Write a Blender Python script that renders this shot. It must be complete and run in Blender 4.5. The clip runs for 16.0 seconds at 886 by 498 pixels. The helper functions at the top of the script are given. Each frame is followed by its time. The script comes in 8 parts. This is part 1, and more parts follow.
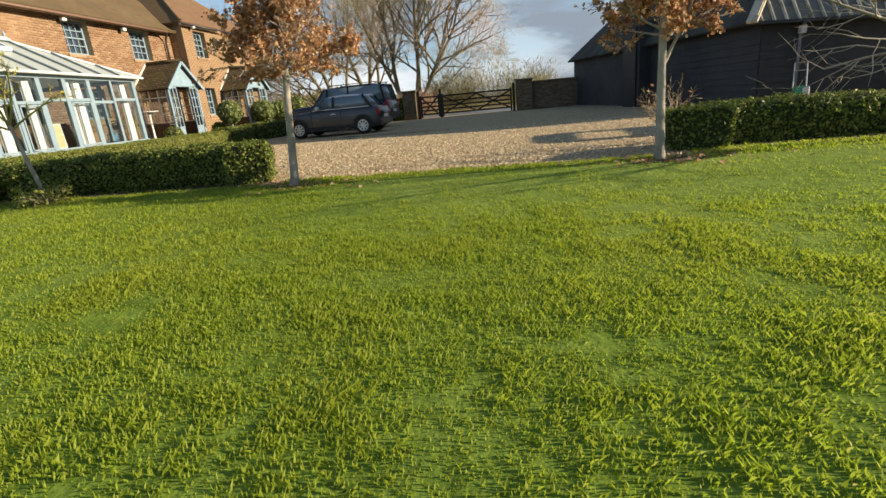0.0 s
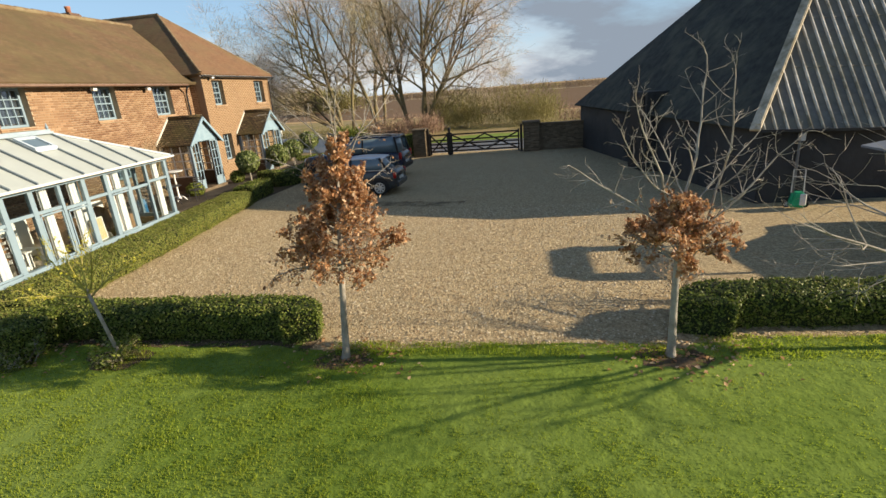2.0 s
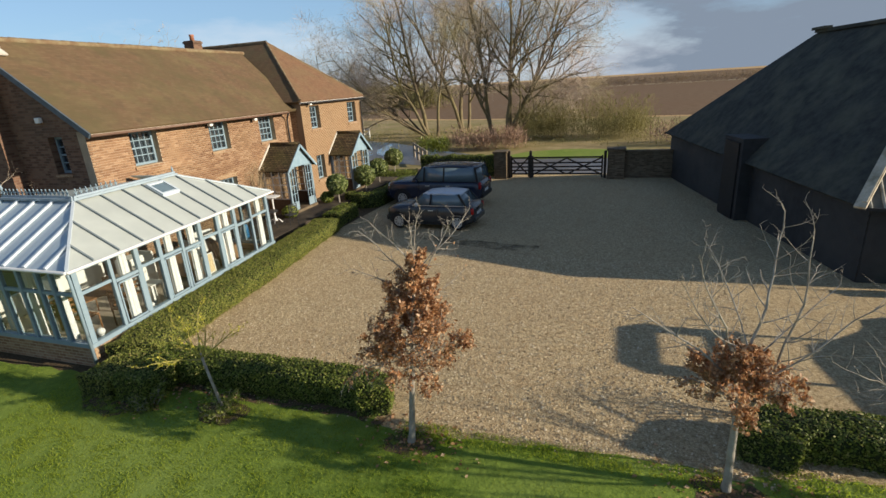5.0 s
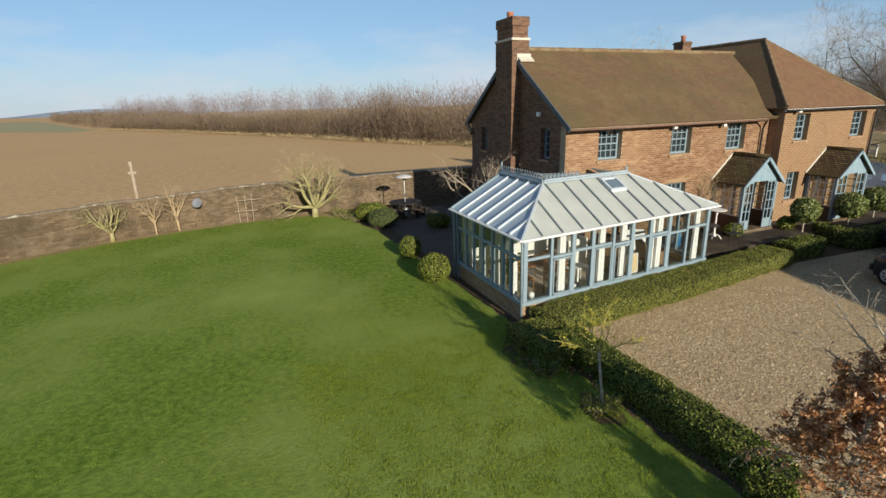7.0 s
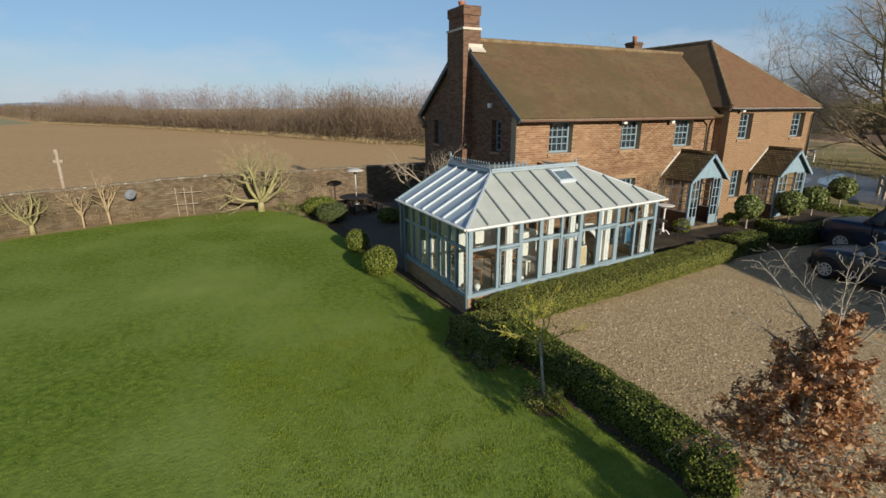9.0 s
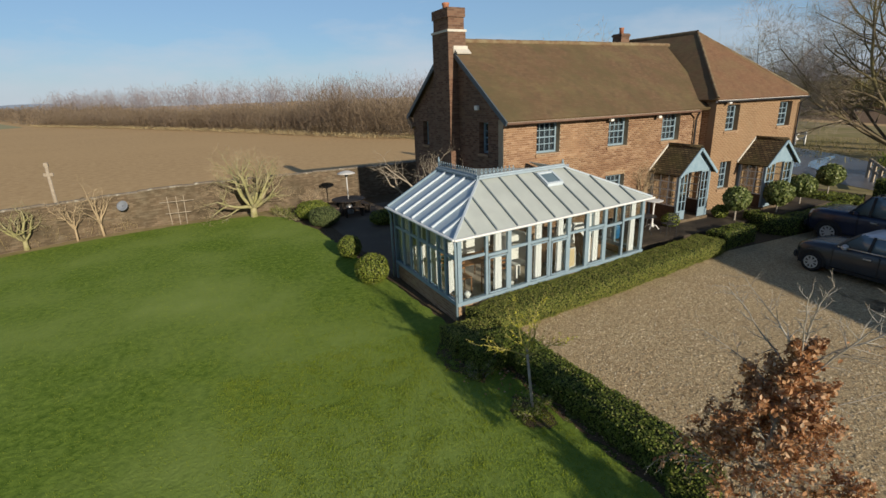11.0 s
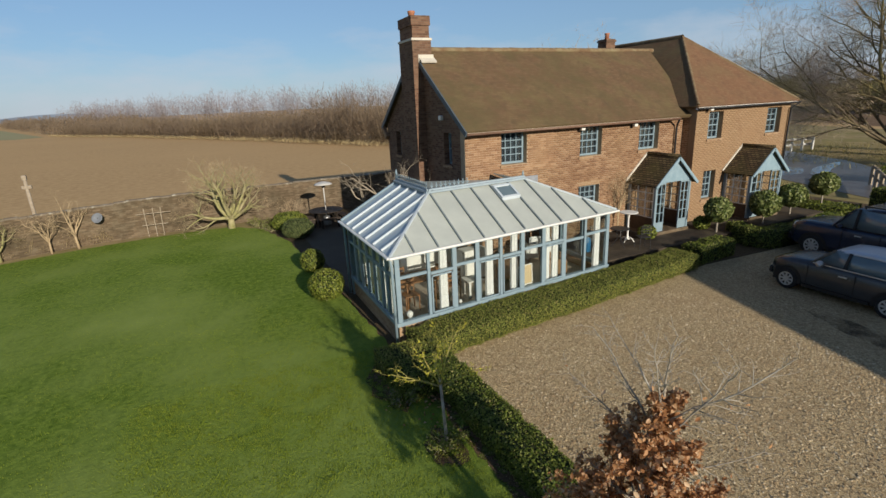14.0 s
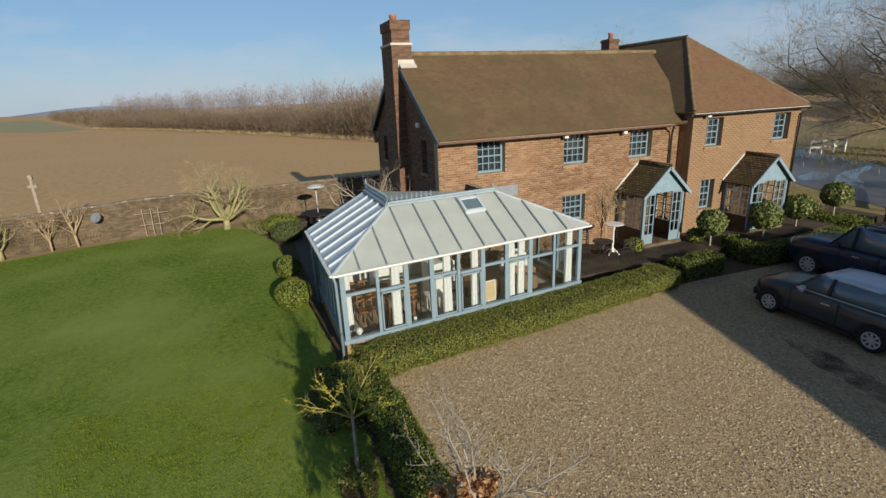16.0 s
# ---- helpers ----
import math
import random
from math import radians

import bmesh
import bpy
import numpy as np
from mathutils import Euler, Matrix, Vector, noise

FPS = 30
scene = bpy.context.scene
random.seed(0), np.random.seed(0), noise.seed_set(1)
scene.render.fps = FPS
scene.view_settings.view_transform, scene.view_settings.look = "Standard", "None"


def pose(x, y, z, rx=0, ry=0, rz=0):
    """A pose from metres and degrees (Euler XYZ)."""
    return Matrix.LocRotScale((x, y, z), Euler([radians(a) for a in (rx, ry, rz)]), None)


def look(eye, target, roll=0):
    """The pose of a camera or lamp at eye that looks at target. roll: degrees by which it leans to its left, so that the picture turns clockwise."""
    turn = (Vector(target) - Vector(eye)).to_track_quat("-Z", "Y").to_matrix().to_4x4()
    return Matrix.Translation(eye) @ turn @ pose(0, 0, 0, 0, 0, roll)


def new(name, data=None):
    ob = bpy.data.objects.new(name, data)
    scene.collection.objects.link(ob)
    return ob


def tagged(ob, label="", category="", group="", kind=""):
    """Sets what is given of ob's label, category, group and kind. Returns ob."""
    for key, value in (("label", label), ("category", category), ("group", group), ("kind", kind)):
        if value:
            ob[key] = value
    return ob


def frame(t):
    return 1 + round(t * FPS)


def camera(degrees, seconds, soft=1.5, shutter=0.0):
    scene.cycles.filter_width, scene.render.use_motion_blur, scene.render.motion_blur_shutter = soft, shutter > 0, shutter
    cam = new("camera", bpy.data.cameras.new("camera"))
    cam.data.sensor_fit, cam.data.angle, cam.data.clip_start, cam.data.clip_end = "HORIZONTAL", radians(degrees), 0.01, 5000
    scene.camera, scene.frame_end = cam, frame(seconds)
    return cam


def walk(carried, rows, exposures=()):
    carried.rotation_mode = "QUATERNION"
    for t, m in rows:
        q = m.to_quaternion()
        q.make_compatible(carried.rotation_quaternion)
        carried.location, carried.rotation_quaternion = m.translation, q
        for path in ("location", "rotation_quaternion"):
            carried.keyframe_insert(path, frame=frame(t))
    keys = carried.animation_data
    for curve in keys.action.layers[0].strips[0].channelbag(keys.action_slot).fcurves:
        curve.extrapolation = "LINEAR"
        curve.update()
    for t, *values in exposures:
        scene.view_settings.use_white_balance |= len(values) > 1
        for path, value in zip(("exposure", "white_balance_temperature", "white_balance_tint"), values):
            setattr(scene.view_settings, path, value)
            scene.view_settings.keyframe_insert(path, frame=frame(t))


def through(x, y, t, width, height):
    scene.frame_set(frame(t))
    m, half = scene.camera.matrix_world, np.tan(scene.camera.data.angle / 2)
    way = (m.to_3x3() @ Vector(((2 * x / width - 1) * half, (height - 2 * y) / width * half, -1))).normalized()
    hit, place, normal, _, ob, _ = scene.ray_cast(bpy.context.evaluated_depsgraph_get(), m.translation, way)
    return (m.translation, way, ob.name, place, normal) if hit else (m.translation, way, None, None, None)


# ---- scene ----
cam = camera(84.1, 16.0)
PATH = [
    (0, (0.897, 0.437, 0.877), (0.572, 2.325, 0.301), -5.4),
    (0.5, (0.701, 0.365, 1.58), (0.36, 2.263, 1.05), -4.7),
    (1, (0.621, 0.234, 2.198), (0.247, 2.119, 1.644), -5.8),
    (1.5, (0.563, 0.31, 2.911), (0.226, 2.182, 2.293), -4.3),
    (2, (0.575, 0.396, 3.608), (0.259, 2.272, 2.992), -4.5),
    (2.5, (0.581, 0.405, 4.133), (0.28, 2.292, 3.541), -4.9),
    (3, (0.602, 0.372, 4.474), (0.306, 2.26, 3.884), -5.1),
    (3.2, (0.627, 0.36, 4.545), (0.328, 2.243, 3.942), -5.2),
    (5.3, (0.789, 0.554, 5.464), (0.007, 2.276, 4.811), -3.1),
    (5.5, (0.783, 0.698, 5.471), (-0.144, 2.336, 4.794), -3.3),
    (6, (0.63, 0.799, 5.383), (-0.68, 2.164, 4.733), -2.7),
    (6.5, (0.54, 0.669, 5.495), (-1.083, 1.675, 4.9), -1.6),
    (7, (0.601, 0.652, 5.564), (-1.174, 1.378, 4.997), -1.6),
    (7.5, (0.565, 0.5, 5.458), (-1.207, 1.207, 4.858), -0.1),
    (8, (0.458, 0.801, 5.261), (-1.282, 1.576, 4.652), 0.5),
    (8.5, (0.425, 1.063, 5.112), (-1.303, 1.893, 4.543), 0.3),
    (9, (0.368, 1.289, 5.067), (-1.347, 2.155, 4.51), -0.1),
    (11.5, (0.508, 1.564, 5.683), (-1.195, 2.416, 5.069), -2.6),
    (12, (0.529, 1.729, 5.69), (-1.179, 2.563, 5.069), -3.1),
    (12.5, (0.541, 2.016, 5.656), (-1.171, 2.846, 5.039), -3.3),
    (13, (0.673, 2.415, 5.632), (-1.046, 3.243, 5.031), -3.2),
    (13.5, (0.746, 2.898, 5.629), (-0.983, 3.716, 5.046), -2.9),
    (14, (0.782, 3.399, 5.659), (-0.952, 4.213, 5.083), -2.6),
    (14.5, (0.842, 3.875, 5.78), (-0.892, 4.685, 5.199), -2.3),
    (15, (0.903, 4.357, 5.864), (-0.833, 5.157, 5.275), -2.1),
    (15.5, (1.018, 4.847, 5.96), (-0.731, 5.609, 5.361), -2.3),
    (16, (1.127, 5.334, 6.031), (-0.649, 6.034, 5.435), -2.5),
]
walk(cam, [(t, look(eye, target, roll)) for t, eye, target, roll in PATH],
     [(0, 0.86, 7050, 10), (1.0, 0.88, 7050, 10), (2.5, 0.75, 6850, 10), (3.2, 0.66, 6700, 10), (5.3, 0.50, 6500, 10), (7, 0.33, 6400, 10), (9, 0.14, 6350, 10), (12, 0.11, 6350, 10), (16, 0.04, 6250, 10)])

# ---- light ----
SUN_DIR = Vector((3.18, 0.19, 1.0)).normalized()
world = bpy.data.worlds.new("world")
scene.world = world
world.use_nodes = True
wn, wl = world.node_tree.nodes, world.node_tree.links
wn.clear()


def wnode(kind, **inputs):
    n = wn.new(kind)
    for k, v in inputs.items():
        n.inputs[k].default_value = v
    return n


sky = wn.new("ShaderNodeTexSky")
sky.sky_type, sky.sun_disc = "NISHITA", False
sky.sun_elevation = math.asin(SUN_DIR.z)
sky.sun_rotation = math.atan2(SUN_DIR.x, SUN_DIR.y)
sky.altitude, sky.air_density, sky.dust_density, sky.ozone_density = 0, 1.0, 0.3, 3.0
# broken cloud low over the horizon, thin streaks higher up
wco = wn.new("ShaderNodeTexCoord")
wsep = wn.new("ShaderNodeSeparateXYZ")
wl.new(wco.outputs["Generated"], wsep.inputs[0])
wmap = wn.new("ShaderNodeMapping")
wmap.inputs["Scale"].default_value = (1.0, 1.0, 3.4)
wl.new(wco.outputs["Generated"], wmap.inputs[0])
wnoise = wnode("ShaderNodeTexNoise", Scale=3.1, Detail=8.0, Roughness=0.58)
wl.new(wmap.outputs[0], wnoise.inputs["Vector"])
wlow = wn.new("ShaderNodeMapRange")
wlow.inputs[1].default_value, wlow.inputs[2].default_value = 0.0, 0.20
wlow.inputs[3].default_value, wlow.inputs[4].default_value = 0.32, -0.13
wl.new(wsep.outputs[2], wlow.inputs[0])
wadd = wn.new("ShaderNodeMath")
wl.new(wnoise.outputs["Fac"], wadd.inputs[0])
wl.new(wlow.outputs[0], wadd.inputs[1])
weast = wn.new("ShaderNodeMapRange")
weast.inputs[1].default_value, weast.inputs[2].default_value = -0.20, 0.32
weast.inputs[3].default_value, weast.inputs[4].default_value = 0.0, 0.42
wwarp = wn.new("ShaderNodeMath")
wwarp.operation = "MULTIPLY_ADD"
wwarp.inputs[1].default_value, wwarp.inputs[2].default_value = 0.9, -0.45
wl.new(wnoise.outputs["Fac"], wwarp.inputs[0])
wside = wn.new("ShaderNodeMath")
wl.new(wsep.outputs[0], wside.inputs[0])
wl.new(wwarp.outputs[0], wside.inputs[1])
wl.new(wside.outputs[0], weast.inputs[0])
wadd2 = wn.new("ShaderNodeMath")
wl.new(wadd.outputs[0], wadd2.inputs[0])
wl.new(weast.outputs[0], wadd2.inputs[1])
wramp = wn.new("ShaderNodeValToRGB")
wramp.color_ramp.elements[0].position, wramp.color_ramp.elements[1].position = 0.56, 0.96
wl.new(wadd2.outputs[0], wramp.inputs[0])
wmix = wn.new("ShaderNodeMix")
wmix.data_type = "RGBA"
wcloud = wn.new("ShaderNodeMix")
wcloud.data_type = "RGBA"
wcloud.inputs[6].default_value, wcloud.inputs[7].default_value = (5.8, 6.2, 6.8, 1), (1.85, 2.3, 2.95, 1)
wgrey = wn.new("ShaderNodeMapRange")
wgrey.inputs[1].default_value, wgrey.inputs[2].default_value = -0.10, 0.12
wl.new(wside.outputs[0], wgrey.inputs[0])
wl.new(wgrey.outputs[0], wcloud.inputs[0])
wl.new(wcloud.outputs[2], wmix.inputs[7])
wl.new(wramp.outputs[0], wmix.inputs[0])
wtint = wn.new("ShaderNodeMix")
wtint.data_type, wtint.blend_type = "RGBA", "MULTIPLY"
wtint.inputs[0].default_value, wtint.inputs[7].default_value = 1.0, (0.80, 0.89, 1.02, 1)
wl.new(sky.outputs[0], wtint.inputs[6])
wveil = wn.new("ShaderNodeMix")
wveil.data_type = "RGBA"
wveil.inputs[0].default_value, wveil.inputs[7].default_value = 0.5, (3.1, 4.7, 6.4, 1)
wl.new(wtint.outputs[2], wveil.inputs[6])
whaze = wn.new("ShaderNodeMapRange")
whaze.inputs[1].default_value, whaze.inputs[2].default_value = 0.32, 0.75
whaze.inputs[3].default_value, whaze.inputs[4].default_value = 0.5, 0.0
wl.new(wsep.outputs[2], whaze.inputs[0])
wl.new(whaze.outputs[0], wveil.inputs[0])
wl.new(wveil.outputs[2], wmix.inputs[6])
bg = wnode("ShaderNodeBackground", Strength=0.090)
out = wn.new("ShaderNodeOutputWorld")
wl.new(wmix.outputs[2], bg.inputs[0])
wl.new(bg.outputs[0], out.inputs[0])
sun = new("sun", bpy.data.lights.new("sun", "SUN"))
sun.data.energy, sun.data.angle, sun.data.color = 5.0, radians(0.6), (1.0, 0.88, 0.70)
sun.matrix_world = look(SUN_DIR * 60, (0, 0, 0))


# ---- materials ----
def ramp(n, l, fac, stops):
    r = n.new("ShaderNodeValToRGB")
    while len(r.color_ramp.elements) < len(stops):
        r.color_ramp.elements.new(0.5)
    for e, (at, col) in zip(r.color_ramp.elements, stops):
        e.position, e.color = at, (*col, 1)
    l.new(fac, r.inputs[0])
    return r.outputs[0]


def noise_tex(n, l, vec, scale, detail=5.0, rough=0.6):
    t = n.new("ShaderNodeTexNoise")
    t.inputs["Scale"].default_value, t.inputs["Detail"].default_value, t.inputs["Roughness"].default_value = scale, detail, rough
    l.new(vec, t.inputs["Vector"])
    return t.outputs["Fac"]


def blend(n, l, fac, a, b, mode="MIX"):
    m = n.new("ShaderNodeMix")
    m.data_type, m.blend_type = "RGBA", mode
    for v, i in ((fac, 0), (a, 6), (b, 7)):
        if isinstance(v, (int, float)):
            m.inputs[i].default_value = v
        elif isinstance(v, tuple):
            m.inputs[i].default_value = (*v, 1)
        else:
            l.new(v, m.inputs[i])
    return m.outputs[2]


def start(name, rough=0.85, metal=0.0, spec=0.3):
    m = bpy.data.materials.new(name)
    m.use_nodes = True
    n, l = m.node_tree.nodes, m.node_tree.links
    p = n["Principled BSDF"]
    p.inputs["Roughness"].default_value = rough
    p.inputs["Metallic"].default_value = metal
    p.inputs["Specular IOR Level"].default_value = spec
    co = n.new("ShaderNodeTexCoord").outputs["Object"]
    return m, n, l, p, co


def relief(n, l, p, height, strength, distance=0.02):
    b = n.new("ShaderNodeBump")
    b.inputs["Strength"].default_value, b.inputs["Distance"].default_value = strength, distance
    l.new(height, b.inputs["Height"])
    l.new(b.outputs[0], p.inputs["Normal"])


def material(name, a, b=None, scale=6.0, rough=0.85, bump=0.0, bscale=60.0, metal=0.0, c=None, cscale=0.6, spec=0.3, cpos=(0.42, 0.68)):
    """A plain surface: two tones of grain, a third in patches, fine relief."""
    m, n, l, p, co = start(name, rough, metal, spec)
    p.inputs["Base Color"].default_value = (*a, 1)
    if b:
        col = ramp(n, l, noise_tex(n, l, co, scale, 6.0, 0.65), [(0.33, a), (0.67, b)])
        if c:
            col = blend(n, l, ramp(n, l, noise_tex(n, l, co, cscale), [(cpos[0], (0, 0, 0)), (cpos[1], (1, 1, 1))]), col, c)
        l.new(col, p.inputs["Base Color"])
    if bump:
        relief(n, l, p, noise_tex(n, l, co, bscale, 4.0), bump)
    return m


def coursed(name, width, height, cols, mortar, gap, axis="xy", rough=0.9, stain=(0.2, 0.16, 0.1), stained=0.4, zfac=1.0, bump=0.5, grime=None, moss=None):
    """Courses of brick or tile: axis says which way they run on the plan."""
    m, n, l, p, co = start(name, rough)
    sep = n.new("ShaderNodeSeparateXYZ")
    l.new(co, sep.inputs[0])
    com = n.new("ShaderNodeCombineXYZ")
    if axis == "xy":
        add = n.new("ShaderNodeMath")
        l.new(sep.outputs[0], add.inputs[0])
        l.new(sep.outputs[1], add.inputs[1])
        l.new(add.outputs[0], com.inputs[0])
    else:
        l.new(sep.outputs["xy".index(axis)], com.inputs[0])
    mul = n.new("ShaderNodeMath")
    mul.operation = "MULTIPLY"
    mul.inputs[1].default_value = zfac
    l.new(sep.outputs[2], mul.inputs[0])
    l.new(mul.outputs[0], com.inputs[1])
    br = n.new("ShaderNodeTexBrick")
    br.offset = 0.5
    for k, v in (("Scale", 1.0), ("Mortar Size", gap), ("Mortar Smooth", 0.1), ("Bias", 0.0), ("Brick Width", width), ("Row Height", height)):
        br.inputs[k].default_value = v
    br.inputs["Color1"].default_value, br.inputs["Color2"].default_value = (0, 0, 0, 1), (1, 1, 1, 1)
    br.inputs["Mortar"].default_value = (0.5, 0.5, 0.5, 1)
    l.new(com.outputs[0], br.inputs["Vector"])
    tone = n.new("ShaderNodeMath")
    tone.operation = "MULTIPLY_ADD"
    tone.inputs[1].default_value, tone.inputs[2].default_value = 0.55, 0.0
    l.new(br.outputs["Color"], tone.inputs[0])
    grain = noise_tex(n, l, co, 7.0, 6.0)
    both = n.new("ShaderNodeMath")
    both.operation = "MULTIPLY_ADD"
    both.inputs[1].default_value = 0.55
    l.new(grain, both.inputs[0])
    l.new(tone.outputs[0], both.inputs[2])
    col = ramp(n, l, both.outputs[0], list(zip((0.2, 0.45, 0.62, 0.8), cols)))
    col = blend(n, l, br.outputs["Fac"], col, mortar)
    patch = ramp(n, l, noise_tex(n, l, co, 0.7, 6.0), [(0.45, (0, 0, 0)), (0.75, (stained,) * 3)])
    col = blend(n, l, patch, col, stain)
    if grime:
        patch2 = ramp(n, l, noise_tex(n, l, co, 2.3, 7.0), [(0.5, (0, 0, 0)), (0.72, (0.6,) * 3)])
        col = blend(n, l, patch2, col, grime)
    if moss:
        patch3 = ramp(n, l, noise_tex(n, l, co, 0.33, 8.0, 0.68), [(0.44, (0, 0, 0)), (0.62, (0.75,) * 3)])
        col = blend(n, l, patch3, col, moss)
    l.new(col, p.inputs["Base Color"])
    inv = n.new("ShaderNodeMath")
    inv.operation = "MULTIPLY_ADD"
    inv.inputs[1].default_value, inv.inputs[2].default_value = -1.0, 1.0
    l.new(br.outputs["Fac"], inv.inputs[0])
    hgt = n.new("ShaderNodeMath")
    hgt.operation = "MULTIPLY_ADD"
    hgt.inputs[1].default_value = 0.5
    l.new(grain, hgt.inputs[0])
    l.new(inv.outputs[0], hgt.inputs[2])
    relief(n, l, p, hgt.outputs[0], bump, 0.015)
    return m


def foliage(name, stops, rough=0.6, through=0.3, patch=None, pscale=0.5):
    """Leaves or blades: the tone changes from leaf to leaf; some light comes through."""
    m, n, l, p, co = start(name, rough)
    geo = n.new("ShaderNodeNewGeometry")
    col = ramp(n, l, geo.outputs["Random Per Island"], stops)
    if patch:
        f = ramp(n, l, noise_tex(n, l, co, pscale, 4.0), [(0.40, (0, 0, 0)), (0.68, (0.8,) * 3)])
        col = blend(n, l, f, col, patch)
    l.new(col, p.inputs["Base Color"])
    tr = n.new("ShaderNodeBsdfTranslucent")
    l.new(col, tr.inputs[0])
    mx = n.new("ShaderNodeMixShader")
    mx.inputs[0].default_value = through
    l.new(p.outputs[0], mx.inputs[1])
    l.new(tr.outputs[0], mx.inputs[2])
    l.new(mx.outputs[0], n["Material Output"].inputs[0])
    return m


def brick_piece(name, per_object, tones, wash, washed):
    """Single bricks: the tone changes from brick to brick, stains run across many."""
    m, n, l, p, co = start(name, 0.9, 0.0, 0.15)
    geo = n.new("ShaderNodeNewGeometry")
    rnd = n.new("ShaderNodeObjectInfo").outputs["Random"] if per_object else geo.outputs["Random Per Island"]
    col = ramp(n, l, rnd, list(zip((0.0, 0.3, 0.7, 1.0), tones)))
    pos = geo.outputs["Position"]
    col = blend(n, l, ramp(n, l, noise_tex(n, l, pos, 0.55, 6.0), [(0.42, (0, 0, 0)), (0.72, (washed,) * 3)]), col, wash)
    col = blend(n, l, ramp(n, l, noise_tex(n, l, pos, 1.7, 7.0), [(0.52, (0, 0, 0)), (0.74, (0.5,) * 3)]), col, (0.22, 0.125, 0.075))
    l.new(col, p.inputs["Base Color"])
    relief(n, l, p, noise_tex(n, l, pos, 45.0, 5.0), 0.5, 0.01)
    return m


TONES = [(0.19, 0.100, 0.058), (0.24, 0.134, 0.076), (0.29, 0.170, 0.097), (0.355, 0.228, 0.14)]
TAN = [(0.30, 0.198, 0.115), (0.315, 0.21, 0.123), (0.33, 0.222, 0.13), (0.35, 0.24, 0.145)]
BRICKPIECE, BRICKJOINED = brick_piece("single_brick", True, TONES, (0.36, 0.25, 0.14), 0.45), brick_piece("brick_course", False, TONES, (0.36, 0.25, 0.14), 0.45)
TANJOINED = brick_piece("tan_brick_course", False, TAN, (0.355, 0.225, 0.128), 0.85)
TANMORTAR = material("tan_mortar", (0.30, 0.202, 0.12), (0.34, 0.235, 0.145), 30, 0.95, 0.4, 60, c=(0.25, 0.165, 0.10), cscale=1.2)
MORTAR = material("lime_mortar", (0.36, 0.28, 0.19), (0.45, 0.36, 0.26), 30, 0.95, 0.4, 60, c=(0.27, 0.21, 0.14), cscale=1.2)
LAWN = material("lawn", (0.076, 0.130, 0.016), (0.186, 0.262, 0.040), 6, 0.95, 0.8, 12, c=(0.235, 0.30, 0.072), cscale=0.16, spec=0.05)
GRASS = foliage("grass_blade", [(0.0, (0.235, 0.315, 0.023)), (0.45, (0.285, 0.365, 0.031)), (0.93, (0.34, 0.41, 0.046)), (1.0, (0.45, 0.44, 0.12))], 0.6, 0.55, patch=(0.335, 0.375, 0.039), pscale=0.8)
VERGE = material("verge_grass", (0.12, 0.19, 0.02), (0.19, 0.26, 0.035), 3, 0.9, 0.6, 8, c=(0.24, 0.27, 0.06), cscale=0.3)
SCRUB = material("rough_grass", (0.25, 0.195, 0.095), (0.40, 0.315, 0.17), 0.9, 0.95, 0.8, 3, c=(0.24, 0.21, 0.085), cscale=0.2, spec=0.05)
FIELD = material("ploughed_soil", (0.43, 0.285, 0.14), (0.57, 0.395, 0.21), 1.8, 0.95, 0.8, 3, c=(0.53, 0.36, 0.185), cscale=0.03, spec=0.02)
PLOUGH = material("dark_plough", (0.15, 0.10, 0.062), (0.23, 0.16, 0.105), 0.8, 0.95, 0.8, 2, c=(0.19, 0.125, 0.08), cscale=0.03, spec=0.02)
SOIL = material("bed_soil", (0.055, 0.038, 0.02), (0.13, 0.092, 0.048), 18, 0.95, 0.9, 40)
PAVING = coursed("clay_paver", 0.22, 0.11, [(0.17, 0.085, 0.045), (0.24, 0.12, 0.065), (0.29, 0.15, 0.085), (0.21, 0.12, 0.075)], (0.11, 0.085, 0.06), 0.01, "x", stained=0.5)
ROAD = material("wet_road", (0.085, 0.09, 0.11), (0.15, 0.15, 0.165), 1.2, 0.30, 0.2, 40, c=(0.17, 0.15, 0.14), cscale=0.25)
BRICKS = [(0.175, 0.088, 0.049), (0.23, 0.125, 0.070), (0.285, 0.166, 0.095), (0.355, 0.225, 0.137)]
BRICK = coursed("brick", 0.225, 0.075, BRICKS, (0.38, 0.295, 0.20), 0.011, stain=(0.335, 0.23, 0.125), stained=0.7, bump=0.3, grime=(0.22, 0.13, 0.077))
# Dark brick: soot on the chimneys, painted shade on the gable end.
SOOTSHADE = coursed("sooted_shaded_brick", 0.225, 0.075, [(0.09, 0.047, 0.031), (0.14, 0.072, 0.046), (0.19, 0.105, 0.067), (0.21, 0.125, 0.08)], (0.165, 0.115, 0.08), 0.009, stain=(0.12, 0.085, 0.06), stained=0.7)
OLDBRICK = coursed("old_brick", 0.225, 0.075, [(0.076, 0.054, 0.033), (0.116, 0.081, 0.049), (0.152, 0.108, 0.066), (0.205, 0.153, 0.10)], (0.145, 0.111, 0.074), 0.010, stain=(0.072, 0.056, 0.033), stained=0.95, grime=(0.19, 0.158, 0.108))
COPING = material("lichened_coping", (0.15, 0.12, 0.085), (0.24, 0.20, 0.145), 7, 0.95, 0.5, 30, c=(0.42, 0.39, 0.31), cscale=3.0, cpos=(0.55, 0.66))
TILES = [(0.130, 0.080, 0.044), (0.138, 0.086, 0.047), (0.146, 0.093, 0.051), (0.158, 0.102, 0.057)]
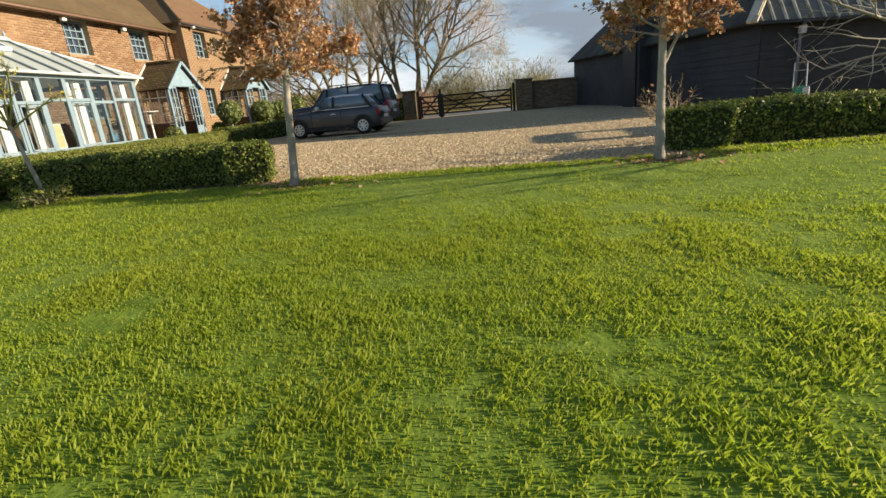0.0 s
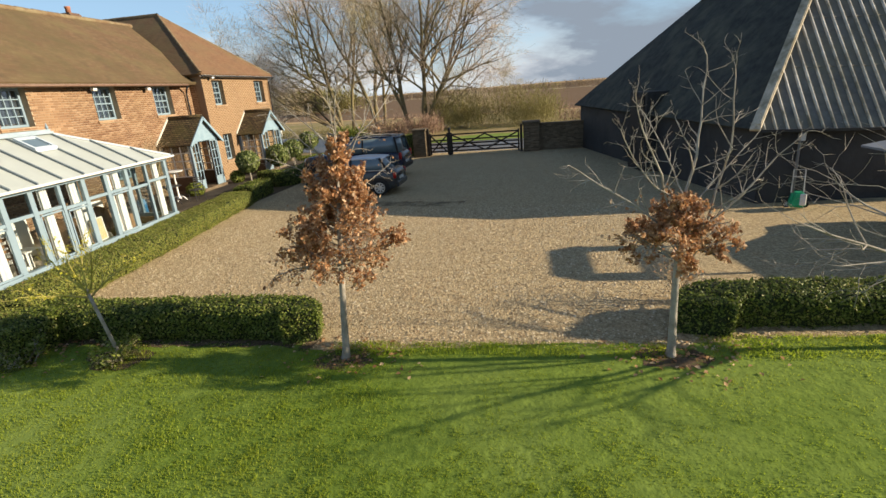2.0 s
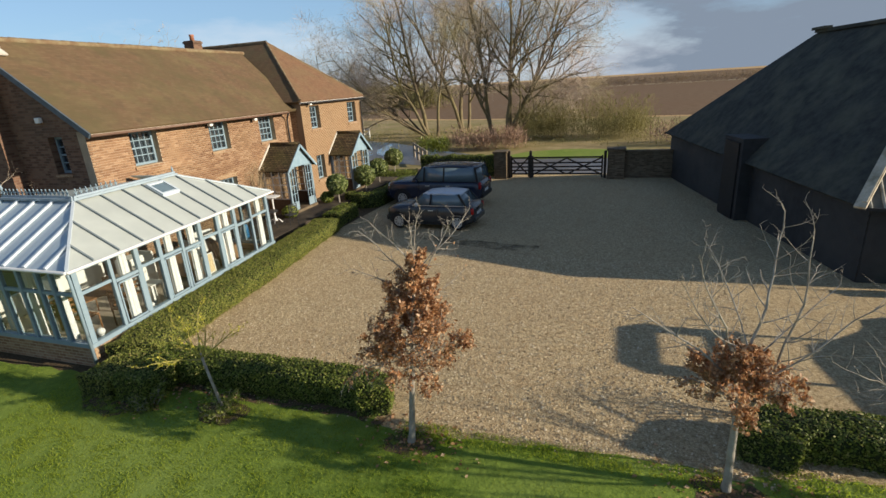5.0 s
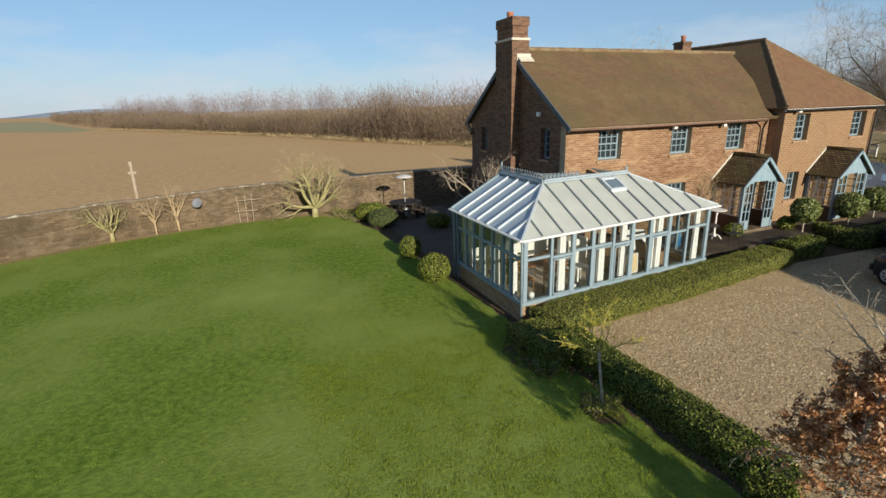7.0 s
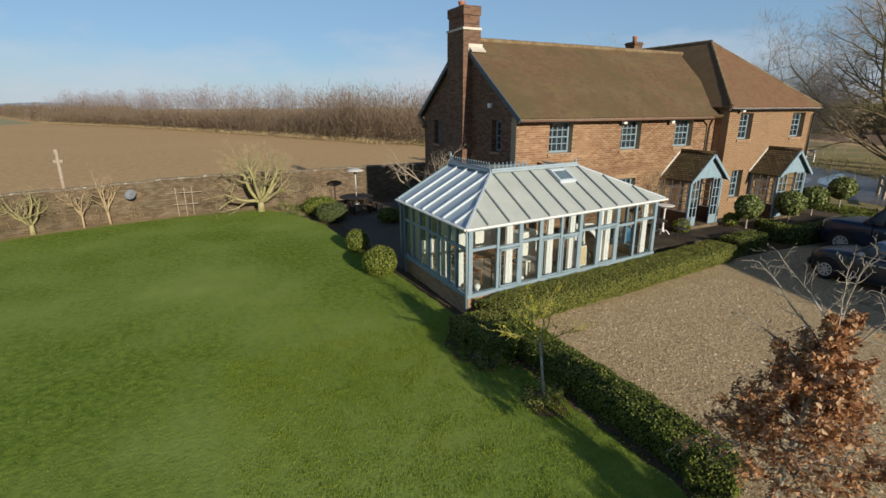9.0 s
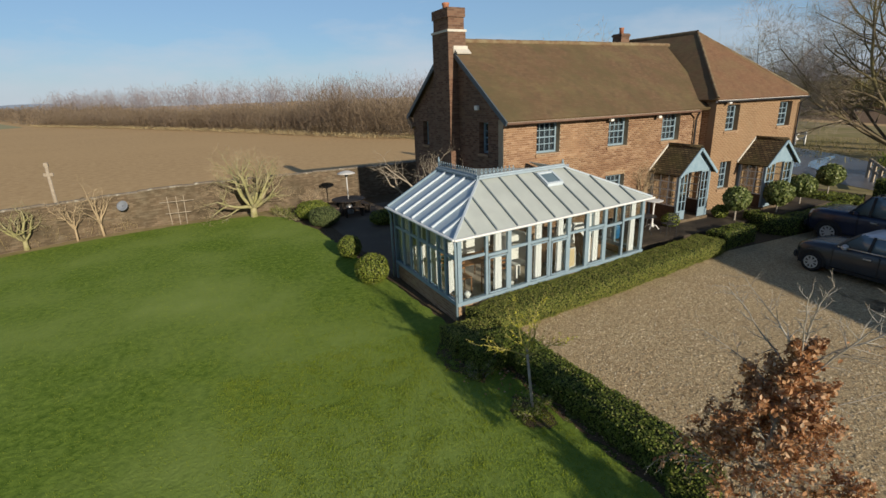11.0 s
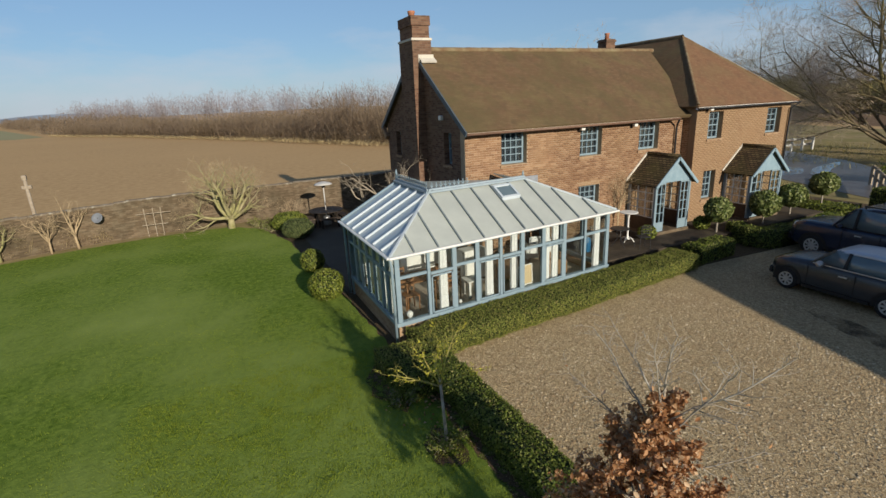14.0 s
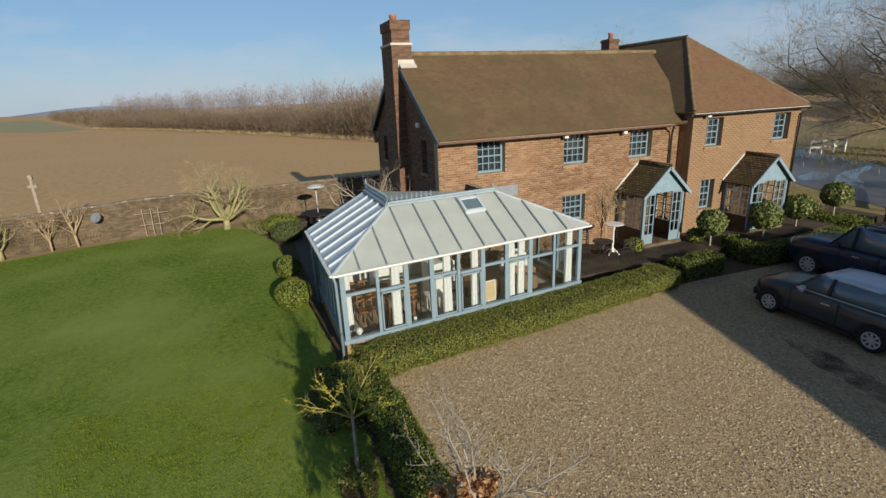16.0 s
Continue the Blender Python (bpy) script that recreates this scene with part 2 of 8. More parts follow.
ROOF_Y = coursed("clay_tile", 0.17, 0.062, TILES, (0.128, 0.076, 0.040), 0.004, "y", stain=(0.150, 0.122, 0.055), stained=0.95, bump=0.45, grime=(0.082, 0.060, 0.034), moss=(0.098, 0.080, 0.036))
ROOF_X = coursed("clay_tile_return", 0.17, 0.062, TILES, (0.128, 0.076, 0.040), 0.004, "x", stain=(0.142, 0.110, 0.052), stained=0.9, bump=0.45, grime=(0.10, 0.085, 0.045))
MOSSY = coursed("mossy_tile", 0.17, 0.07, [(0.07, 0.05, 0.025), (0.11, 0.075, 0.04), (0.15, 0.10, 0.05), (0.19, 0.14, 0.07)], (0.02, 0.015, 0.01), 0.012, "x", stain=(0.11, 0.10, 0.03), stained=0.9, bump=1.0, grime=(0.06, 0.055, 0.02))
TARRED = material("tarred_board", (0.020, 0.021, 0.022), (0.036, 0.037, 0.039), 3, 0.7, 0.3, 20, c=(0.05, 0.048, 0.045), cscale=0.5)
DARKSHEET = material("black_sheet", (0.034, 0.036, 0.032), (0.068, 0.070, 0.060), 3.5, 0.9, 0.5, 12, c=(0.10, 0.10, 0.072), cscale=0.9, cpos=(0.48, 0.72), spec=0.15)
# Painted light: dark sheet for the rolls' shadow, pale rolls for grazing sun.
SHEET = material("cement_sheet", (0.09, 0.088, 0.08), (0.17, 0.165, 0.15), 3, 0.85, 0.4, 30, c=(0.17, 0.16, 0.12), cscale=0.9)
RIB = material("sunlit_weathered_rib", (0.42, 0.40, 0.36), (0.60, 0.58, 0.52), 5, 0.9, 0.3, 40, c=(0.14, 0.13, 0.09), cscale=1.5)
LICHEN = material("lichened_board", (0.44, 0.38, 0.28), (0.62, 0.54, 0.41), 6, 0.9, 0.4, 30, c=(0.22, 0.19, 0.12), cscale=2)
BLUE = material("blue_paint", (0.195, 0.272, 0.325), (0.245, 0.325, 0.375), 4, 0.4, c=(0.21, 0.285, 0.335), cscale=1.2)
PALEBLUE = material("pale_blue_board", (0.20, 0.30, 0.37), (0.27, 0.37, 0.43), 5, 0.5)
PALEMETAL = material("pale_roof_bar", (0.46, 0.53, 0.58), (0.54, 0.60, 0.64), 4, 0.35)
# Gable shade is put into the barge boards' dark paint colour.
SHADESLATE = material("shaded_slate_paint", (0.06, 0.085, 0.105), (0.09, 0.115, 0.135), 5, 0.5)
DAMP = material("damp_gravel", (0.06, 0.043, 0.026), (0.13, 0.098, 0.06), 30, 0.8, 0.8, 40, c=(0.08, 0.058, 0.036), cscale=3)


def worn_through(m, scale, lo, hi, most=0.9):
    """Breaks a thin stain up into patches with soft edges."""
    n, l = m.node_tree.nodes, m.node_tree.links
    co = n.new("ShaderNodeTexCoord").outputs["Object"]
    f = ramp(n, l, noise_tex(n, l, co, scale, 7.0), [(lo, (0, 0, 0)), (hi, (most,) * 3)])
    mx = n.new("ShaderNodeMixShader")
    l.new(f, mx.inputs[0])
    l.new(n.new("ShaderNodeBsdfTransparent").outputs[0], mx.inputs[1])
    l.new(n["Principled BSDF"].outputs[0], mx.inputs[2])
    l.new(mx.outputs[0], n["Material Output"].inputs[0])


worn_through(DAMP, 1.6, 0.38, 0.66, 0.6)
LITTER = material("leaf_litter", (0.075, 0.05, 0.03), (0.19, 0.12, 0.07), 24, 0.95, 0.9, 40, c=(0.10, 0.075, 0.04), cscale=5)
worn_through(LITTER, 4.0, 0.38, 0.52)
WHITE = material("white_paint", (0.80, 0.80, 0.77), (0.72, 0.72, 0.69), 4, 0.45)
GUTTER = material("black_gutter", (0.02, 0.02, 0.022), (0.04, 0.04, 0.042), 5, 0.4)
LEAD = material("pale_mortar_flashing", (0.50, 0.47, 0.41), (0.62, 0.58, 0.5), 6, 0.8)
POT = material("terracotta", (0.34, 0.14, 0.08), (0.42, 0.19, 0.11), 6, 0.8)
OAK = material("dark_gate_wood", (0.022, 0.017, 0.013), (0.05, 0.038, 0.028), 12, 0.7, 0.3, 50)
DARKWOOD = material("dark_brown_wood", (0.055, 0.032, 0.02), (0.10, 0.06, 0.038), 10, 0.5, 0.2, 40)
PASTURE = material("far_pasture", (0.30, 0.30, 0.17), (0.38, 0.36, 0.21), 0.2, 0.95, c=(0.36, 0.32, 0.19), cscale=0.02, spec=0.02)
WOOD = material("brown_wood", (0.16, 0.075, 0.03), (0.28, 0.14, 0.06), 10, 0.5, 0.2, 40)
PALEWOOD = material("bleached_wood", (0.27, 0.22, 0.16), (0.40, 0.34, 0.26), 9, 0.8, 0.2, 40)
BEIGE = material("beige_board", (0.55, 0.43, 0.25), (0.62, 0.5, 0.31), 8, 0.7)
ROOF_WING = coursed("warm_clay_tile", 0.17, 0.062, [(0.165, 0.090, 0.050), (0.178, 0.098, 0.054), (0.190, 0.106, 0.058), (0.205, 0.118, 0.066)], (0.155, 0.084, 0.045), 0.004, "y", stain=(0.165, 0.118, 0.060), stained=0.7, bump=0.45, grime=(0.115, 0.070, 0.042))
FLOORTILE = material("floor_tile", (0.38, 0.32, 0.25), (0.48, 0.41, 0.33), 3, 0.4)
PLASTER = material("white_plaster", (0.74, 0.73, 0.69), (0.66, 0.65, 0.61), 2, 0.8)
FABRIC = material("white_fabric", (0.8, 0.81, 0.81), (0.74, 0.75, 0.75), 8, 0.9)
BARK = material("grey_bark", (0.22, 0.19, 0.15), (0.37, 0.33, 0.275), 9, 0.9, 0.5, 30, c=(0.43, 0.40, 0.345), cscale=3)
WILLOW = material("willow_bark", (0.10, 0.078, 0.05), (0.21, 0.165, 0.105), 1.5, 0.9, c=(0.25, 0.215, 0.09), cscale=0.25)
HAZETWIG = material("willow_twig", (0.46, 0.36, 0.285), (0.60, 0.485, 0.40), 0.5, 0.9, c=(0.44, 0.39, 0.20), cscale=0.2)
TWIG = material("twig", (0.36, 0.27, 0.16), (0.50, 0.39, 0.25), 0.8, 0.9)
MOSSBARK = material("mossy_bark", (0.23, 0.215, 0.09), (0.38, 0.355, 0.16), 7, 0.9, 0.4, 30, c=(0.38, 0.33, 0.21), cscale=2)
YELLOWBARK = material("yellow_bark", (0.34, 0.31, 0.06), (0.47, 0.42, 0.10), 9, 0.8, c=(0.3, 0.25, 0.12), cscale=2)
LEAF = foliage("beech_leaf", [(0.0, (0.25, 0.118, 0.05)), (0.4, (0.47, 0.24, 0.108)), (0.75, (0.62, 0.365, 0.19)), (1.0, (0.80, 0.60, 0.39))], 0.45, 0.4)
HEDGELEAF = foliage("hedge_leaf", [(0.0, (0.072, 0.105, 0.015)), (0.5, (0.14, 0.18, 0.028)), (0.85, (0.215, 0.25, 0.05)), (1.0, (0.33, 0.30, 0.11))], 0.55, 0.3)
CUTLEAF = foliage("clipped_leaf", [(0.0, (0.13, 0.16, 0.026)), (0.5, (0.20, 0.225, 0.045)), (0.85, (0.27, 0.28, 0.065)), (1.0, (0.36, 0.30, 0.11))], 0.65, 0.25)
BAYLEAF = foliage("bay_leaf", [(0.0, (0.065, 0.095, 0.022)), (0.55, (0.14, 0.18, 0.05)), (1.0, (0.32, 0.34, 0.13))], 0.4, 0.2)
BOXLEAF = foliage("box_leaf", [(0.0, (0.08, 0.11, 0.015)), (0.55, (0.16, 0.20, 0.03)), (1.0, (0.28, 0.29, 0.06))], 0.45, 0.2)
PINKTWIG = foliage("bramble_twig", [(0.0, (0.20, 0.125, 0.085)), (0.6, (0.34, 0.22, 0.155)), (1.0, (0.45, 0.31, 0.22))], 0.9, 0.1)
SCRUBTWIG = foliage("scrub_twig", [(0.0, (0.17, 0.15, 0.052)), (0.5, (0.26, 0.23, 0.09)), (1.0, (0.35, 0.31, 0.135))], 0.9, 0.3)
WOODTWIG = foliage("woodland_twig", [(0.0, (0.225, 0.17, 0.118)), (0.5, (0.275, 0.21, 0.147)), (1.0, (0.325, 0.252, 0.18))], 0.95, 0.45, patch=(0.25, 0.185, 0.11), pscale=0.12)
# Near-black: the shade between the leaves is put into the core's colour.
CORE = material("shaded_hedge_core", (0.016, 0.024, 0.007), (0.03, 0.038, 0.012), 14, 0.95)
STONE = foliage("gravel_stone", [(0.0, (0.25, 0.17, 0.09)), (0.3, (0.42, 0.30, 0.165)), (0.7, (0.57, 0.43, 0.25)), (1.0, (0.72, 0.61, 0.42))], 0.85, 0.0)
STEEL = material("grey_steel", (0.42, 0.43, 0.44), (0.52, 0.53, 0.54), 6, 0.35, metal=0.8)
ALLOY = material("alloy", (0.58, 0.59, 0.60), (0.66, 0.67, 0.68), 6, 0.35, metal=0.55)
RUBBER = material("rubber", (0.015, 0.015, 0.016), (0.028, 0.028, 0.03), 20, 0.85)
TRIM = material("black_trim", (0.012, 0.012, 0.013), (0.022, 0.022, 0.024), 9, 0.5)
GREYCAR = material("grey_car_paint", (0.034, 0.036, 0.040), (0.043, 0.045, 0.050), 2, 0.22, spec=0.6)
NAVYCAR = material("navy_car_paint", (0.014, 0.019, 0.040), (0.020, 0.026, 0.052), 2, 0.2, spec=0.6)
# White roof; shade and mirrored sky are put into its blue-grey colour.
SHADEDWHITE = material("pale_car_roof", (0.50, 0.54, 0.60), (0.56, 0.60, 0.66), 2, 0.25, spec=0.6)
# Teal base colour stands in for the sky mirrored in the glass.
CARGLASS = material("sky_toned_glass", (0.12, 0.17, 0.195), (0.15, 0.205, 0.23), 1.5, 0.06, spec=1.0)
LAMPRED = material("red_lens", (0.4, 0.02, 0.015), rough=0.2)
LAMPCLEAR = material("clear_lens", (0.6, 0.6, 0.58), rough=0.15)
GREEN = material("green_plastic", (0.012, 0.30, 0.14), (0.02, 0.36, 0.18), 5, 0.4)
BLUEPLASTIC = material("blue_plastic", (0.03, 0.16, 0.36), (0.04, 0.2, 0.42), 5, 0.4)
TARP = material("dull_blue_sheet", (0.07, 0.11, 0.17), (0.11, 0.16, 0.23), 4, 0.6, 0.4, 9)
GREYPLASTIC = material("grey_plastic", (0.45, 0.45, 0.44), (0.55, 0.54, 0.52), 5, 0.5)
DISH = material("grey_dish", (0.15, 0.165, 0.19), (0.2, 0.215, 0.24), 5, 0.5)


def gravel_material():
    m, n, l, p, co = start("gravel", 0.95, 0.0, 0.05)
    v = n.new("ShaderNodeTexVoronoi")
    v.inputs["Scale"].default_value = 58
    l.new(co, v.inputs["Vector"])
    sepc = n.new("ShaderNodeSeparateColor")
    l.new(v.outputs["Color"], sepc.inputs[0])
    col = ramp(n, l, sepc.outputs[0], [(0.0, (0.26, 0.19, 0.10)), (0.35, (0.455, 0.345, 0.19)), (0.75, (0.59, 0.465, 0.275)), (1.0, (0.72, 0.61, 0.41))])
    col = blend(n, l, ramp(n, l, noise_tex(n, l, co, 0.55, 6.0), [(0.35, (0, 0, 0)), (0.75, (0.7,) * 3)]), col, (0.49, 0.365, 0.21))
    col = blend(n, l, ramp(n, l, noise_tex(n, l, co, 2.2, 6.0), [(0.52, (0, 0, 0)), (0.75, (0.55,) * 3)]), col, (0.32, 0.23, 0.13))
    col = blend(n, l, ramp(n, l, noise_tex(n, l, co, 11.0, 8.0, 0.75), [(0.48, (0, 0, 0)), (0.62, (0.75,) * 3)]), col, (0.21, 0.15, 0.08))
    col = blend(n, l, ramp(n, l, noise_tex(n, l, co, 17.0, 8.0, 0.75), [(0.56, (0, 0, 0)), (0.68, (0.7,) * 3)]), col, (0.66, 0.55, 0.38))
    l.new(col, p.inputs["Base Color"])
    relief(n, l, p, noise_tex(n, l, co, 60.0, 8.0, 0.8), 0.9, 0.03)
    return m


def glass_material(name, tint, mixed, rough=0.02):
    """Window glass: mostly clear, with a mirror's gloss."""
    m = bpy.data.materials.new(name)
    m.use_nodes = True
    n, l = m.node_tree.nodes, m.node_tree.links
    n.clear()
    o = n.new("ShaderNodeOutputMaterial")
    t = n.new("ShaderNodeBsdfTransparent")
    t.inputs[0].default_value = (*tint, 1)
    g = n.new("ShaderNodeBsdfGlossy")
    g.inputs["Roughness"].default_value = rough
    f = n.new("ShaderNodeLayerWeight")
    f.inputs[0].default_value = 0.5
    q = n.new("ShaderNodeMath")
    q.operation = "POWER"
    q.inputs[1].default_value = 4.0
    l.new(f.outputs["Facing"], q.inputs[0])
    a = n.new("ShaderNodeMath")
    a.operation = "MULTIPLY_ADD"
    a.inputs[1].default_value, a.inputs[2].default_value = 0.45, mixed
    l.new(q.outputs[0], a.inputs[0])
    x = n.new("ShaderNodeMixShader")
    l.new(a.outputs[0], x.inputs[0])
    l.new(t.outputs[0], x.inputs[1])
    l.new(g.outputs[0], x.inputs[2])
    l.new(x.outputs[0], o.inputs[0])
    return m


def panel_material(name, a, b, through):
    """Plastic roof sheet: glossy, and it lets light through."""
    m, n, l, p, co = start(name, 0.22, 0.0, 0.6)
    col = ramp(n, l, noise_tex(n, l, co, 1.5), [(0.35, a), (0.7, b)])
    l.new(col, p.inputs["Base Color"])
    tr = n.new("ShaderNodeBsdfTranslucent")
    l.new(col, tr.inputs[0])
    mx = n.new("ShaderNodeMixShader")
    mx.inputs[0].default_value = through
    l.new(p.outputs[0], mx.inputs[1])
    l.new(tr.outputs[0], mx.inputs[2])
    l.new(mx.outputs[0], n["Material Output"].inputs[0])
    return m


GRAVEL = gravel_material()
GLASS = glass_material("window_glass", (0.88, 0.91, 0.9), 0.08)
DARKGLASS = glass_material("house_glass", (0.7, 0.75, 0.78), 0.22)
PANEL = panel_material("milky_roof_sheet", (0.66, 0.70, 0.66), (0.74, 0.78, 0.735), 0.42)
# Side slope sheet: mirrored sky and shade are put into its bluish colour.
SKYPANEL = panel_material("sky_toned_roof_sheet", (0.46, 0.56, 0.63), (0.53, 0.63, 0.69), 0.30)
WATER = material("puddle_water", (0.13, 0.14, 0.15), rough=0.06, spec=1.0)


# ---- geometry helpers ----
def hexa(bm, p):
    """A box from eight corners: four below, four above, each going round."""
    v = [bm.verts.new(q) for q in p]
    for f in ((3, 2, 1, 0), (4, 5, 6, 7), (0, 1, 5, 4), (1, 2, 6, 5), (2, 3, 7, 6), (3, 0, 4, 7)):
        bm.faces.new([v[i] for i in f])
    return v


def box(bm, x0, x1, y0, y1, z0, z1):
    return hexa(bm, [(x0, y0, z0), (x1, y0, z0), (x1, y1, z0), (x0, y1, z0), (x0, y0, z1), (x1, y0, z1), (x1, y1, z1), (x0, y1, z1)])


def slab(bm, pts, thick):
    """A plate: the polygon pts (anticlockwise seen from its outer side) with its thickness behind it."""
    p = [Vector(q) for q in pts]
    n = (p[1] - p[0]).cross(p[2] - p[0]).normalized()
    a = [bm.verts.new(q) for q in p]
    b = [bm.verts.new(q - n * thick) for q in p]
    bm.faces.new(a)
    bm.faces.new(b[::-1])
    k = len(p)
    for i in range(k):
        bm.faces.new((a[i], b[i], b[(i + 1) % k], a[(i + 1) % k]))


def beam(bm, p, q, w, h, up=(0, 0, 1)):
    """A straight bar from p to q, w wide and h high."""
    p, q = Vector(p), Vector(q)
    d = (q - p).normalized()
    s = d.cross(Vector(up))
    s = s.normalized() if s.length > 1e-4 else Vector((1, 0, 0))
    u = s.cross(d).normalized()
    c = [(-1, -1), (1, -1), (1, 1), (-1, 1)]
    hexa(bm, [p + s * a * w / 2 + u * b * h / 2 for a, b in c] + [q + s * a * w / 2 + u * b * h / 2 for a, b in c])


def tube(bm, pts, radii, sides=8, cap=True):
    """A round bar along pts."""
    pts = [Vector(p) for p in pts]
    rings = []
    for i, p in enumerate(pts):
        d = (pts[min(i + 1, len(pts) - 1)] - pts[max(i - 1, 0)]).normalized()
        s = d.cross(Vector((0.31, 0.17, 0.93)))
        s = s.normalized() if s.length > 0.05 else d.cross(Vector((1, 0, 0))).normalized()
        u = d.cross(s)
        r = radii[i] if isinstance(radii, (list, tuple)) else radii
        rings.append([bm.verts.new(p + (s * math.cos(a) + u * math.sin(a)) * r) for a in (2 * math.pi * k / sides for k in range(sides))])
    for a, b in zip(rings, rings[1:]):
        for k in range(sides):
            bm.faces.new((a[k], a[(k + 1) % sides], b[(k + 1) % sides], b[k]))
    if cap:
        bm.faces.new(rings[0][::-1])
        bm.faces.new(rings[-1])


def turned(bm, base, profile, sides=16):
    """A body of revolution about an upright axis: profile of (radius, height)."""
    b = Vector(base)
    rings = [[bm.verts.new(b + Vector((r * math.cos(a), r * math.sin(a), z))) for a in (2 * math.pi * k / sides for k in range(sides))] for r, z in profile]
    for a, c in zip(rings, rings[1:]):
        for k in range(sides):
            bm.faces.new((a[k], a[(k + 1) % sides], c[(k + 1) % sides], c[k]))
    bm.faces.new(rings[0][::-1])
    bm.faces.new(rings[-1])


def soften(bm, width=0.008, segments=1):
    bmesh.ops.bevel(bm, geom=list(bm.edges), offset=width, segments=segments, affect="EDGES", clamp_overlap=True)


def mesh(bm, name, mat, smooth=False):
    bmesh.ops.recalc_face_normals(bm, faces=bm.faces)
    me = bpy.data.meshes.new(name)
    bm.to_mesh(me)
    bm.free()
    me.materials.append(mat)
    if smooth:
        me.polygons.foreach_set("use_smooth", [True] * len(me.polygons))
    return me


def part(name, bm, mat, parent=None, label="", smooth=False, kind=""):
    ob = new(name, mesh(bm, name, mat, smooth))
    if parent:
        ob.parent = parent
    return tagged(ob, label, kind=kind)


def raw(name, verts, faces, mat, parent=None, label="", kind="", smooth=False):
    """An object straight from arrays, for large meshes."""
    me = bpy.data.meshes.new(name)
    verts, faces = np.asarray(verts, np.float32), np.asarray(faces, np.int32)
    k = faces.shape[1]
    me.vertices.add(len(verts))
    me.vertices.foreach_set("co", verts.ravel())
    me.loops.add(faces.size)
    me.loops.foreach_set("vertex_index", faces.ravel())
    me.polygons.add(len(faces))
    me.polygons.foreach_set("loop_start", np.arange(0, faces.size, k, dtype=np.int32))
    me.update(calc_edges=True)
    me.validate()
    me.materials.append(mat)
    if smooth:
        me.polygons.foreach_set("use_smooth", [True] * len(me.polygons))
    ob = new(name, me)
    if parent:
        ob.parent = parent
    return tagged(ob, label, kind=kind)


def shared(name, me, m, parent):
    """One more object on a mesh that is there already."""
    ob = new(name, me)
    ob.parent = parent
    ob.matrix_basis = m
    return ob


def thing(name, loc, label, category, group="", kind="", rz=0.0):
    ob = new(name)
    ob.matrix_basis = pose(*loc, 0, 0, rz)
    return tagged(ob, label, category, group, kind)


def wall(bm, origin, along, length, z0, z1, thick, inward, holes=(), top=None):
    """One upright wall with rectangular holes (s0, s1, z0, z1) going through it; inward: the way its thickness goes."""
    o, a, n = Vector(origin), Vector(along).normalized(), Vector(inward).normalized() * thick
    ss = sorted({0.0, length, *[h[0] for h in holes], *[h[1] for h in holes]})
    zs = sorted({z0, z1, *[h[2] for h in holes], *[h[3] for h in holes]})
    grid = {}

    def vert(i, j, k):
        if (i, j, k) not in grid:
            grid[i, j, k] = bm.verts.new(o + a * ss[i] + Vector((0, 0, zs[j])) + n * k)
        return grid[i, j, k]

    def solid(i, j):
        if not (0 <= i < len(ss) - 1 and 0 <= j < len(zs) - 1):
            return False
        s, z = (ss[i] + ss[i + 1]) / 2, (zs[j] + zs[j + 1]) / 2
        return not any(h[0] <= s <= h[1] and h[2] <= z <= h[3] for h in holes)

    for i in range(len(ss) - 1):
        for j in range(len(zs) - 1):
            if not solid(i, j):
                continue
            for k in (0, 1):
                bm.faces.new([vert(i, j, k), vert(i + 1, j, k), vert(i + 1, j + 1, k), vert(i, j + 1, k)])
            for di, dj, e in ((-1, 0, ((i, j), (i, j + 1))), (1, 0, ((i + 1, j), (i + 1, j + 1))), (0, -1, ((i, j), (i + 1, j))), (0, 1, ((i, j + 1), (i + 1, j + 1)))):
                if not solid(i + di, j + dj):
                    (p, q), (r, t) = e
                    bm.faces.new([vert(p, q, 0), vert(r, t, 0), vert(r, t, 1), vert(p, q, 1)])


def leaf_arrays(rng, pos, nrm, size, spread=0.7, stretch=1.5, oval=False):
    """Small folded leaves: two triangles each, roughly facing nrm."""
    k = len(pos)
    nrm = nrm + rng.normal(0, spread, (k, 3))
    nrm /= np.linalg.norm(nrm, axis=1, keepdims=True) + 1e-9
    a = np.cross(nrm, rng.normal(0, 1, (k, 3)))
    a /= np.linalg.norm(a, axis=1, keepdims=True) + 1e-9
    b = np.cross(nrm, a)
    s = (size * rng.uniform(0.6, 1.35, k))[:, None]
    lift = nrm * s * 0.22
    if oval:
        # tip, two shoulders a side, stalk end; folded along the middle and curled at the tip
        h, w = a * s * stretch / 2, b * s / 2
        curl = nrm * s * rng.uniform(-0.25, 0.3, (k, 1))
        v = np.stack([pos - h, pos - h * 0.35 - w + lift, pos + h * 0.35 - w * 0.85 + lift, pos + h + curl, pos + h * 0.35 + w * 0.85 + lift, pos - h * 0.35 + w + lift], 1).reshape(-1, 3)
        i = np.arange(k)[:, None] * 6
        f = np.concatenate([i + [0, 1, 2], i + [0, 2, 3], i + [0, 3, 4], i + [0, 4, 5]], 1).reshape(-1, 3)
        return v, f
    v = np.stack([pos - a * s * stretch / 2, pos - b * s / 2 + lift, pos + a * s * stretch / 2, pos + b * s / 2 + lift], 1).reshape(-1, 3)
    i = np.arange(k)[:, None] * 4
    f = np.concatenate([i + [0, 1, 2], i + [0, 2, 3]], 1).reshape(-1, 3)
    return v, f


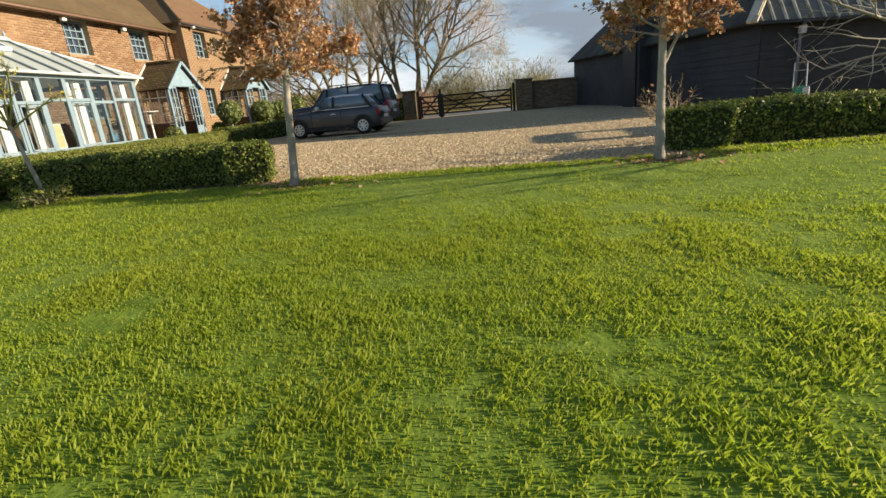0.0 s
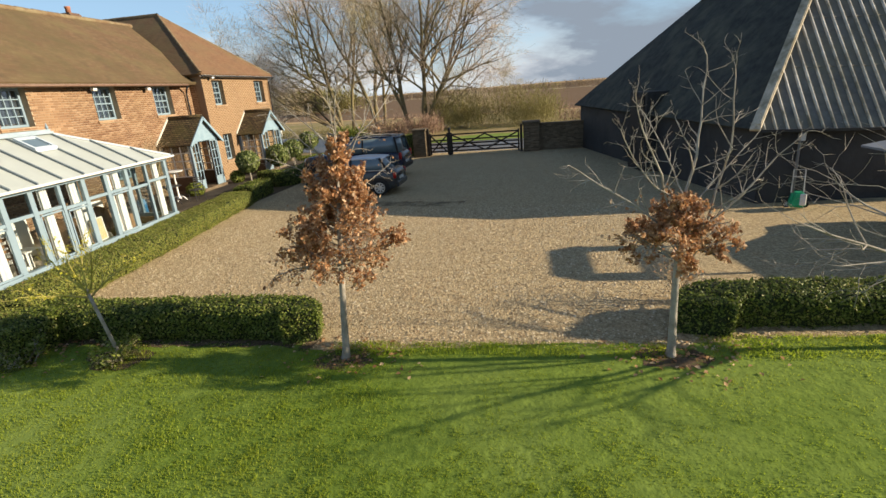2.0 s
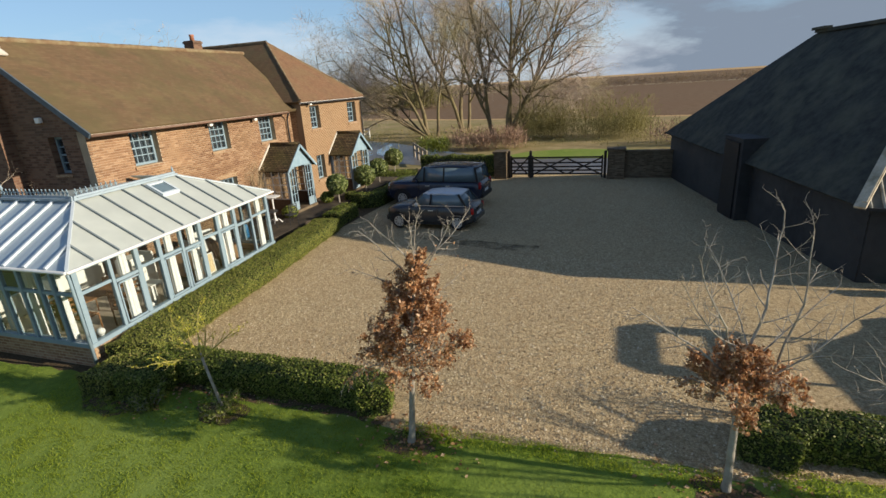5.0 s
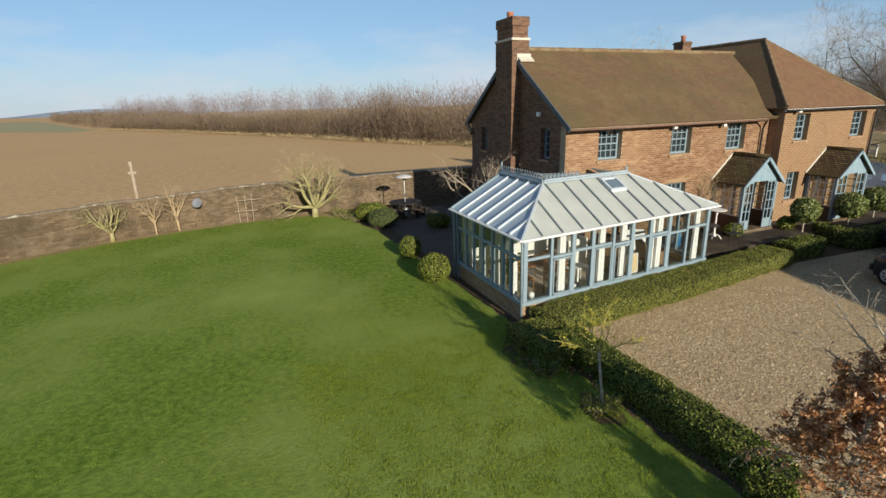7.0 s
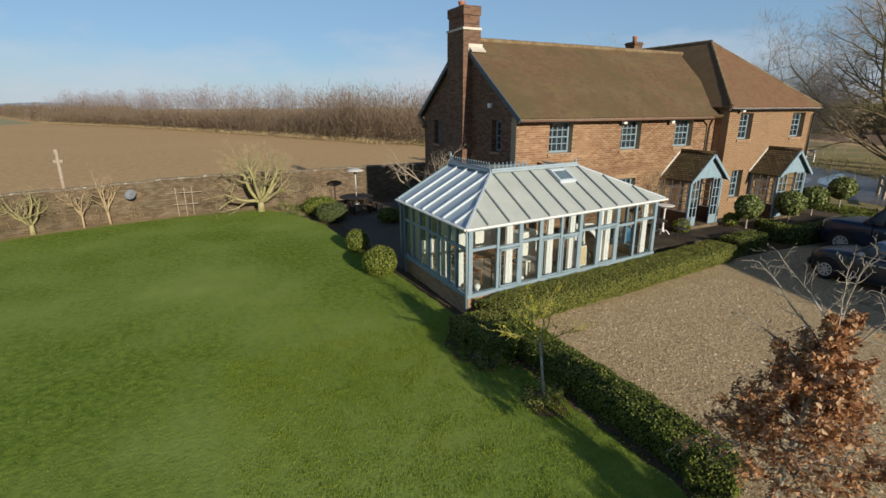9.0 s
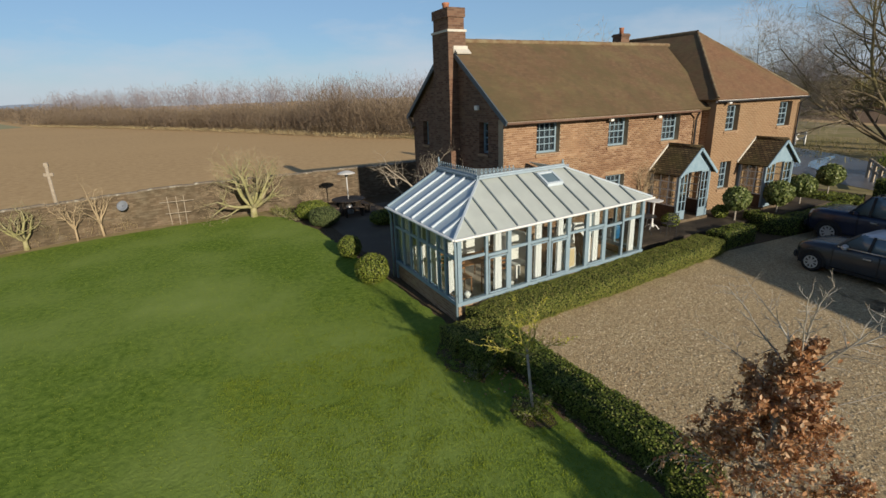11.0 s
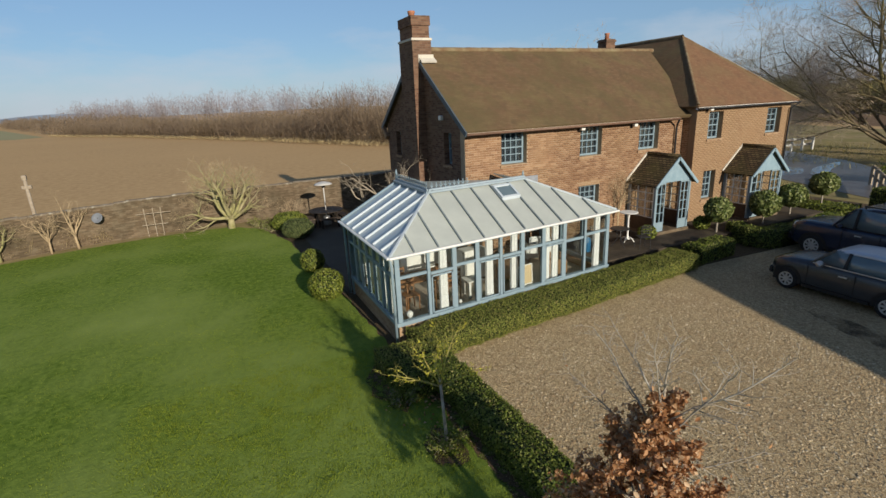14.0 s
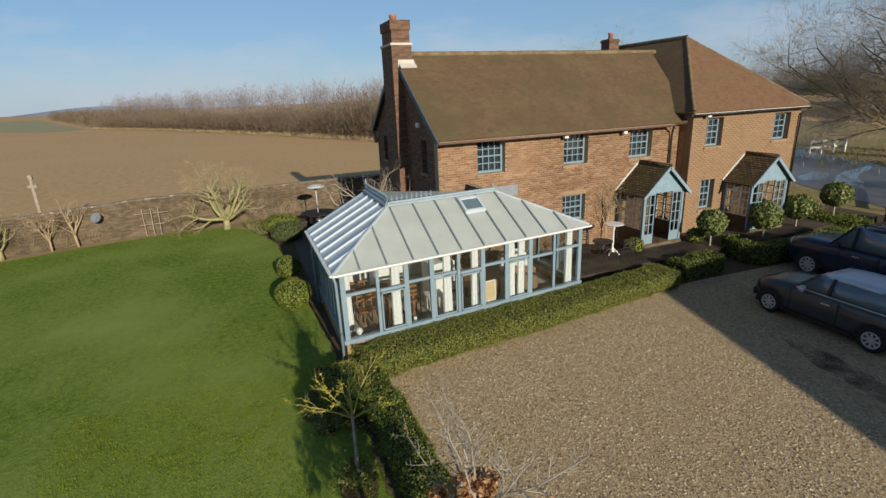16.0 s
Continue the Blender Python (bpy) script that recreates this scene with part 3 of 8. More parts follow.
def limb_arrays(segs, sides=4):
    """Tapered limbs from (p, q, r0, r1) rows."""
    P = np.array([s[0] for s in segs], float)
    Q = np.array([s[1] for s in segs], float)
    r0 = np.array([s[2] for s in segs])[:, None]
    r1 = np.array([s[3] for s in segs])[:, None]
    d = Q - P
    d /= np.linalg.norm(d, axis=1, keepdims=True) + 1e-9
    ref = np.where(np.abs(d[:, 2:3]) > 0.9, [[1.0, 0, 0]], [[0, 0, 1.0]])
    s = np.cross(d, ref)
    s /= np.linalg.norm(s, axis=1, keepdims=True) + 1e-9
    u = np.cross(d, s)
    rings = []
    for c, r in ((P, r0), (Q, r1)):
        for k in range(sides):
            t = 2 * math.pi * k / sides
            rings.append(c + (s * math.cos(t) + u * math.sin(t)) * r)
    v = np.stack(rings, 1).reshape(-1, 3)
    i = np.arange(len(segs))[:, None] * 2 * sides
    f = np.concatenate([i + [k, (k + 1) % sides, sides + (k + 1) % sides, sides + k] for k in range(sides)], 1).reshape(-1, 4)
    return v, f


def twig_arrays(rng, segs):
    """The finest twigs: one narrow tapered strip each, turned every way."""
    P, Q = np.array([s[0] for s in segs], float), np.array([s[1] for s in segs], float)
    a, b = (np.array([s[i] for s in segs])[:, None] for i in (2, 3))
    side = np.cross(Q - P, rng.normal(0, 1, P.shape))
    side /= np.linalg.norm(side, axis=1, keepdims=True) + 1e-9
    v = np.stack([P - side * a, P + side * a, Q + side * b, Q - side * b], 1).reshape(-1, 3)
    return v, np.arange(len(segs))[:, None] * 4 + [[0, 1, 2, 3]]


def grow(rng, segs, tips, p, d, length, r, level, plan):
    """One limb and what grows from it. plan: per level (pieces, wander, rise, children, spread degrees, shorter, from where)."""
    pieces, wander, rise, children, spread, shorter, first = plan[level]
    p, d = np.array(p, float), np.array(d, float)
    nodes = []
    end = r * 0.35 if level < len(plan) - 1 else r * 0.4
    for i in range(pieces):
        d = d + rng.normal(0, wander, 3) + np.array([0, 0, rise])
        d /= np.linalg.norm(d)
        q = p + d * length / pieces
        ra, rb = r + (end - r) * i / pieces, r + (end - r) * (i + 1) / pieces
        segs.append((p, q, ra, rb))
        nodes.append((q, d.copy(), rb))
        p = q
    tips.append((p, d, level))
    if level + 1 >= len(plan):
        return
    for c in range(children):
        t = first + (1 - first) * (c + rng.uniform(0.1, 0.9)) / children
        i = min(int(t * pieces), pieces - 1)
        q, dd, rr = nodes[i]
        side = np.cross(dd, rng.normal(0, 1, 3))
        side /= np.linalg.norm(side) + 1e-9
        ang = radians(spread * rng.uniform(0.7, 1.3))
        nd = dd * math.cos(ang) + side * math.sin(ang)
        grow(rng, segs, tips, q, nd, length * shorter * rng.uniform(0.7, 1.25) * (1.15 - 0.5 * t), max(rr * 0.62, 0.0025), level + 1, plan)


# ---- ground ----
def sheet(name, pts, z, mat, label, cat, step=0.0, rng=None):
    """A flat piece of ground; step: its edge is broken up in pieces of that length."""
    if step:
        fine = []
        for (x0, y0), (x1, y1) in zip(pts, pts[1:] + pts[:1]):
            k = max(1, int(math.hypot(x1 - x0, y1 - y0) / step))
            fine += [(x0 + (x1 - x0) * i / k + rng.uniform(-0.06, 0.06), y0 + (y1 - y0) * i / k + rng.uniform(-0.06, 0.06)) for i in range(k)]
        pts = fine
    bm = bmesh.new()
    f = bm.faces.new([bm.verts.new((x, y, z)) for x, y in pts])
    bmesh.ops.triangulate(bm, faces=[f])
    return tagged(part(name, bm, mat), label, cat, kind="structure")


rough_edge = random.Random(4)
sheet("ground", [(-1800, -1800), (1800, -1800), (1800, 1800), (-1800, 1800)], -0.05, FIELD, "brown ploughed field reaching to the horizon", "ground")
sheet("rough_grass", [(-70, 29), (60, 29), (60, 62), (20, 66), (-20, 75), (-70, 95)], -0.035, SCRUB, "rough winter grass round the lane", "grass")
sheet("far_field", [(-64, 100), (-20, 77), (20, 68), (60, 64), (500, 64), (500, 900), (-300, 900)], -0.03, PLOUGH, "dark ploughed field beyond the lane", "field")
sheet("green_field", [(-196, -48), (-206, -43), (-560, -160), (-560, -330), (-270, -120)], -0.03, PASTURE, "strip of green pasture beyond the ploughed field", "field")
sheet("verge", [(-7.5, 35.9), (-5, 39.6), (-2, 40.7), (2, 39.8), (9, 39.0), (9, 35.7)], 0.0, VERGE, "mown green verge across the lane", "verge", 0.5, rough_edge)
sheet("road", [(18, 29.9), (-5, 30.0), (-9, 32.3), (-13.5, 34.2), (-17.5, 36.0), (-24, 40), (-34, 45.5), (-70, 66), (-70, 84), (-27, 51.5), (-20, 47.6), (-12.5, 41.0), (-7.5, 37), (-4, 35.9), (18, 35.8)], -0.015, ROAD, "wet grey lane curving past the house", "road")
for pool in ([(-18.1, 39.4), (-19.3, 41.9), (-19.7, 44.1), (-20.1, 47.0), (-19.0, 44.9), (-18.4, 42.5), (-17.7, 41.0), (-16.7, 39.9), (-15.7, 38.1), (-16.8, 38.4)], [(-18.9, 37.6), (-20.0, 38.9), (-20.6, 41.4), (-19.8, 41.6), (-19.0, 40.4), (-18.4, 38.9)]):
    sheet("puddle", pool, -0.009, WATER, "shallow puddle lying on the lane", "puddle", 0.35, rough_edge)
sheet("field_verge", [(-26.4, -25), (-26.4, 20), (-28.2, 20), (-28.2, -25)], -0.03, SCRUB, "strip of dry grass behind the garden wall", "grass")
LAWN_EDGE = [(-15, -18), (-19, -13), (-22.9, -8.3), (-24.3, -5.5), (-25.3, -2.6), (-25.9, 0.7), (-25.9, 4.0), (-24.4, 5.4), (-21.2, 6.2), (-14.2, 6.6), (-9.4, 6.75), (-8.0, 6.6), (-6.6, 6.98), (-3.0, 7.0), (-2.6, 6.62), (-0.4, 6.75), (1.2, 6.9), (2.7, 6.8), (4.2, 7.1), (6, 7.2), (30, 7.2), (30, -18)]
sheet("lawn", LAWN_EDGE, 0.0, LAWN, "short green lawn, bright in low sun", "lawn", 0.25, rough_edge)
sheet("wall_border", [(-11, -22), (-13.5, -20.4), (-19.0, -14.4), (-23.6, -8.3), (-25.0, -5.4), (-26.0, -2.6), (-26.6, 0.7), (-26.7, 6.0), (-12, 6.0), (-10, -20)], -0.02, SCRUB, "rough dry grass along the garden wall", "grass")
sheet("hedge_foot", [(-8.0, 6.5), (-6.6, 6.72), (-4.6, 6.68), (-3.3, 6.72), (-2.7, 6.6), (-2.6, 7.0), (-8.0, 7.05)], 0.005, LITTER, "bare soil and litter at the hedge foot", "soil", 0.2, rough_edge)
sheet("drive", [(-8.5, 7.3), (-2.9, 7.34), (-2.75, 6.3), (16, 6.3), (16, 30.0), (-9.0, 30.0), (-9.6, 18.0), (-8.6, 8.0)], -0.006, GRAVEL, "pale brown gravel drive and parking yard", "drive")
sheet("wet_patch", [(-5.9, 16.9), (-5.0, 17.2), (-4.2, 17.0), (-3.2, 16.75), (-2.2, 16.6), (-1.2, 16.5), (-1.4, 15.9), (-2.6, 15.9), (-3.8, 16.25), (-4.8, 16.4)], -0.002, DAMP, "damp dark patch in the gravel beside the cars", "gravel", 0.2, rough_edge)
sheet("garden_bed", [(-29, 5.2), (-14, 5.8), (-8.0, 5.9), (-8.0, 32), (-29, 32)], -0.012, SOIL, "dark bare soil of the garden beds", "soil")
sheet("terrace", [(-24.9, 7.35), (-21.3, 6.9), (-13.75, 6.9), (-13.75, 11.08), (-24.9, 11.08)], 0.006, PAVING, "brown clay paved terrace beside the gable", "terrace")

# Near-black paver colour holds the shade of hedge and plants.
SHADEPAVING = coursed("shaded_paver", 0.3, 0.3, [(0.025, 0.019, 0.014), (0.035, 0.026, 0.019), (0.05, 0.036, 0.026), (0.045, 0.037, 0.028)], (0.03, 0.025, 0.02), 0.012, "x", stained=0.5)
# raised path along the house front
bm = bmesh.new()
box(bm, -13.58, -10.9, 14.5, 27.3, -0.02, 0.34)
tagged(part("terrace", bm, SHADEPAVING), "raised clay paved path along the house front", "terrace", kind="structure")

# soil rings at the feet of the young trees
for x, y, r in ((-2.0, 6.35, 0.5), (2.55, 6.5, 0.5), (-5.65, 6.3, 0.55), (-7.9, 6.25, 0.9)):
    pts = [(x + r * rough_edge.uniform(0.8, 1.25) * math.cos(a), y + r * 0.6 * rough_edge.uniform(0.8, 1.2) * math.sin(a)) for a in (2 * math.pi * k / 18 for k in range(18))]
    sheet("soil_patch", pts, 0.004, LITTER, "bare soil with dead leaves under a young tree", "soil")


# ---- house ----
house = thing("house", (0, 0, 0), "two-storey brick farmhouse with a brown clay tile roof", "house")
XA, XB, GY = -13.6, -12.99, 11.1
WIN_A = [(12.50, 13.54), (15.90, 16.94), (18.84, 19.90)]
WIN_B = [(21.98, 22.84), (25.72, 26.70)]
bm = bmesh.new()
wall(bm, (XA, GY, 0), (0, 1, 0), 10.15, 0, 4.72, 0.3, (-1, 0, 0), [(a - GY, b - GY, 3.47, 4.57) for a, b in WIN_A] + [(15.9 - GY, 16.92 - GY, 1.35, 2.35), (18.95 - GY, 19.85 - GY, 0.36, 2.36)])
wall_a = part("wall", bm, MORTAR, house)
# Gable wall and triangle: their shade is put into the darker brick.
bm = bmesh.new()
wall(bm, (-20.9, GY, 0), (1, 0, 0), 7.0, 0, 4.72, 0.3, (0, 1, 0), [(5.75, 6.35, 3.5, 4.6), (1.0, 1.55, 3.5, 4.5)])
part("wall", bm, SOOTSHADE, house)
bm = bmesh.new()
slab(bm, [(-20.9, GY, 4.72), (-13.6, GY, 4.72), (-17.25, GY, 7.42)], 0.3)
part("gable", bm, SOOTSHADE, house)
bm = bmesh.new()
wall(bm, (XB, 21.25, 0), (0, 1, 0), 6.05, 0, 5.0, 0.3, (-1, 0, 0), [(a - 21.25, b - 21.25, 3.7, 4.78) for a, b in WIN_B] + [(0.75, 1.5, 1.2, 2.4), (2.5, 3.6, 0.36, 2.3)])
wall_b = part("wall", bm, TANMORTAR, house)
bm = bmesh.new()
wall(bm, (-20.9, 21.25, 0), (1, 0, 0), 7.6, 0, 5.0, 0.3, (0, 1, 0))
part("wall", bm, BRICK, house)
bm = bmesh.new()
wall(bm, (-20.9, 27.3, 0), (1, 0, 0), 7.9, 0, 5.0, 0.3, (0, -1, 0))
part("wall", bm, BRICK, house)
bm = bmesh.new()
wall(bm, (-20.9, 11.4, 0), (0, 1, 0), 15.6, 0, 4.72, 0.3, (1, 0, 0))
part("wall", bm, BRICK, house)
bm = bmesh.new()
box(bm, -20.6, -13.9, 11.4, 27.0, 2.55, 2.75)
part("upper_floor", bm, WOOD, house)


def tile_slope(pts, mat, rows=0):
    """One roof slope; long slopes sag a little, like old rafters do."""
    bm = bmesh.new()
    slab(bm, pts, 0.11)
    return part("roof_slope", bm, mat, house)


def sagging(p, q, r, s, mat, nx=14, sag=0.05):
    """A four-cornered slope p q (eaves) r s (ridge), sagging between its ends."""
    p, q, r, s = (Vector(v) for v in (p, q, r, s))
    nrm = (q - p).cross(s - p).normalized()
    top, low = [], []
    for i in range(nx + 1):
        t = i / nx
        dip = -sag * math.sin(math.pi * t) * 0.6 + 0.012 * math.sin(9.0 * t + p.y)
        a, b = p.lerp(q, t), s.lerp(r, t)
        row = [a.lerp(b, k / 4) + nrm * dip * (0.4 + 0.6 * k / 4) for k in range(5)]
        top.append(row)
    bm = bmesh.new()
    tv = [[bm.verts.new(v) for v in row] for row in top]
    lv = [[bm.verts.new(v - nrm * 0.11) for v in row] for row in top]
    for i in range(nx):
        for k in range(4):
            bm.faces.new((tv[i][k], tv[i + 1][k], tv[i + 1][k + 1], tv[i][k + 1]))
            bm.faces.new((lv[i][k], lv[i][k + 1], lv[i + 1][k + 1], lv[i + 1][k]))
        for k in (0, 4):
            bm.faces.new((tv[i][k], lv[i][k], lv[i + 1][k], tv[i + 1][k]))
    for i in (0, nx):
        for k in range(4):
            bm.faces.new((tv[i][k], tv[i][k + 1], lv[i][k + 1], lv[i][k]))
    return part("roof_slope", bm, mat, house)


sagging((-13.22, 10.93, 4.70), (-13.22, 21.5, 4.70), (-17.25, 23.0, 7.55), (-17.25, 10.93, 7.55), ROOF_Y)
sagging((-21.25, 23.0, 4.70), (-21.25, 10.93, 4.70), (-17.25, 10.93, 7.55), (-17.25, 23.0, 7.55), ROOF_Y)
tile_slope([(-12.78, 21.02, 5.03), (-12.78, 27.55, 5.03), (-16.5, 24.28, 8.05)], ROOF_WING)
tile_slope([(-21.2, 21.02, 5.03), (-12.78, 21.02, 5.03), (-16.5, 24.28, 8.05), (-21.2, 24.28, 8.05)], ROOF_X)
tile_slope([(-12.78, 27.55, 5.03), (-21.2, 27.55, 5.03), (-21.2, 24.28, 8.05), (-16.5, 24.28, 8.05)], ROOF_X)

# half-round ridge and hip tiles
RIDGETILE = material("lichened_ridge_tile", (0.15, 0.095, 0.052), (0.20, 0.135, 0.078), 5, 0.9, 0.4, 30, c=(0.235, 0.195, 0.115), cscale=2.5)
ridge_rng = random.Random(7)


def ridge_line(p, q, r=0.11, step=0.33):
    p, q = Vector(p), Vector(q)
    k = max(1, int((q - p).length / step))
    for i in range(k):
        bm = bmesh.new()
        a, b = p.lerp(q, i / k), p.lerp(q, (i + 1.08) / k)
        j = Vector((0, 0, ridge_rng.uniform(-0.006, 0.006)))
        tube(bm, [a + j, b + j], [r, r * 0.94], 8, False)
        part("ridge_tile", bm, RIDGETILE, house, smooth=True)


ridge_line((-17.25, 10.93, 7.52), (-17.25, 23.2, 7.50))
ridge_line((-16.5, 24.28, 8.03), (-21.1, 24.28, 8.03))
ridge_line((-12.85, 21.08, 5.08), (-16.5, 24.28, 8.01), 0.07, 0.5)
ridge_line((-12.85, 27.49, 5.08), (-16.5, 24.28, 8.01), 0.07, 0.5)

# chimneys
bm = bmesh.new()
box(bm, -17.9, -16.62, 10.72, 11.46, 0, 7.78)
part("chimney_breast", bm, SOOTSHADE, house)
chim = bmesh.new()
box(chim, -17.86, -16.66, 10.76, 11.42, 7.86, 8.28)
chimney = part("chimney", chim, SOOTSHADE, house)
bm = bmesh.new()
box(bm, -17.90, -16.62, 10.72, 11.46, 8.28, 8.60)
part("cap", bm, SOOTSHADE, chimney)
bm = bmesh.new()
box(bm, -17.93, -16.59, 10.69, 11.49, 7.78, 7.86)
part("mortar_band", bm, LEAD, chimney, "pale mortar band")
bm = bmesh.new()
slab(bm, [(-16.60, 10.95, 7.20), (-16.36, 10.95, 7.04), (-16.36, 11.55, 7.04), (-16.60, 11.55, 7.20)], 0.05)
box(bm, -16.63, -16.58, 10.92, 11.52, 7.02, 7.3)
part("flashing", bm, LEAD, chimney, "pale mortar flashing")
bm = bmesh.new()
turned(bm, (-17.45, 11.1, 8.60), [(0.13, 0), (0.12, 0.18), (0.14, 0.2), (0.14, 0.27)], 14)
part("chimney_pot", bm, POT, chimney, "terracotta pot", True)
bm = bmesh.new()
box(bm, -20.82, -20.2, 23.15, 23.75, 6.9, 8.38)
box(bm, -20.86, -20.16, 23.11, 23.79, 8.24, 8.33)
small = part("rear_chimney", bm, SOOTSHADE, house)
bm = bmesh.new()
turned(bm, (-20.5, 23.45, 8.38), [(0.12, 0), (0.11, 0.22), (0.13, 0.24), (0.13, 0.31)], 14)
part("chimney_pot", bm, POT, small, "terracotta pot", True)

BROWNGUTTER = material("brown_gutter", (0.15, 0.085, 0.06), (0.21, 0.13, 0.09), 6, 0.5)
# barge boards, kneeler, eaves boards, gutters, downpipes
for a, b in (((-13.2, 10.95, 4.60), (-17.25, 10.95, 7.44)), ((-21.27, 10.95, 4.60), (-17.25, 10.95, 7.44))):
    bm = bmesh.new()
    beam(bm, a, b, 0.05, 0.16)
    part("barge_board", bm, SHADESLATE, house, "slate blue barge board, darkened by painted shade")
bm = bmesh.new()
beam(bm, (-21.2, 11.0, 4.62), (-20.75, 11.0, 4.2), 0.14, 0.18)
part("kneeler", bm, BRICK, house)
for x, y0, y1, z in ((-13.2, 10.98, 20.6, 4.60), (-12.74, 21.0, 27.55, 4.94)):
    bm = bmesh.new()
    tube(bm, [(x, y0, z), (x, y1, z)], 0.042, 8)
    part("gutter", bm, BROWNGUTTER if x < -13 else GUTTER, house, "half-round gutter", True)
    bm = bmesh.new()
    box(bm, x - 0.16, x - 0.055, y0 + 0.05, min(y1, 21.2) if x < -13 else y1, z - 0.04, z + 0.05)
    part("eaves_board", bm, PALEWOOD if x < -13 else WHITE, house)
bm = bmesh.new()
tube(bm, [(-13.2, 20.55, 4.58), (-13.45, 20.75, 4.35), (-13.5, 20.78, 4.2), (-13.5, 20.78, 0.35)], 0.04, 8)
part("downpipe", bm, GUTTER, house, "black downpipe", True)
bm = bmesh.new()
tube(bm, [(-12.74, 27.5, 4.92), (-12.9, 27.2, 4.7), (-12.93, 27.2, 0.35)], 0.04, 8)
part("downpipe", bm, GUTTER, house, "black downpipe", True)


BLIND = material("grey_blue_blind", (0.075, 0.09, 0.105), (0.12, 0.14, 0.155), 3, 0.9)


def sash(parent, at, along, outward, w, h, cols=4, rows=4, sill=True, deep=0.2):
    """A painted sash window set into an opening; at: its lower left corner on the wall face."""
    o, a, n = Vector(at), Vector(along), Vector(outward)
    up = Vector((0, 0, 1))

    def bar(bm, s0, s1, z0, z1, d0, d1):
        c = [o + a * s + up * z - n * d for z in (z0, z1) for s, d in ((s0, d0), (s1, d0), (s1, d1), (s0, d1))]
        hexa(bm, c)

    win = new("window")
    win.parent = parent
    tagged(win, "blue painted multi-pane sash window")
    bm = bmesh.new()
    f = 0.075
    for s0, s1, z0, z1 in ((0.004, f, 0.004, h - 0.004), (w - f, w - 0.004, 0.004, h - 0.004), (f, w - f, 0.004, f), (f, w - f, h - f, h - 0.004), (f, w - f, h / 2 - 0.022, h / 2 + 0.022)):
        bar(bm, s0, s1, z0, z1, deep, deep + 0.07)
    part("frame", bm, BLUE, win)
    for k in range(1, cols):
        bm = bmesh.new()
        s = f + (w - 2 * f) * k / cols
        bar(bm, s - 0.014, s + 0.014, f, h - f, deep + 0.015, deep + 0.05)
        part("glazing_bar", bm, BLUE, win)
    for k in range(1, rows):
        if k * 2 == rows:
            continue
        bm = bmesh.new()
        z = f + (h - 2 * f) * k / rows
        bar(bm, f, w - f, z - 0.014, z + 0.014, deep + 0.018, deep + 0.047)
        part("glazing_bar", bm, BLUE, win)
    bm = bmesh.new()
    bar(bm, f - 0.01, w - f + 0.01, f - 0.01, h - f + 0.01, deep + 0.05, deep + 0.056)
    part("pane", bm, DARKGLASS, win).visible_shadow = False
    bm = bmesh.new()
    for k in range(int(w / 0.09)):
        bar(bm, f + 0.09 * k, f + 0.09 * k + 0.085, 0.0, h, deep + 0.10 + 0.012 * (k % 2), deep + 0.115 + 0.012 * (k % 2))
    part("blind", bm, BLIND, win, "grey-blue window blind")
    if sill:
        bm = bmesh.new()
        bar(bm, -0.05, w + 0.05, -0.10, -0.003, -0.045, deep + 0.06)
        part("sill", bm, BLUE if sill == "blue" else BRICK, win)
    return win


for y0, y1 in WIN_A:
    sash(house, (XA, y0, 3.47), (0, 1, 0), (1, 0, 0), y1 - y0, 1.10)
sash(house, (XA, 15.9, 1.35), (0, 1, 0), (1, 0, 0), 1.02, 1.0)
for y0, y1 in WIN_B:
    sash(house, (XB, y0, 3.7), (0, 1, 0), (1, 0, 0), y1 - y0, 1.08, 3, 4)
sash(house, (XB, 22.0, 1.2), (0, 1, 0), (1, 0, 0), 0.75, 1.2, 3, 4)
sash(house, (-15.15, GY, 3.5), (1, 0, 0), (0, -1, 0), 0.6, 1.1, 2, 4)
sash(house, (-19.9, GY, 3.5), (1, 0, 0), (0, -1, 0), 0.55, 1.0, 2, 4)
# flat brick arches over the front windows
for x, y0, y1, z in [(XA, a, b, 4.57) for a, b in WIN_A] + [(XA, 15.9, 16.92, 2.35)]:
    bm = bmesh.new()
    k = 13
    for i in range(k):
        t0, t1 = i / k, (i + 0.9) / k
        y = y0 - 0.06 + (y1 - y0 + 0.12) * t0
        yy = y0 - 0.06 + (y1 - y0 + 0.12) * t1
        box(bm, x, x + 0.006, y, yy, z + 0.005, min(z + 0.2, 4.60) if z > 4 else z + 0.2)
    part("brick_arch", bm, BRICK, house, kind="stuff")

# outside lamps and the small wall fittings
for x, y, z in ((XA, 15.78, 4.45), (XA, 18.35, 4.43), (XB, 21.75, 4.85)):
    lamp = new("wall_lamp")
    lamp.parent = house
    tagged(lamp, "small white security lamp")
    bm = bmesh.new()
    beam(bm, (x, y, z), (x + 0.16, y, z + 0.03), 0.04, 0.05)
    part("bracket", bm, GUTTER, lamp)
    bm = bmesh.new()
    box(bm, x + 0.12, x + 0.26, y - 0.03, y + 0.14, z - 0.02, z + 0.10)
    soften(bm, 0.02)
    part("lamp_head", bm, WHITE, lamp)
# White floodlight on the gable, built as a plain unlit box.
bm = bmesh.new()
box(bm, -15.3, -15.1, 10.98, 11.1, 5.02, 5.18)
soften(bm, 0.02)
part("floodlight", bm, WHITE, house, "white floodlight")


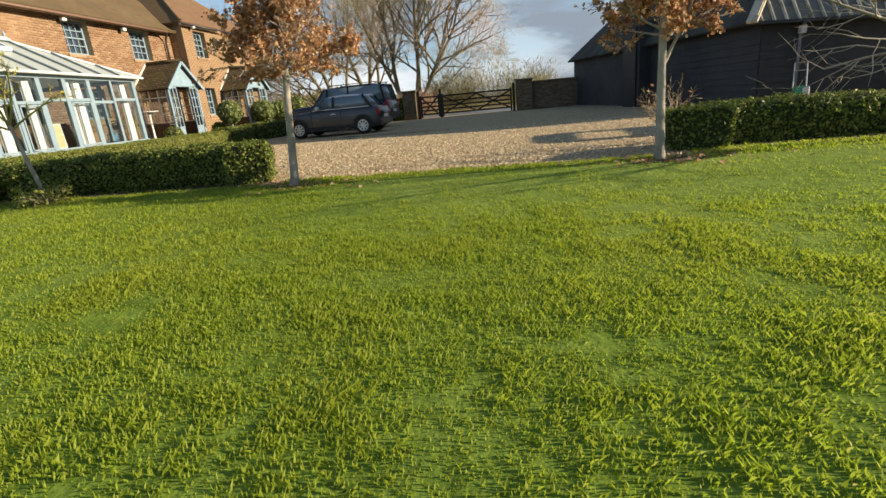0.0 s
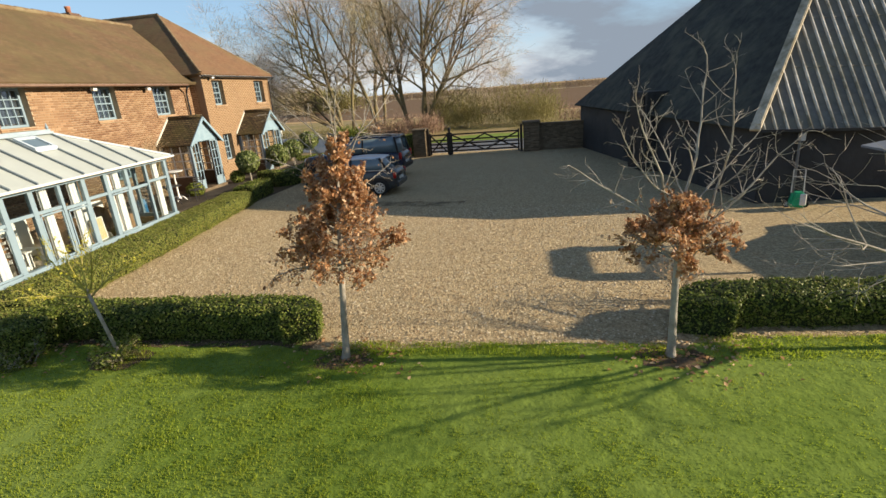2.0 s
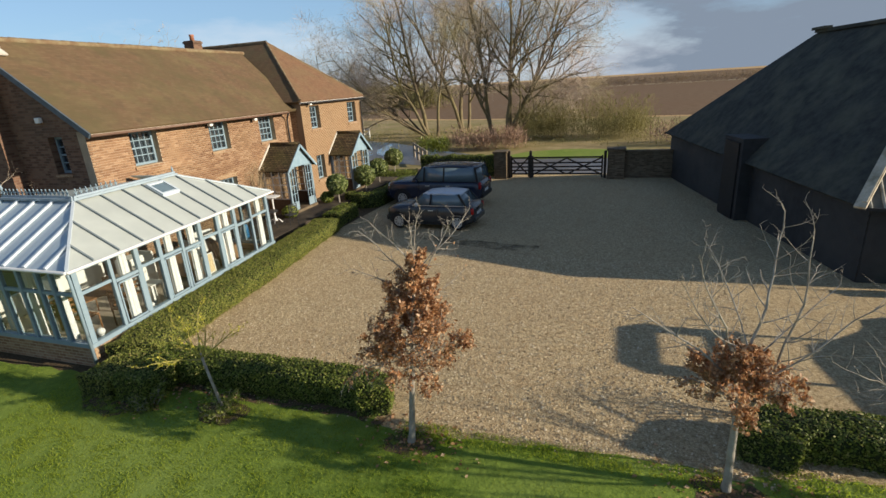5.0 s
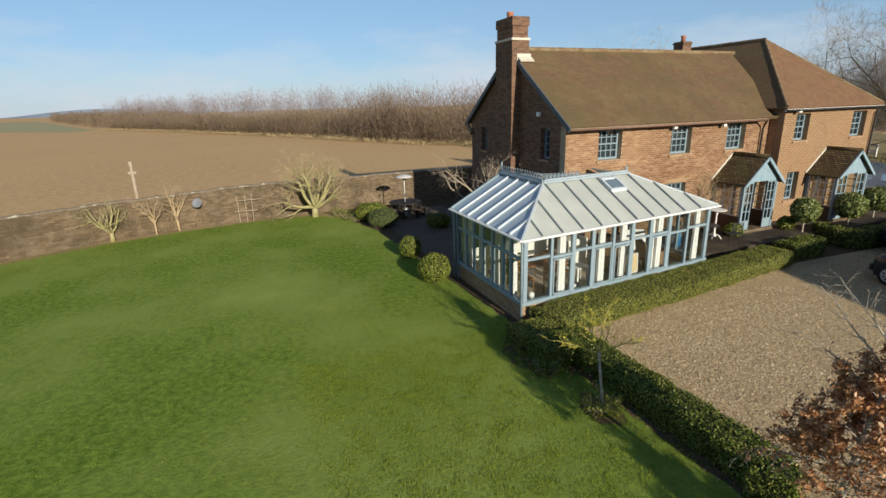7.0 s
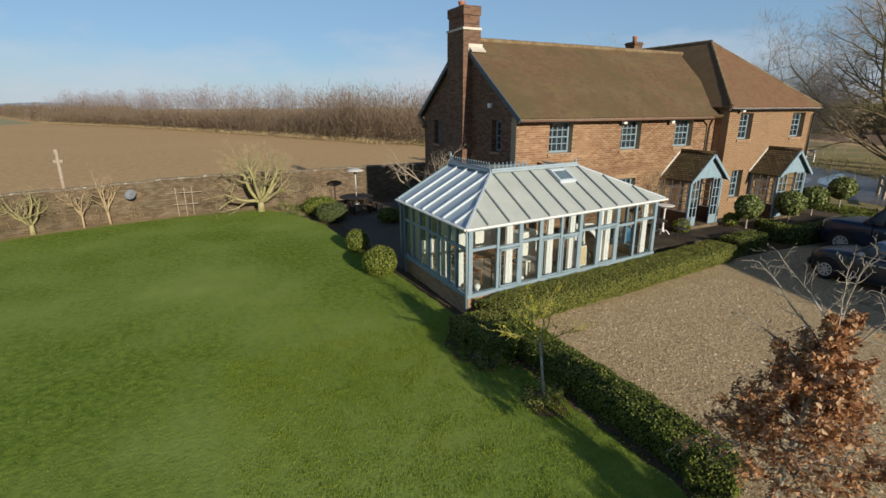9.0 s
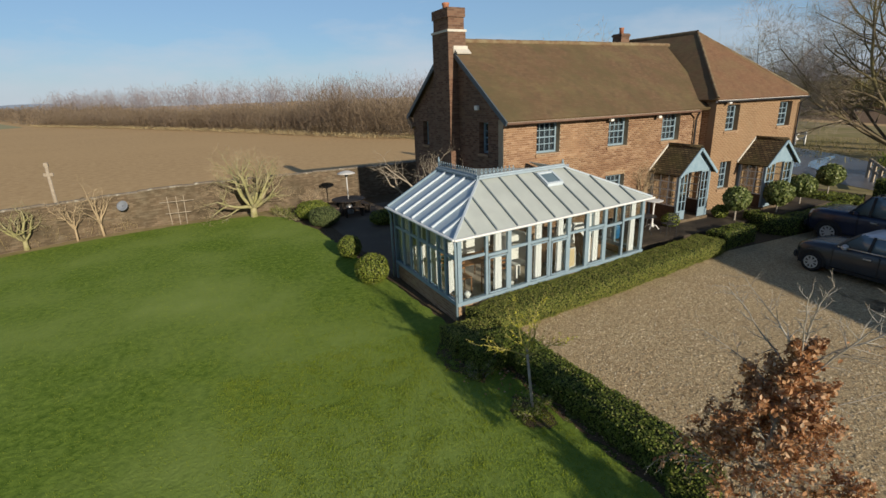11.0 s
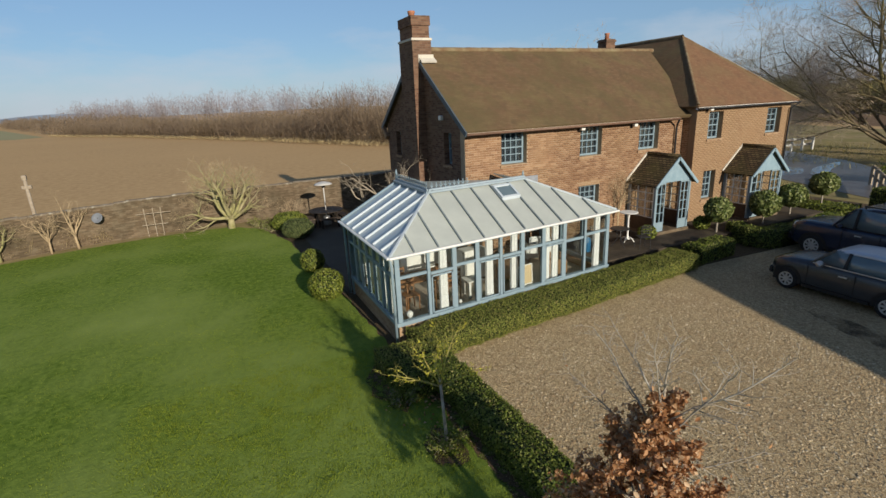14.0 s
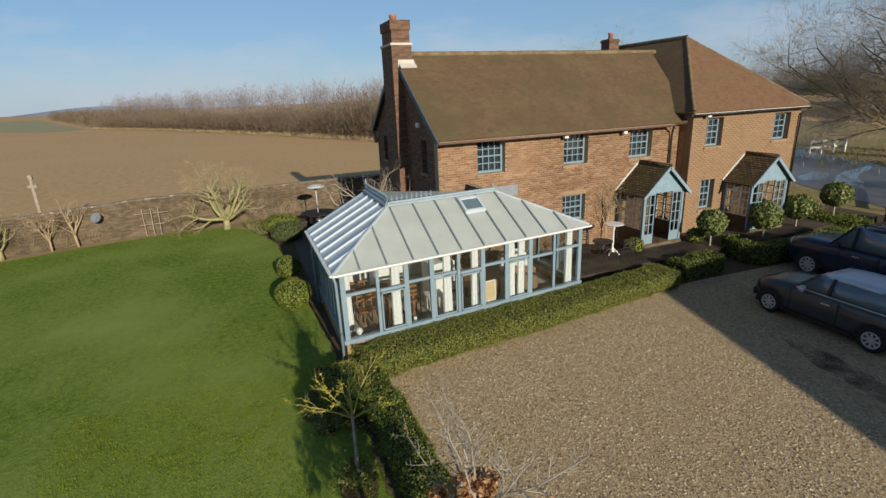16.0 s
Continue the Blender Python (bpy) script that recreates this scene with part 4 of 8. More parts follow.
def porch(front, back, y0, y1, ridge, eave, floor, glazed):
    """A gabled tiled porch on posts, with paned side lights."""
    p = new("porch")
    p.parent = house
    tagged(p, "tiled porch with blue gable and paned lights")
    yc = (y0 + y1) / 2
    for side in (0, 1):
        bm = bmesh.new()
        ye = y0 - 0.16 if side == 0 else y1 + 0.16
        ze = eave - 0.1
        pts = [(back, ye, ze), (front + 0.14, ye, ze), (front + 0.14, yc, ridge), (back, yc, ridge)]
        slab(bm, pts if side == 0 else pts[::-1], 0.07)
        part("roof_slope", bm, MOSSY, p, "mossy brown tiles")
        bm = bmesh.new()
        beam(bm, (front + 0.15, ye, ze - 0.06), (front + 0.15, yc, ridge - 0.06), 0.04, 0.10)
        part("barge_board", bm, PALEBLUE, p, "pale blue painted barge board")
        bm = bmesh.new()
        beam(bm, (back + 0.02, ye + (0.02 if side == 0 else -0.02), ze + 0.05), (back + 0.02, yc, ridge + 0.04), 0.05, 0.09)
        part("mortar_fillet", bm, LEAD, p, "pale mortar fillet")
    bm = bmesh.new()
    tube(bm, [(back, yc, ridge + 0.01), (front + 0.14, yc, ridge + 0.01)], 0.07, 8)
    part("ridge_tile", bm, MOSSY, p, smooth=True)
    bm = bmesh.new()
    slab(bm, [(front, y0, eave - 0.02), (front, y1, eave - 0.02), (front, yc, ridge - 0.1)], 0.04)
    part("gable_board", bm, PALEBLUE, p, "pale blue boarded gable")
    for y in (y0, y1 - 0.09):
        for x in (front - 0.1, back + 0.02):
            bm = bmesh.new()
            box(bm, x, x + 0.09, y, y + 0.09, floor, eave)
            soften(bm, 0.006)
            part("post", bm, BLUE, p)
    for y in (y0 + 0.005, y1 - 0.045):
        bm = bmesh.new()
        box(bm, back + 0.14, front - 0.13, y, y + 0.04, floor, floor + 0.55)
        part("side_panel", bm, DARKWOOD, p)
        lattice = new("side_window")
        lattice.parent = p
        tagged(lattice, "white paned side window")
        for k in range(4):
            bm = bmesh.new()
            x = back + 0.14 + (front - 0.27 - back) * k / 3
            box(bm, x - 0.015, x + 0.015, y, y + 0.04, floor + 0.56, eave - 0.05)
            part("glazing_bar", bm, WHITE, lattice)
        for k in range(5):
            bm = bmesh.new()
            z = floor + 0.57 + (eave - 0.10 - floor - 0.57) * k / 4
            box(bm, back + 0.16, front - 0.15, y + 0.004, y + 0.036, z - 0.015, z + 0.015)
            part("glazing_bar", bm, WHITE, lattice)
        bm = bmesh.new()
        box(bm, back + 0.16, front - 0.15, y + 0.017, y + 0.023, floor + 0.56, eave - 0.05)
        part("pane", bm, GLASS, lattice).visible_shadow = False
    opening = (y1 - y0) * (0.30 if glazed else 0.24)
    for y, yy in ((y0 + 0.09, y0 + opening + 0.09), (y1 - opening - 0.09, y1 - 0.09)):
        side = new("side_light")
        side.parent = p
        tagged(side, "blue side light with small panes")
        bm = bmesh.new()
        box(bm, front - 0.08, front - 0.04, y, yy, floor, floor + 0.32)
        part("lower_panel", bm, BLUE, side)
        for z0, z1 in ((floor + 0.32, floor + 0.37), (eave - 0.10, eave - 0.04)):
            bm = bmesh.new()
            box(bm, front - 0.09, front - 0.03, y, yy, z0, z1)
            part("rail", bm, BLUE, side)
        for k in range(3):
            bm = bmesh.new()
            c = y + 0.025 + (yy - y - 0.05) * k / 2
            box(bm, front - 0.085, front - 0.035, c - 0.02, c + 0.02, floor + 0.37, eave - 0.10)
            part("glazing_bar", bm, BLUE if k != 1 else PALEBLUE, side)
        for k in range(1, 4):
            bm = bmesh.new()
            z = floor + 0.37 + (eave - 0.47 - floor) * k / 4
            box(bm, front - 0.08, front - 0.04, y + 0.04, yy - 0.04, z - 0.012, z + 0.012)
            part("glazing_bar", bm, PALEBLUE, side)
        bm = bmesh.new()
        box(bm, front - 0.063, front - 0.057, y + 0.03, yy - 0.03, floor + 0.37, eave - 0.1)
        part("pane", bm, GLASS, side).visible_shadow = False
    bm = bmesh.new()
    box(bm, front - 0.1, front - 0.02, y0 + 0.09, y1 - 0.09, eave - 0.04, eave + 0.05)
    part("lintel", bm, PALEBLUE, p)
    bm = bmesh.new()
    box(bm, back, front + 0.05, y0, y1, floor - 0.12, floor)
    part("step", bm, OLDBRICK, p)
    # door leaf in the house wall behind
    d = new("door")
    d.parent = p
    tagged(d, "dark brown panelled front door")
    bm = bmesh.new()
    box(bm, back - 0.12, back - 0.07, yc - 0.44, yc + 0.44, floor, floor + 1.95)
    part("leaf", bm, DARKWOOD, d)
    for k in range(2):
        for j in range(2):
            bm = bmesh.new()
            box(bm, back - 0.07, back - 0.055, yc - 0.36 + 0.4 * k, yc - 0.04 + 0.4 * k, floor + 0.2 + 0.85 * j, floor + 0.9 + 0.85 * j)
            part("panel", bm, DARKWOOD, d)
    bm = bmesh.new()
    turned(bm, (back - 0.03, yc + 0.36, floor + 0.95), [(0.02, -0.02), (0.035, 0), (0.02, 0.02)], 10)
    part("door_knob", bm, STEEL, d, smooth=True)


porch(-12.2, XA, 18.42, 20.3, 3.31, 2.38, 0.46, False)
porch(-11.75, XB, 23.3, 25.3, 3.29, 2.36, 0.44, True)


# ---- conservatory ----
CN, CR, CL = Vector((-9.33, 6.81)), Vector((-9.98, 14.25)), Vector((-13.68, 6.82))


def con(u, v, z):
    """A place in the conservatory: u along its front, v back from it."""
    p = CN + (CR - CN) * (u / 7.47) + (CL - CN) * (v / 4.35)
    return Vector((p.x, p.y, z))


def cbox(bm, u0, u1, v0, v1, z0, z1):
    hexa(bm, [con(u, v, z) for z in (z0, z1) for u, v in ((u0, v0), (u1, v0), (u1, v1), (u0, v1))])


cons = thing("conservatory", (0, 0, 0), "blue-framed glazed conservatory with milky roof sheets", "conservatory")
EAVE, RIDGE, SILL, HEAD, TRANSOM = 2.31, 3.28, 0.55, 2.24, 1.72
for b in ((0.16, 7.30, 0.16, 0.38), (0.16, 0.38, 0.38, 4.2), (7.08, 7.30, 0.38, 3.6)):
    bm = bmesh.new()
    cbox(bm, *b, 0.0, SILL - 0.05)
    dwarf = part("dwarf_wall", bm, BRICK, cons)
bm = bmesh.new()
cbox(bm, 0.3, 7.2, 0.3, 4.2, 0.0, 0.30)
part("floor", bm, FLOORTILE, cons)
bm = bmesh.new()
cbox(bm, 0.12, 0.30, 4.1, 4.22, 0.0, EAVE)
part("rear_post", bm, BLUE, cons)
# sills, head rails and transoms
for name, b in (("sill", (0.10, 7.36, 0.10, 0.24, SILL - 0.05, SILL + 0.05)), ("sill", (0.10, 0.24, 0.24, 4.2, SILL - 0.05, SILL + 0.05)), ("sill", (7.22, 7.36, 0.24, 3.6, SILL - 0.05, SILL + 0.05)),
                ("head_rail", (0.10, 7.36, 0.10, 0.22, HEAD - 0.04, EAVE)), ("head_rail", (0.10, 0.22, 0.22, 4.2, HEAD - 0.04, EAVE)), ("head_rail", (7.24, 7.36, 0.22, 3.6, HEAD - 0.04, EAVE))):
    bm = bmesh.new()
    cbox(bm, *b)
    part(name, bm, BLUE, cons)
FRONT = [0.20, 1.04, 1.78, 2.47, 3.23, 3.96, 4.71, 5.50, 6.32, 7.26]
WIDE = (0.20, 1.78, 2.47, 3.96, 4.71, 5.50, 7.26)
for u in FRONT:
    bm = bmesh.new()
    w = 0.06 if u in WIDE else 0.04
    cbox(bm, u - w, u + w, 0.12, 0.21, SILL + 0.05, HEAD - 0.04)
    part("mullion", bm, BLUE, cons)
for i, (a, b) in enumerate(zip(FRONT, FRONT[1:])):
    z = TRANSOM - (0.06 if i % 3 == 1 else 0.0)
    bm = bmesh.new()
    cbox(bm, a + 0.055, b - 0.055, 0.13, 0.20, z - 0.035, z + 0.035)
    part("transom", bm, BLUE, cons)
    for z0, z1 in ((SILL + 0.05, z - 0.03), (z + 0.03, HEAD - 0.04)):
        bm = bmesh.new()
        cbox(bm, a + 0.03, b - 0.03, 0.155, 0.163, z0, z1)
        part("pane", bm, GLASS, cons).visible_shadow = False
    # casement edge, white inside
    if i in (1, 3, 4, 6):
        bm = bmesh.new()
        for s in (a + 0.06, b - 0.10):
            cbox(bm, s, s + 0.035, 0.115, 0.135, SILL + 0.06, z - 0.05)
        cbox(bm, a + 0.06, b - 0.065, 0.115, 0.135, SILL + 0.06, SILL + 0.10)
        cbox(bm, a + 0.06, b - 0.065, 0.115, 0.135, z - 0.09, z - 0.05)
        part("casement", bm, BLUE, cons)
SIDE = [0.22, 0.78, 1.2, 1.8, 2.4, 3.0, 3.55, 4.14]
for v in SIDE[1:]:
    bm = bmesh.new()
    cbox(bm, 0.12, 0.21, v - 0.04, v + 0.04, SILL + 0.05, HEAD - 0.04)
    part("mullion", bm, BLUE, cons)
for a, b in zip(SIDE, SIDE[1:]):
    bm = bmesh.new()
    cbox(bm, 0.13, 0.20, a + 0.045, b - 0.045, TRANSOM - 0.035, TRANSOM + 0.035)
    part("transom", bm, BLUE, cons)
    for z0, z1 in ((SILL + 0.05, TRANSOM - 0.03), (TRANSOM + 0.03, HEAD - 0.04)):
        bm = bmesh.new()
        cbox(bm, 0.155, 0.163, a + 0.03, b - 0.03, z0, z1)
        part("pane", bm, GLASS, cons).visible_shadow = False
for a, b in ((0.22, 1.3), (1.3, 2.4), (2.4, 3.5)):
    bm = bmesh.new()
    cbox(bm, 7.25, 7.34, b - 0.05, b + 0.04, SILL + 0.05, HEAD - 0.04)
    part("mullion", bm, BLUE, cons)
    bm = bmesh.new()
    cbox(bm, 7.295, 7.303, a + 0.04, b - 0.05, SILL + 0.05, HEAD - 0.04)
    part("pane", bm, GLASS, cons).visible_shadow = False
# back wall inside, white, up to the house
bm = bmesh.new()
wall(bm, con(0.3, 4.18, 0) , con(7.2, 4.18, 0) - con(0.3, 4.18, 0), 3.6, 0.3, 2.3, 0.08, con(0, 1, 0) - con(0, 0, 0), [(0.4, 1.2, 0.9, 2.0), (1.7, 3.1, 0.9, 2.0)])
part("back_wall", bm, PLASTER, cons)

# roof: an L-shaped ridge, hips to the corners
UR0, UR1, VR = 1.95, 5.25, 1.88


def roof_piece(pts, mat=PANEL, thick=0.03, name="roof_sheet"):
    bm = bmesh.new()
    slab(bm, pts, thick)
    return part(name, bm, mat, cons)


def front_line(u):
    """Eaves and top points of the front slope at u."""
    top = UR0 if u < UR0 else (UR1 if u > UR1 else u)
    if u < UR0:
        k = u / UR0
        return con(u, 0, EAVE), con(u, VR * k, EAVE + (RIDGE - EAVE) * k)
    if u > UR1:
        k = (7.47 - u) / (7.47 - UR1)
        return con(u, 0, EAVE), con(u, VR * k, EAVE + (RIDGE - EAVE) * k)
    return con(u, 0, EAVE), con(top, VR, RIDGE)


def side_line(v):
    k = min(1.0, v / VR)
    return con(0, v, EAVE), con(UR0 * k, v, EAVE + (RIDGE - EAVE) * k)


us = [0.0, 0.62, 1.28, UR0, 2.62, 3.28, 3.94, 4.60, UR1, 5.92, 6.65, 7.47]
for a, b in zip(us, us[1:]):
    (p, q), (r, s) = front_line(a), front_line(b)
    pts = [p, r] + ([s] if (s - r).length > 0.01 else []) + ([q] if (q - p).length > 0.01 else [])
    roof_piece(pts)
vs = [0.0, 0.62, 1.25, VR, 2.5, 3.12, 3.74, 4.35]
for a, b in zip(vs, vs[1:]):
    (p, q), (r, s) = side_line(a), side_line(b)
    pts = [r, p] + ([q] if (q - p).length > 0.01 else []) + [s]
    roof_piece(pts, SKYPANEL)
roof_piece([con(7.47, 0, EAVE), con(7.47, 3.6, EAVE), con(UR1, 3.6, RIDGE), con(UR1, VR, RIDGE)])
roof_piece([con(UR0, VR, RIDGE), con(UR1, VR, RIDGE), con(UR1, 3.9, 2.6), con(UR0 + 1.4, 3.9, 2.6), con(UR0, 4.3, RIDGE)])
roof_piece([con(3.3, 4.3, 2.4), con(UR0, 4.3, RIDGE), con(0, 4.35, EAVE)], BLUE, 0.04, "gable_panel")
up = Vector((0, 0, 0.03))
RIDGEMETAL = material("pale_ridge_cap", (0.27, 0.34, 0.39), (0.34, 0.41, 0.46), 4, 0.4)
# Same bars as the side slope; shadowed flanks are put into this darker colour.
DULLBAR = material("shaded_roof_bar", (0.16, 0.20, 0.22), (0.24, 0.28, 0.29), 5, 0.5)
for u in us[1:-1]:
    p, q = front_line(u)
    if (q - p).length > 0.05:
        bm = bmesh.new()
        beam(bm, p + up, q + up, 0.032, 0.05)
        part("roof_bar", bm, DULLBAR, cons)
# Side bars are paler: sun on their flanks is put into the colour.
for v in vs[1:]:
    p, q = side_line(v)
    bm = bmesh.new()
    beam(bm, p + up, q + up, 0.06, 0.05)
    part("roof_bar", bm, BLUE if v > 4.2 else PALEMETAL, cons)
for p, q in ((con(0, 0, EAVE), con(UR0, VR, RIDGE)), (con(7.47, 0, EAVE), con(UR1, VR, RIDGE))):
    bm = bmesh.new()
    beam(bm, p + up, q + up, 0.055, 0.05)
    part("hip_bar", bm, PALEMETAL, cons)
for p, q in ((con(UR0, VR - 0.08, RIDGE), con(UR0, 4.4, RIDGE)), (con(UR0 - 0.08, VR, RIDGE), con(UR1 + 0.05, VR, RIDGE))):
    bm = bmesh.new()
    beam(bm, p + up, q + up, 0.22, 0.06)
    beam(bm, p + up * 2.5, q + up * 2.5, 0.07, 0.07)
    part("ridge_cap", bm, RIDGEMETAL, cons)
# cresting: a row of small spiked leaves on the ridge
bm = bmesh.new()
beam(bm, (0, 0, 0), (0, 0, 0.13), 0.02, 0.016)
for sx in (-1, 1):
    beam(bm, (0, sx * 0.005, 0.03), (0, sx * 0.045, 0.09), 0.016, 0.016)
turned(bm, (0, 0, 0.12), [(0.004, 0), (0.02, 0.018), (0.004, 0.045)], 6)
crest = mesh(bm, "crest_spike", BLUE)
spots = [(con(UR0, VR + 0.15 + 0.145 * k, RIDGE + 0.11), 90) for k in range(17)] + [(con(UR0 + 0.1 + 0.145 * k, VR, RIDGE + 0.11), 0) for k in range(9)]
for p, rz in spots:
    shared("crest_spike", crest, pose(*p, 0, 0, rz), cons)
bm = bmesh.new()
turned(bm, con(UR0, 4.36, RIDGE + 0.03), [(0.05, 0), (0.02, 0.08), (0.05, 0.14), (0.015, 0.2), (0.04, 0.25), (0.004, 0.38)], 10)
part("finial", bm, BLUE, cons, smooth=True)
bm = bmesh.new()
turned(bm, con(UR1, VR, RIDGE + 0.03), [(0.045, 0), (0.02, 0.08), (0.04, 0.13), (0.004, 0.24)], 10)
part("finial", bm, BLUE, cons, smooth=True)
bm = bmesh.new()
box(bm, XA + 0.012, XA + 0.035, GY + 0.02, 14.0, 2.62, 3.0)
part("lead_flashing", bm, material("grey_lead", (0.19, 0.205, 0.235), (0.26, 0.28, 0.31), 5, 0.6), cons, "grey lead flashing on the house wall")
# roof vent
bm = bmesh.new()
w0, w1 = 1.12, 1.66


def on_front(u, v, lift):
    return con(u, v, EAVE + (RIDGE - EAVE) * v / VR + lift)


for a, b, c, d in ((3.95, 4.60, w0, w0 + 0.06), (3.95, 4.60, w1 - 0.06, w1), (3.95, 4.02, w0 + 0.06, w1 - 0.06), (4.53, 4.60, w0 + 0.06, w1 - 0.06)):
    hexa(bm, [on_front(u, v, z) for z in (0.02, 0.11) for u, v in ((a, c), (b, c), (b, d), (a, d))])
vent = part("roof_vent", bm, PALEMETAL, cons)
bm = bmesh.new()
hexa(bm, [on_front(u, v, z) for z in (0.06, 0.075) for u, v in ((4.02, w0 + 0.06), (4.53, w0 + 0.06), (4.53, w1 - 0.06), (4.02, w1 - 0.06))])
part("vent_pane", bm, CARGLASS, vent, "dark glass")
# gutters and downpipes
for p, q, m in ((con(-0.05, -0.05, EAVE - 0.01), con(7.52, -0.05, EAVE - 0.01), WHITE), (con(-0.05, -0.05, EAVE - 0.01), con(-0.05, 4.4, EAVE - 0.01), WHITE)):
    bm = bmesh.new()
    beam(bm, p, q, 0.09, 0.055)
    soften(bm, 0.018)
    part("gutter", bm, m, cons, "white eaves gutter")
bm = bmesh.new()
tube(bm, [con(-0.02, 0.0, EAVE - 0.04), con(0.04, 0.06, EAVE - 0.22), con(0.05, 0.06, 0.02)], 0.035, 8)
part("downpipe", bm, BLUE, cons, "blue downpipe", True)
bm = bmesh.new()
tube(bm, [con(-0.02, 4.3, EAVE - 0.04), con(0.05, 4.26, EAVE - 0.2), con(0.05, 4.26, 0.02)], 0.035, 8)
part("downpipe", bm, BLUE, cons, "blue downpipe", True)


# gathered curtains just inside the glass
def curtain(u, v, w, along_front=True):
    bm = bmesh.new()
    ring = []
    for k in range(28):
        t = k / 28 * 2 * math.pi
        fold = 1 + 0.22 * math.sin(k * math.pi)
        r = w / 2 * (1 + 0.07 * (1 if k % 4 < 2 else -1)) * fold
        ring.append((u + r * math.cos(t), v + r * 0.55 * math.sin(t)))
    lo = [bm.verts.new(con(a, b, 0.32)) for a, b in ring]
    hi = [bm.verts.new(con(u + (a - u) * 0.8, b, 2.2)) for a, b in ring]
    for k in range(28):
        bm.faces.new((lo[k], lo[(k + 1) % 28], hi[(k + 1) % 28], hi[k]))
    bm.faces.new(lo[::-1])
    bm.faces.new(hi)
    tagged(part("curtain", bm, FABRIC), "white curtain gathered beside the conservatory glass", "curtain", "conservatory curtains")


for u in (1.55, 2.98, 3.82, 4.98, 5.32, 7.02):
    curtain(u, 0.36, 0.26)
for v in (1.05, 2.05, 2.95, 3.85):
    curtain(0.42, v, 0.24)


# furniture inside the conservatory
def chair(u, v, rz, mat=WOOD):
    p = con(u, v, 0.30)
    c = thing("dining_chair", p, "brown wooden dining chair on the conservatory floor", "chair", "conservatory chairs", rz=rz)
    for x, y, h in ((-0.19, -0.19, 0.44), (0.19, -0.19, 0.44), (-0.19, 0.19, 0.95), (0.19, 0.19, 0.95)):
        bm = bmesh.new()
        tube(bm, [(x, y, 0), (x, y, h)], [0.017, 0.02], 8)
        part("leg", bm, mat, c, smooth=True)
    bm = bmesh.new()
    box(bm, -0.21, 0.21, -0.21, 0.21, 0.43, 0.47)
    soften(bm, 0.01)
    part("seat", bm, mat, c)
    for z in (0.6, 0.72, 0.86):
        bm = bmesh.new()
        box(bm, -0.18, 0.18, 0.175, 0.2, z, z + 0.07)
        part("back_slat", bm, mat, c)


def table(u, v, w, d, h, mat, label, name="dining_table"):
    p = con(u, v, 0.30)
    t = thing(name, p, label, "table")
    bm = bmesh.new()
    box(bm, -w / 2, w / 2, -d / 2, d / 2, h - 0.035, h)
    soften(bm, 0.01)
    part("tabletop", bm, mat, t)
    for x in (-w / 2 + 0.07, w / 2 - 0.07):
        for y in (-d / 2 + 0.07, d / 2 - 0.07):
            bm = bmesh.new()
            box(bm, x - 0.03, x + 0.03, y - 0.03, y + 0.03, 0, h - 0.035)
            part("leg", bm, mat, t)
    return t


table(1.6, 1.7, 0.9, 1.5, 0.75, WOOD, "brown wooden dining table in the conservatory")
for u, v, rz in ((0.95, 1.3, 90), (0.95, 2.0, 90), (2.25, 1.3, -90), (2.2, 2.05, -80), (1.6, 0.75, 180)):
    chair(u, v, rz)
table(2.9, 1.2, 0.5, 0.5, 0.5, WHITE, "small white side table in the conservatory", "side_table")


def cabinet(u, v, w, d, h, label):
    c = thing("cabinet", con(u, v, 0.30), label, "cabinet", rz=5)
    bm = bmesh.new()
    box(bm, -d / 2, d / 2, -w / 2, w / 2, 0.06, h)
    soften(bm, 0.012)
    part("body", bm, WHITE, c)
    for k in range(3):
        bm = bmesh.new()
        box(bm, d / 2 + 0.001, d / 2 + 0.018, -w / 2 + 0.03, w / 2 - 0.03, 0.1 + (h - 0.14) * k / 3, 0.08 + (h - 0.14) * (k + 1) / 3)
        dr = part("drawer", bm, WHITE, c)
        bm = bmesh.new()
        tube(bm, [(d / 2 + 0.02, 0, 0.09 + (h - 0.14) * (k + 0.5) / 3), (d / 2 + 0.045, 0, 0.09 + (h - 0.14) * (k + 0.5) / 3)], 0.015, 8)
        part("knob", bm, STEEL, dr)
    bm = bmesh.new()
    box(bm, -d / 2 + 0.02, d / 2 - 0.03, -w / 2 + 0.03, w / 2 - 0.03, 0.0, 0.06)
    part("plinth", bm, TRIM, c)


cabinet(3.5, 2.3, 0.9, 0.45, 1.0, "white painted chest of drawers with round knobs")
cabinet(2.3, 3.6, 1.2, 0.5, 0.9, "low white painted sideboard against the back wall")


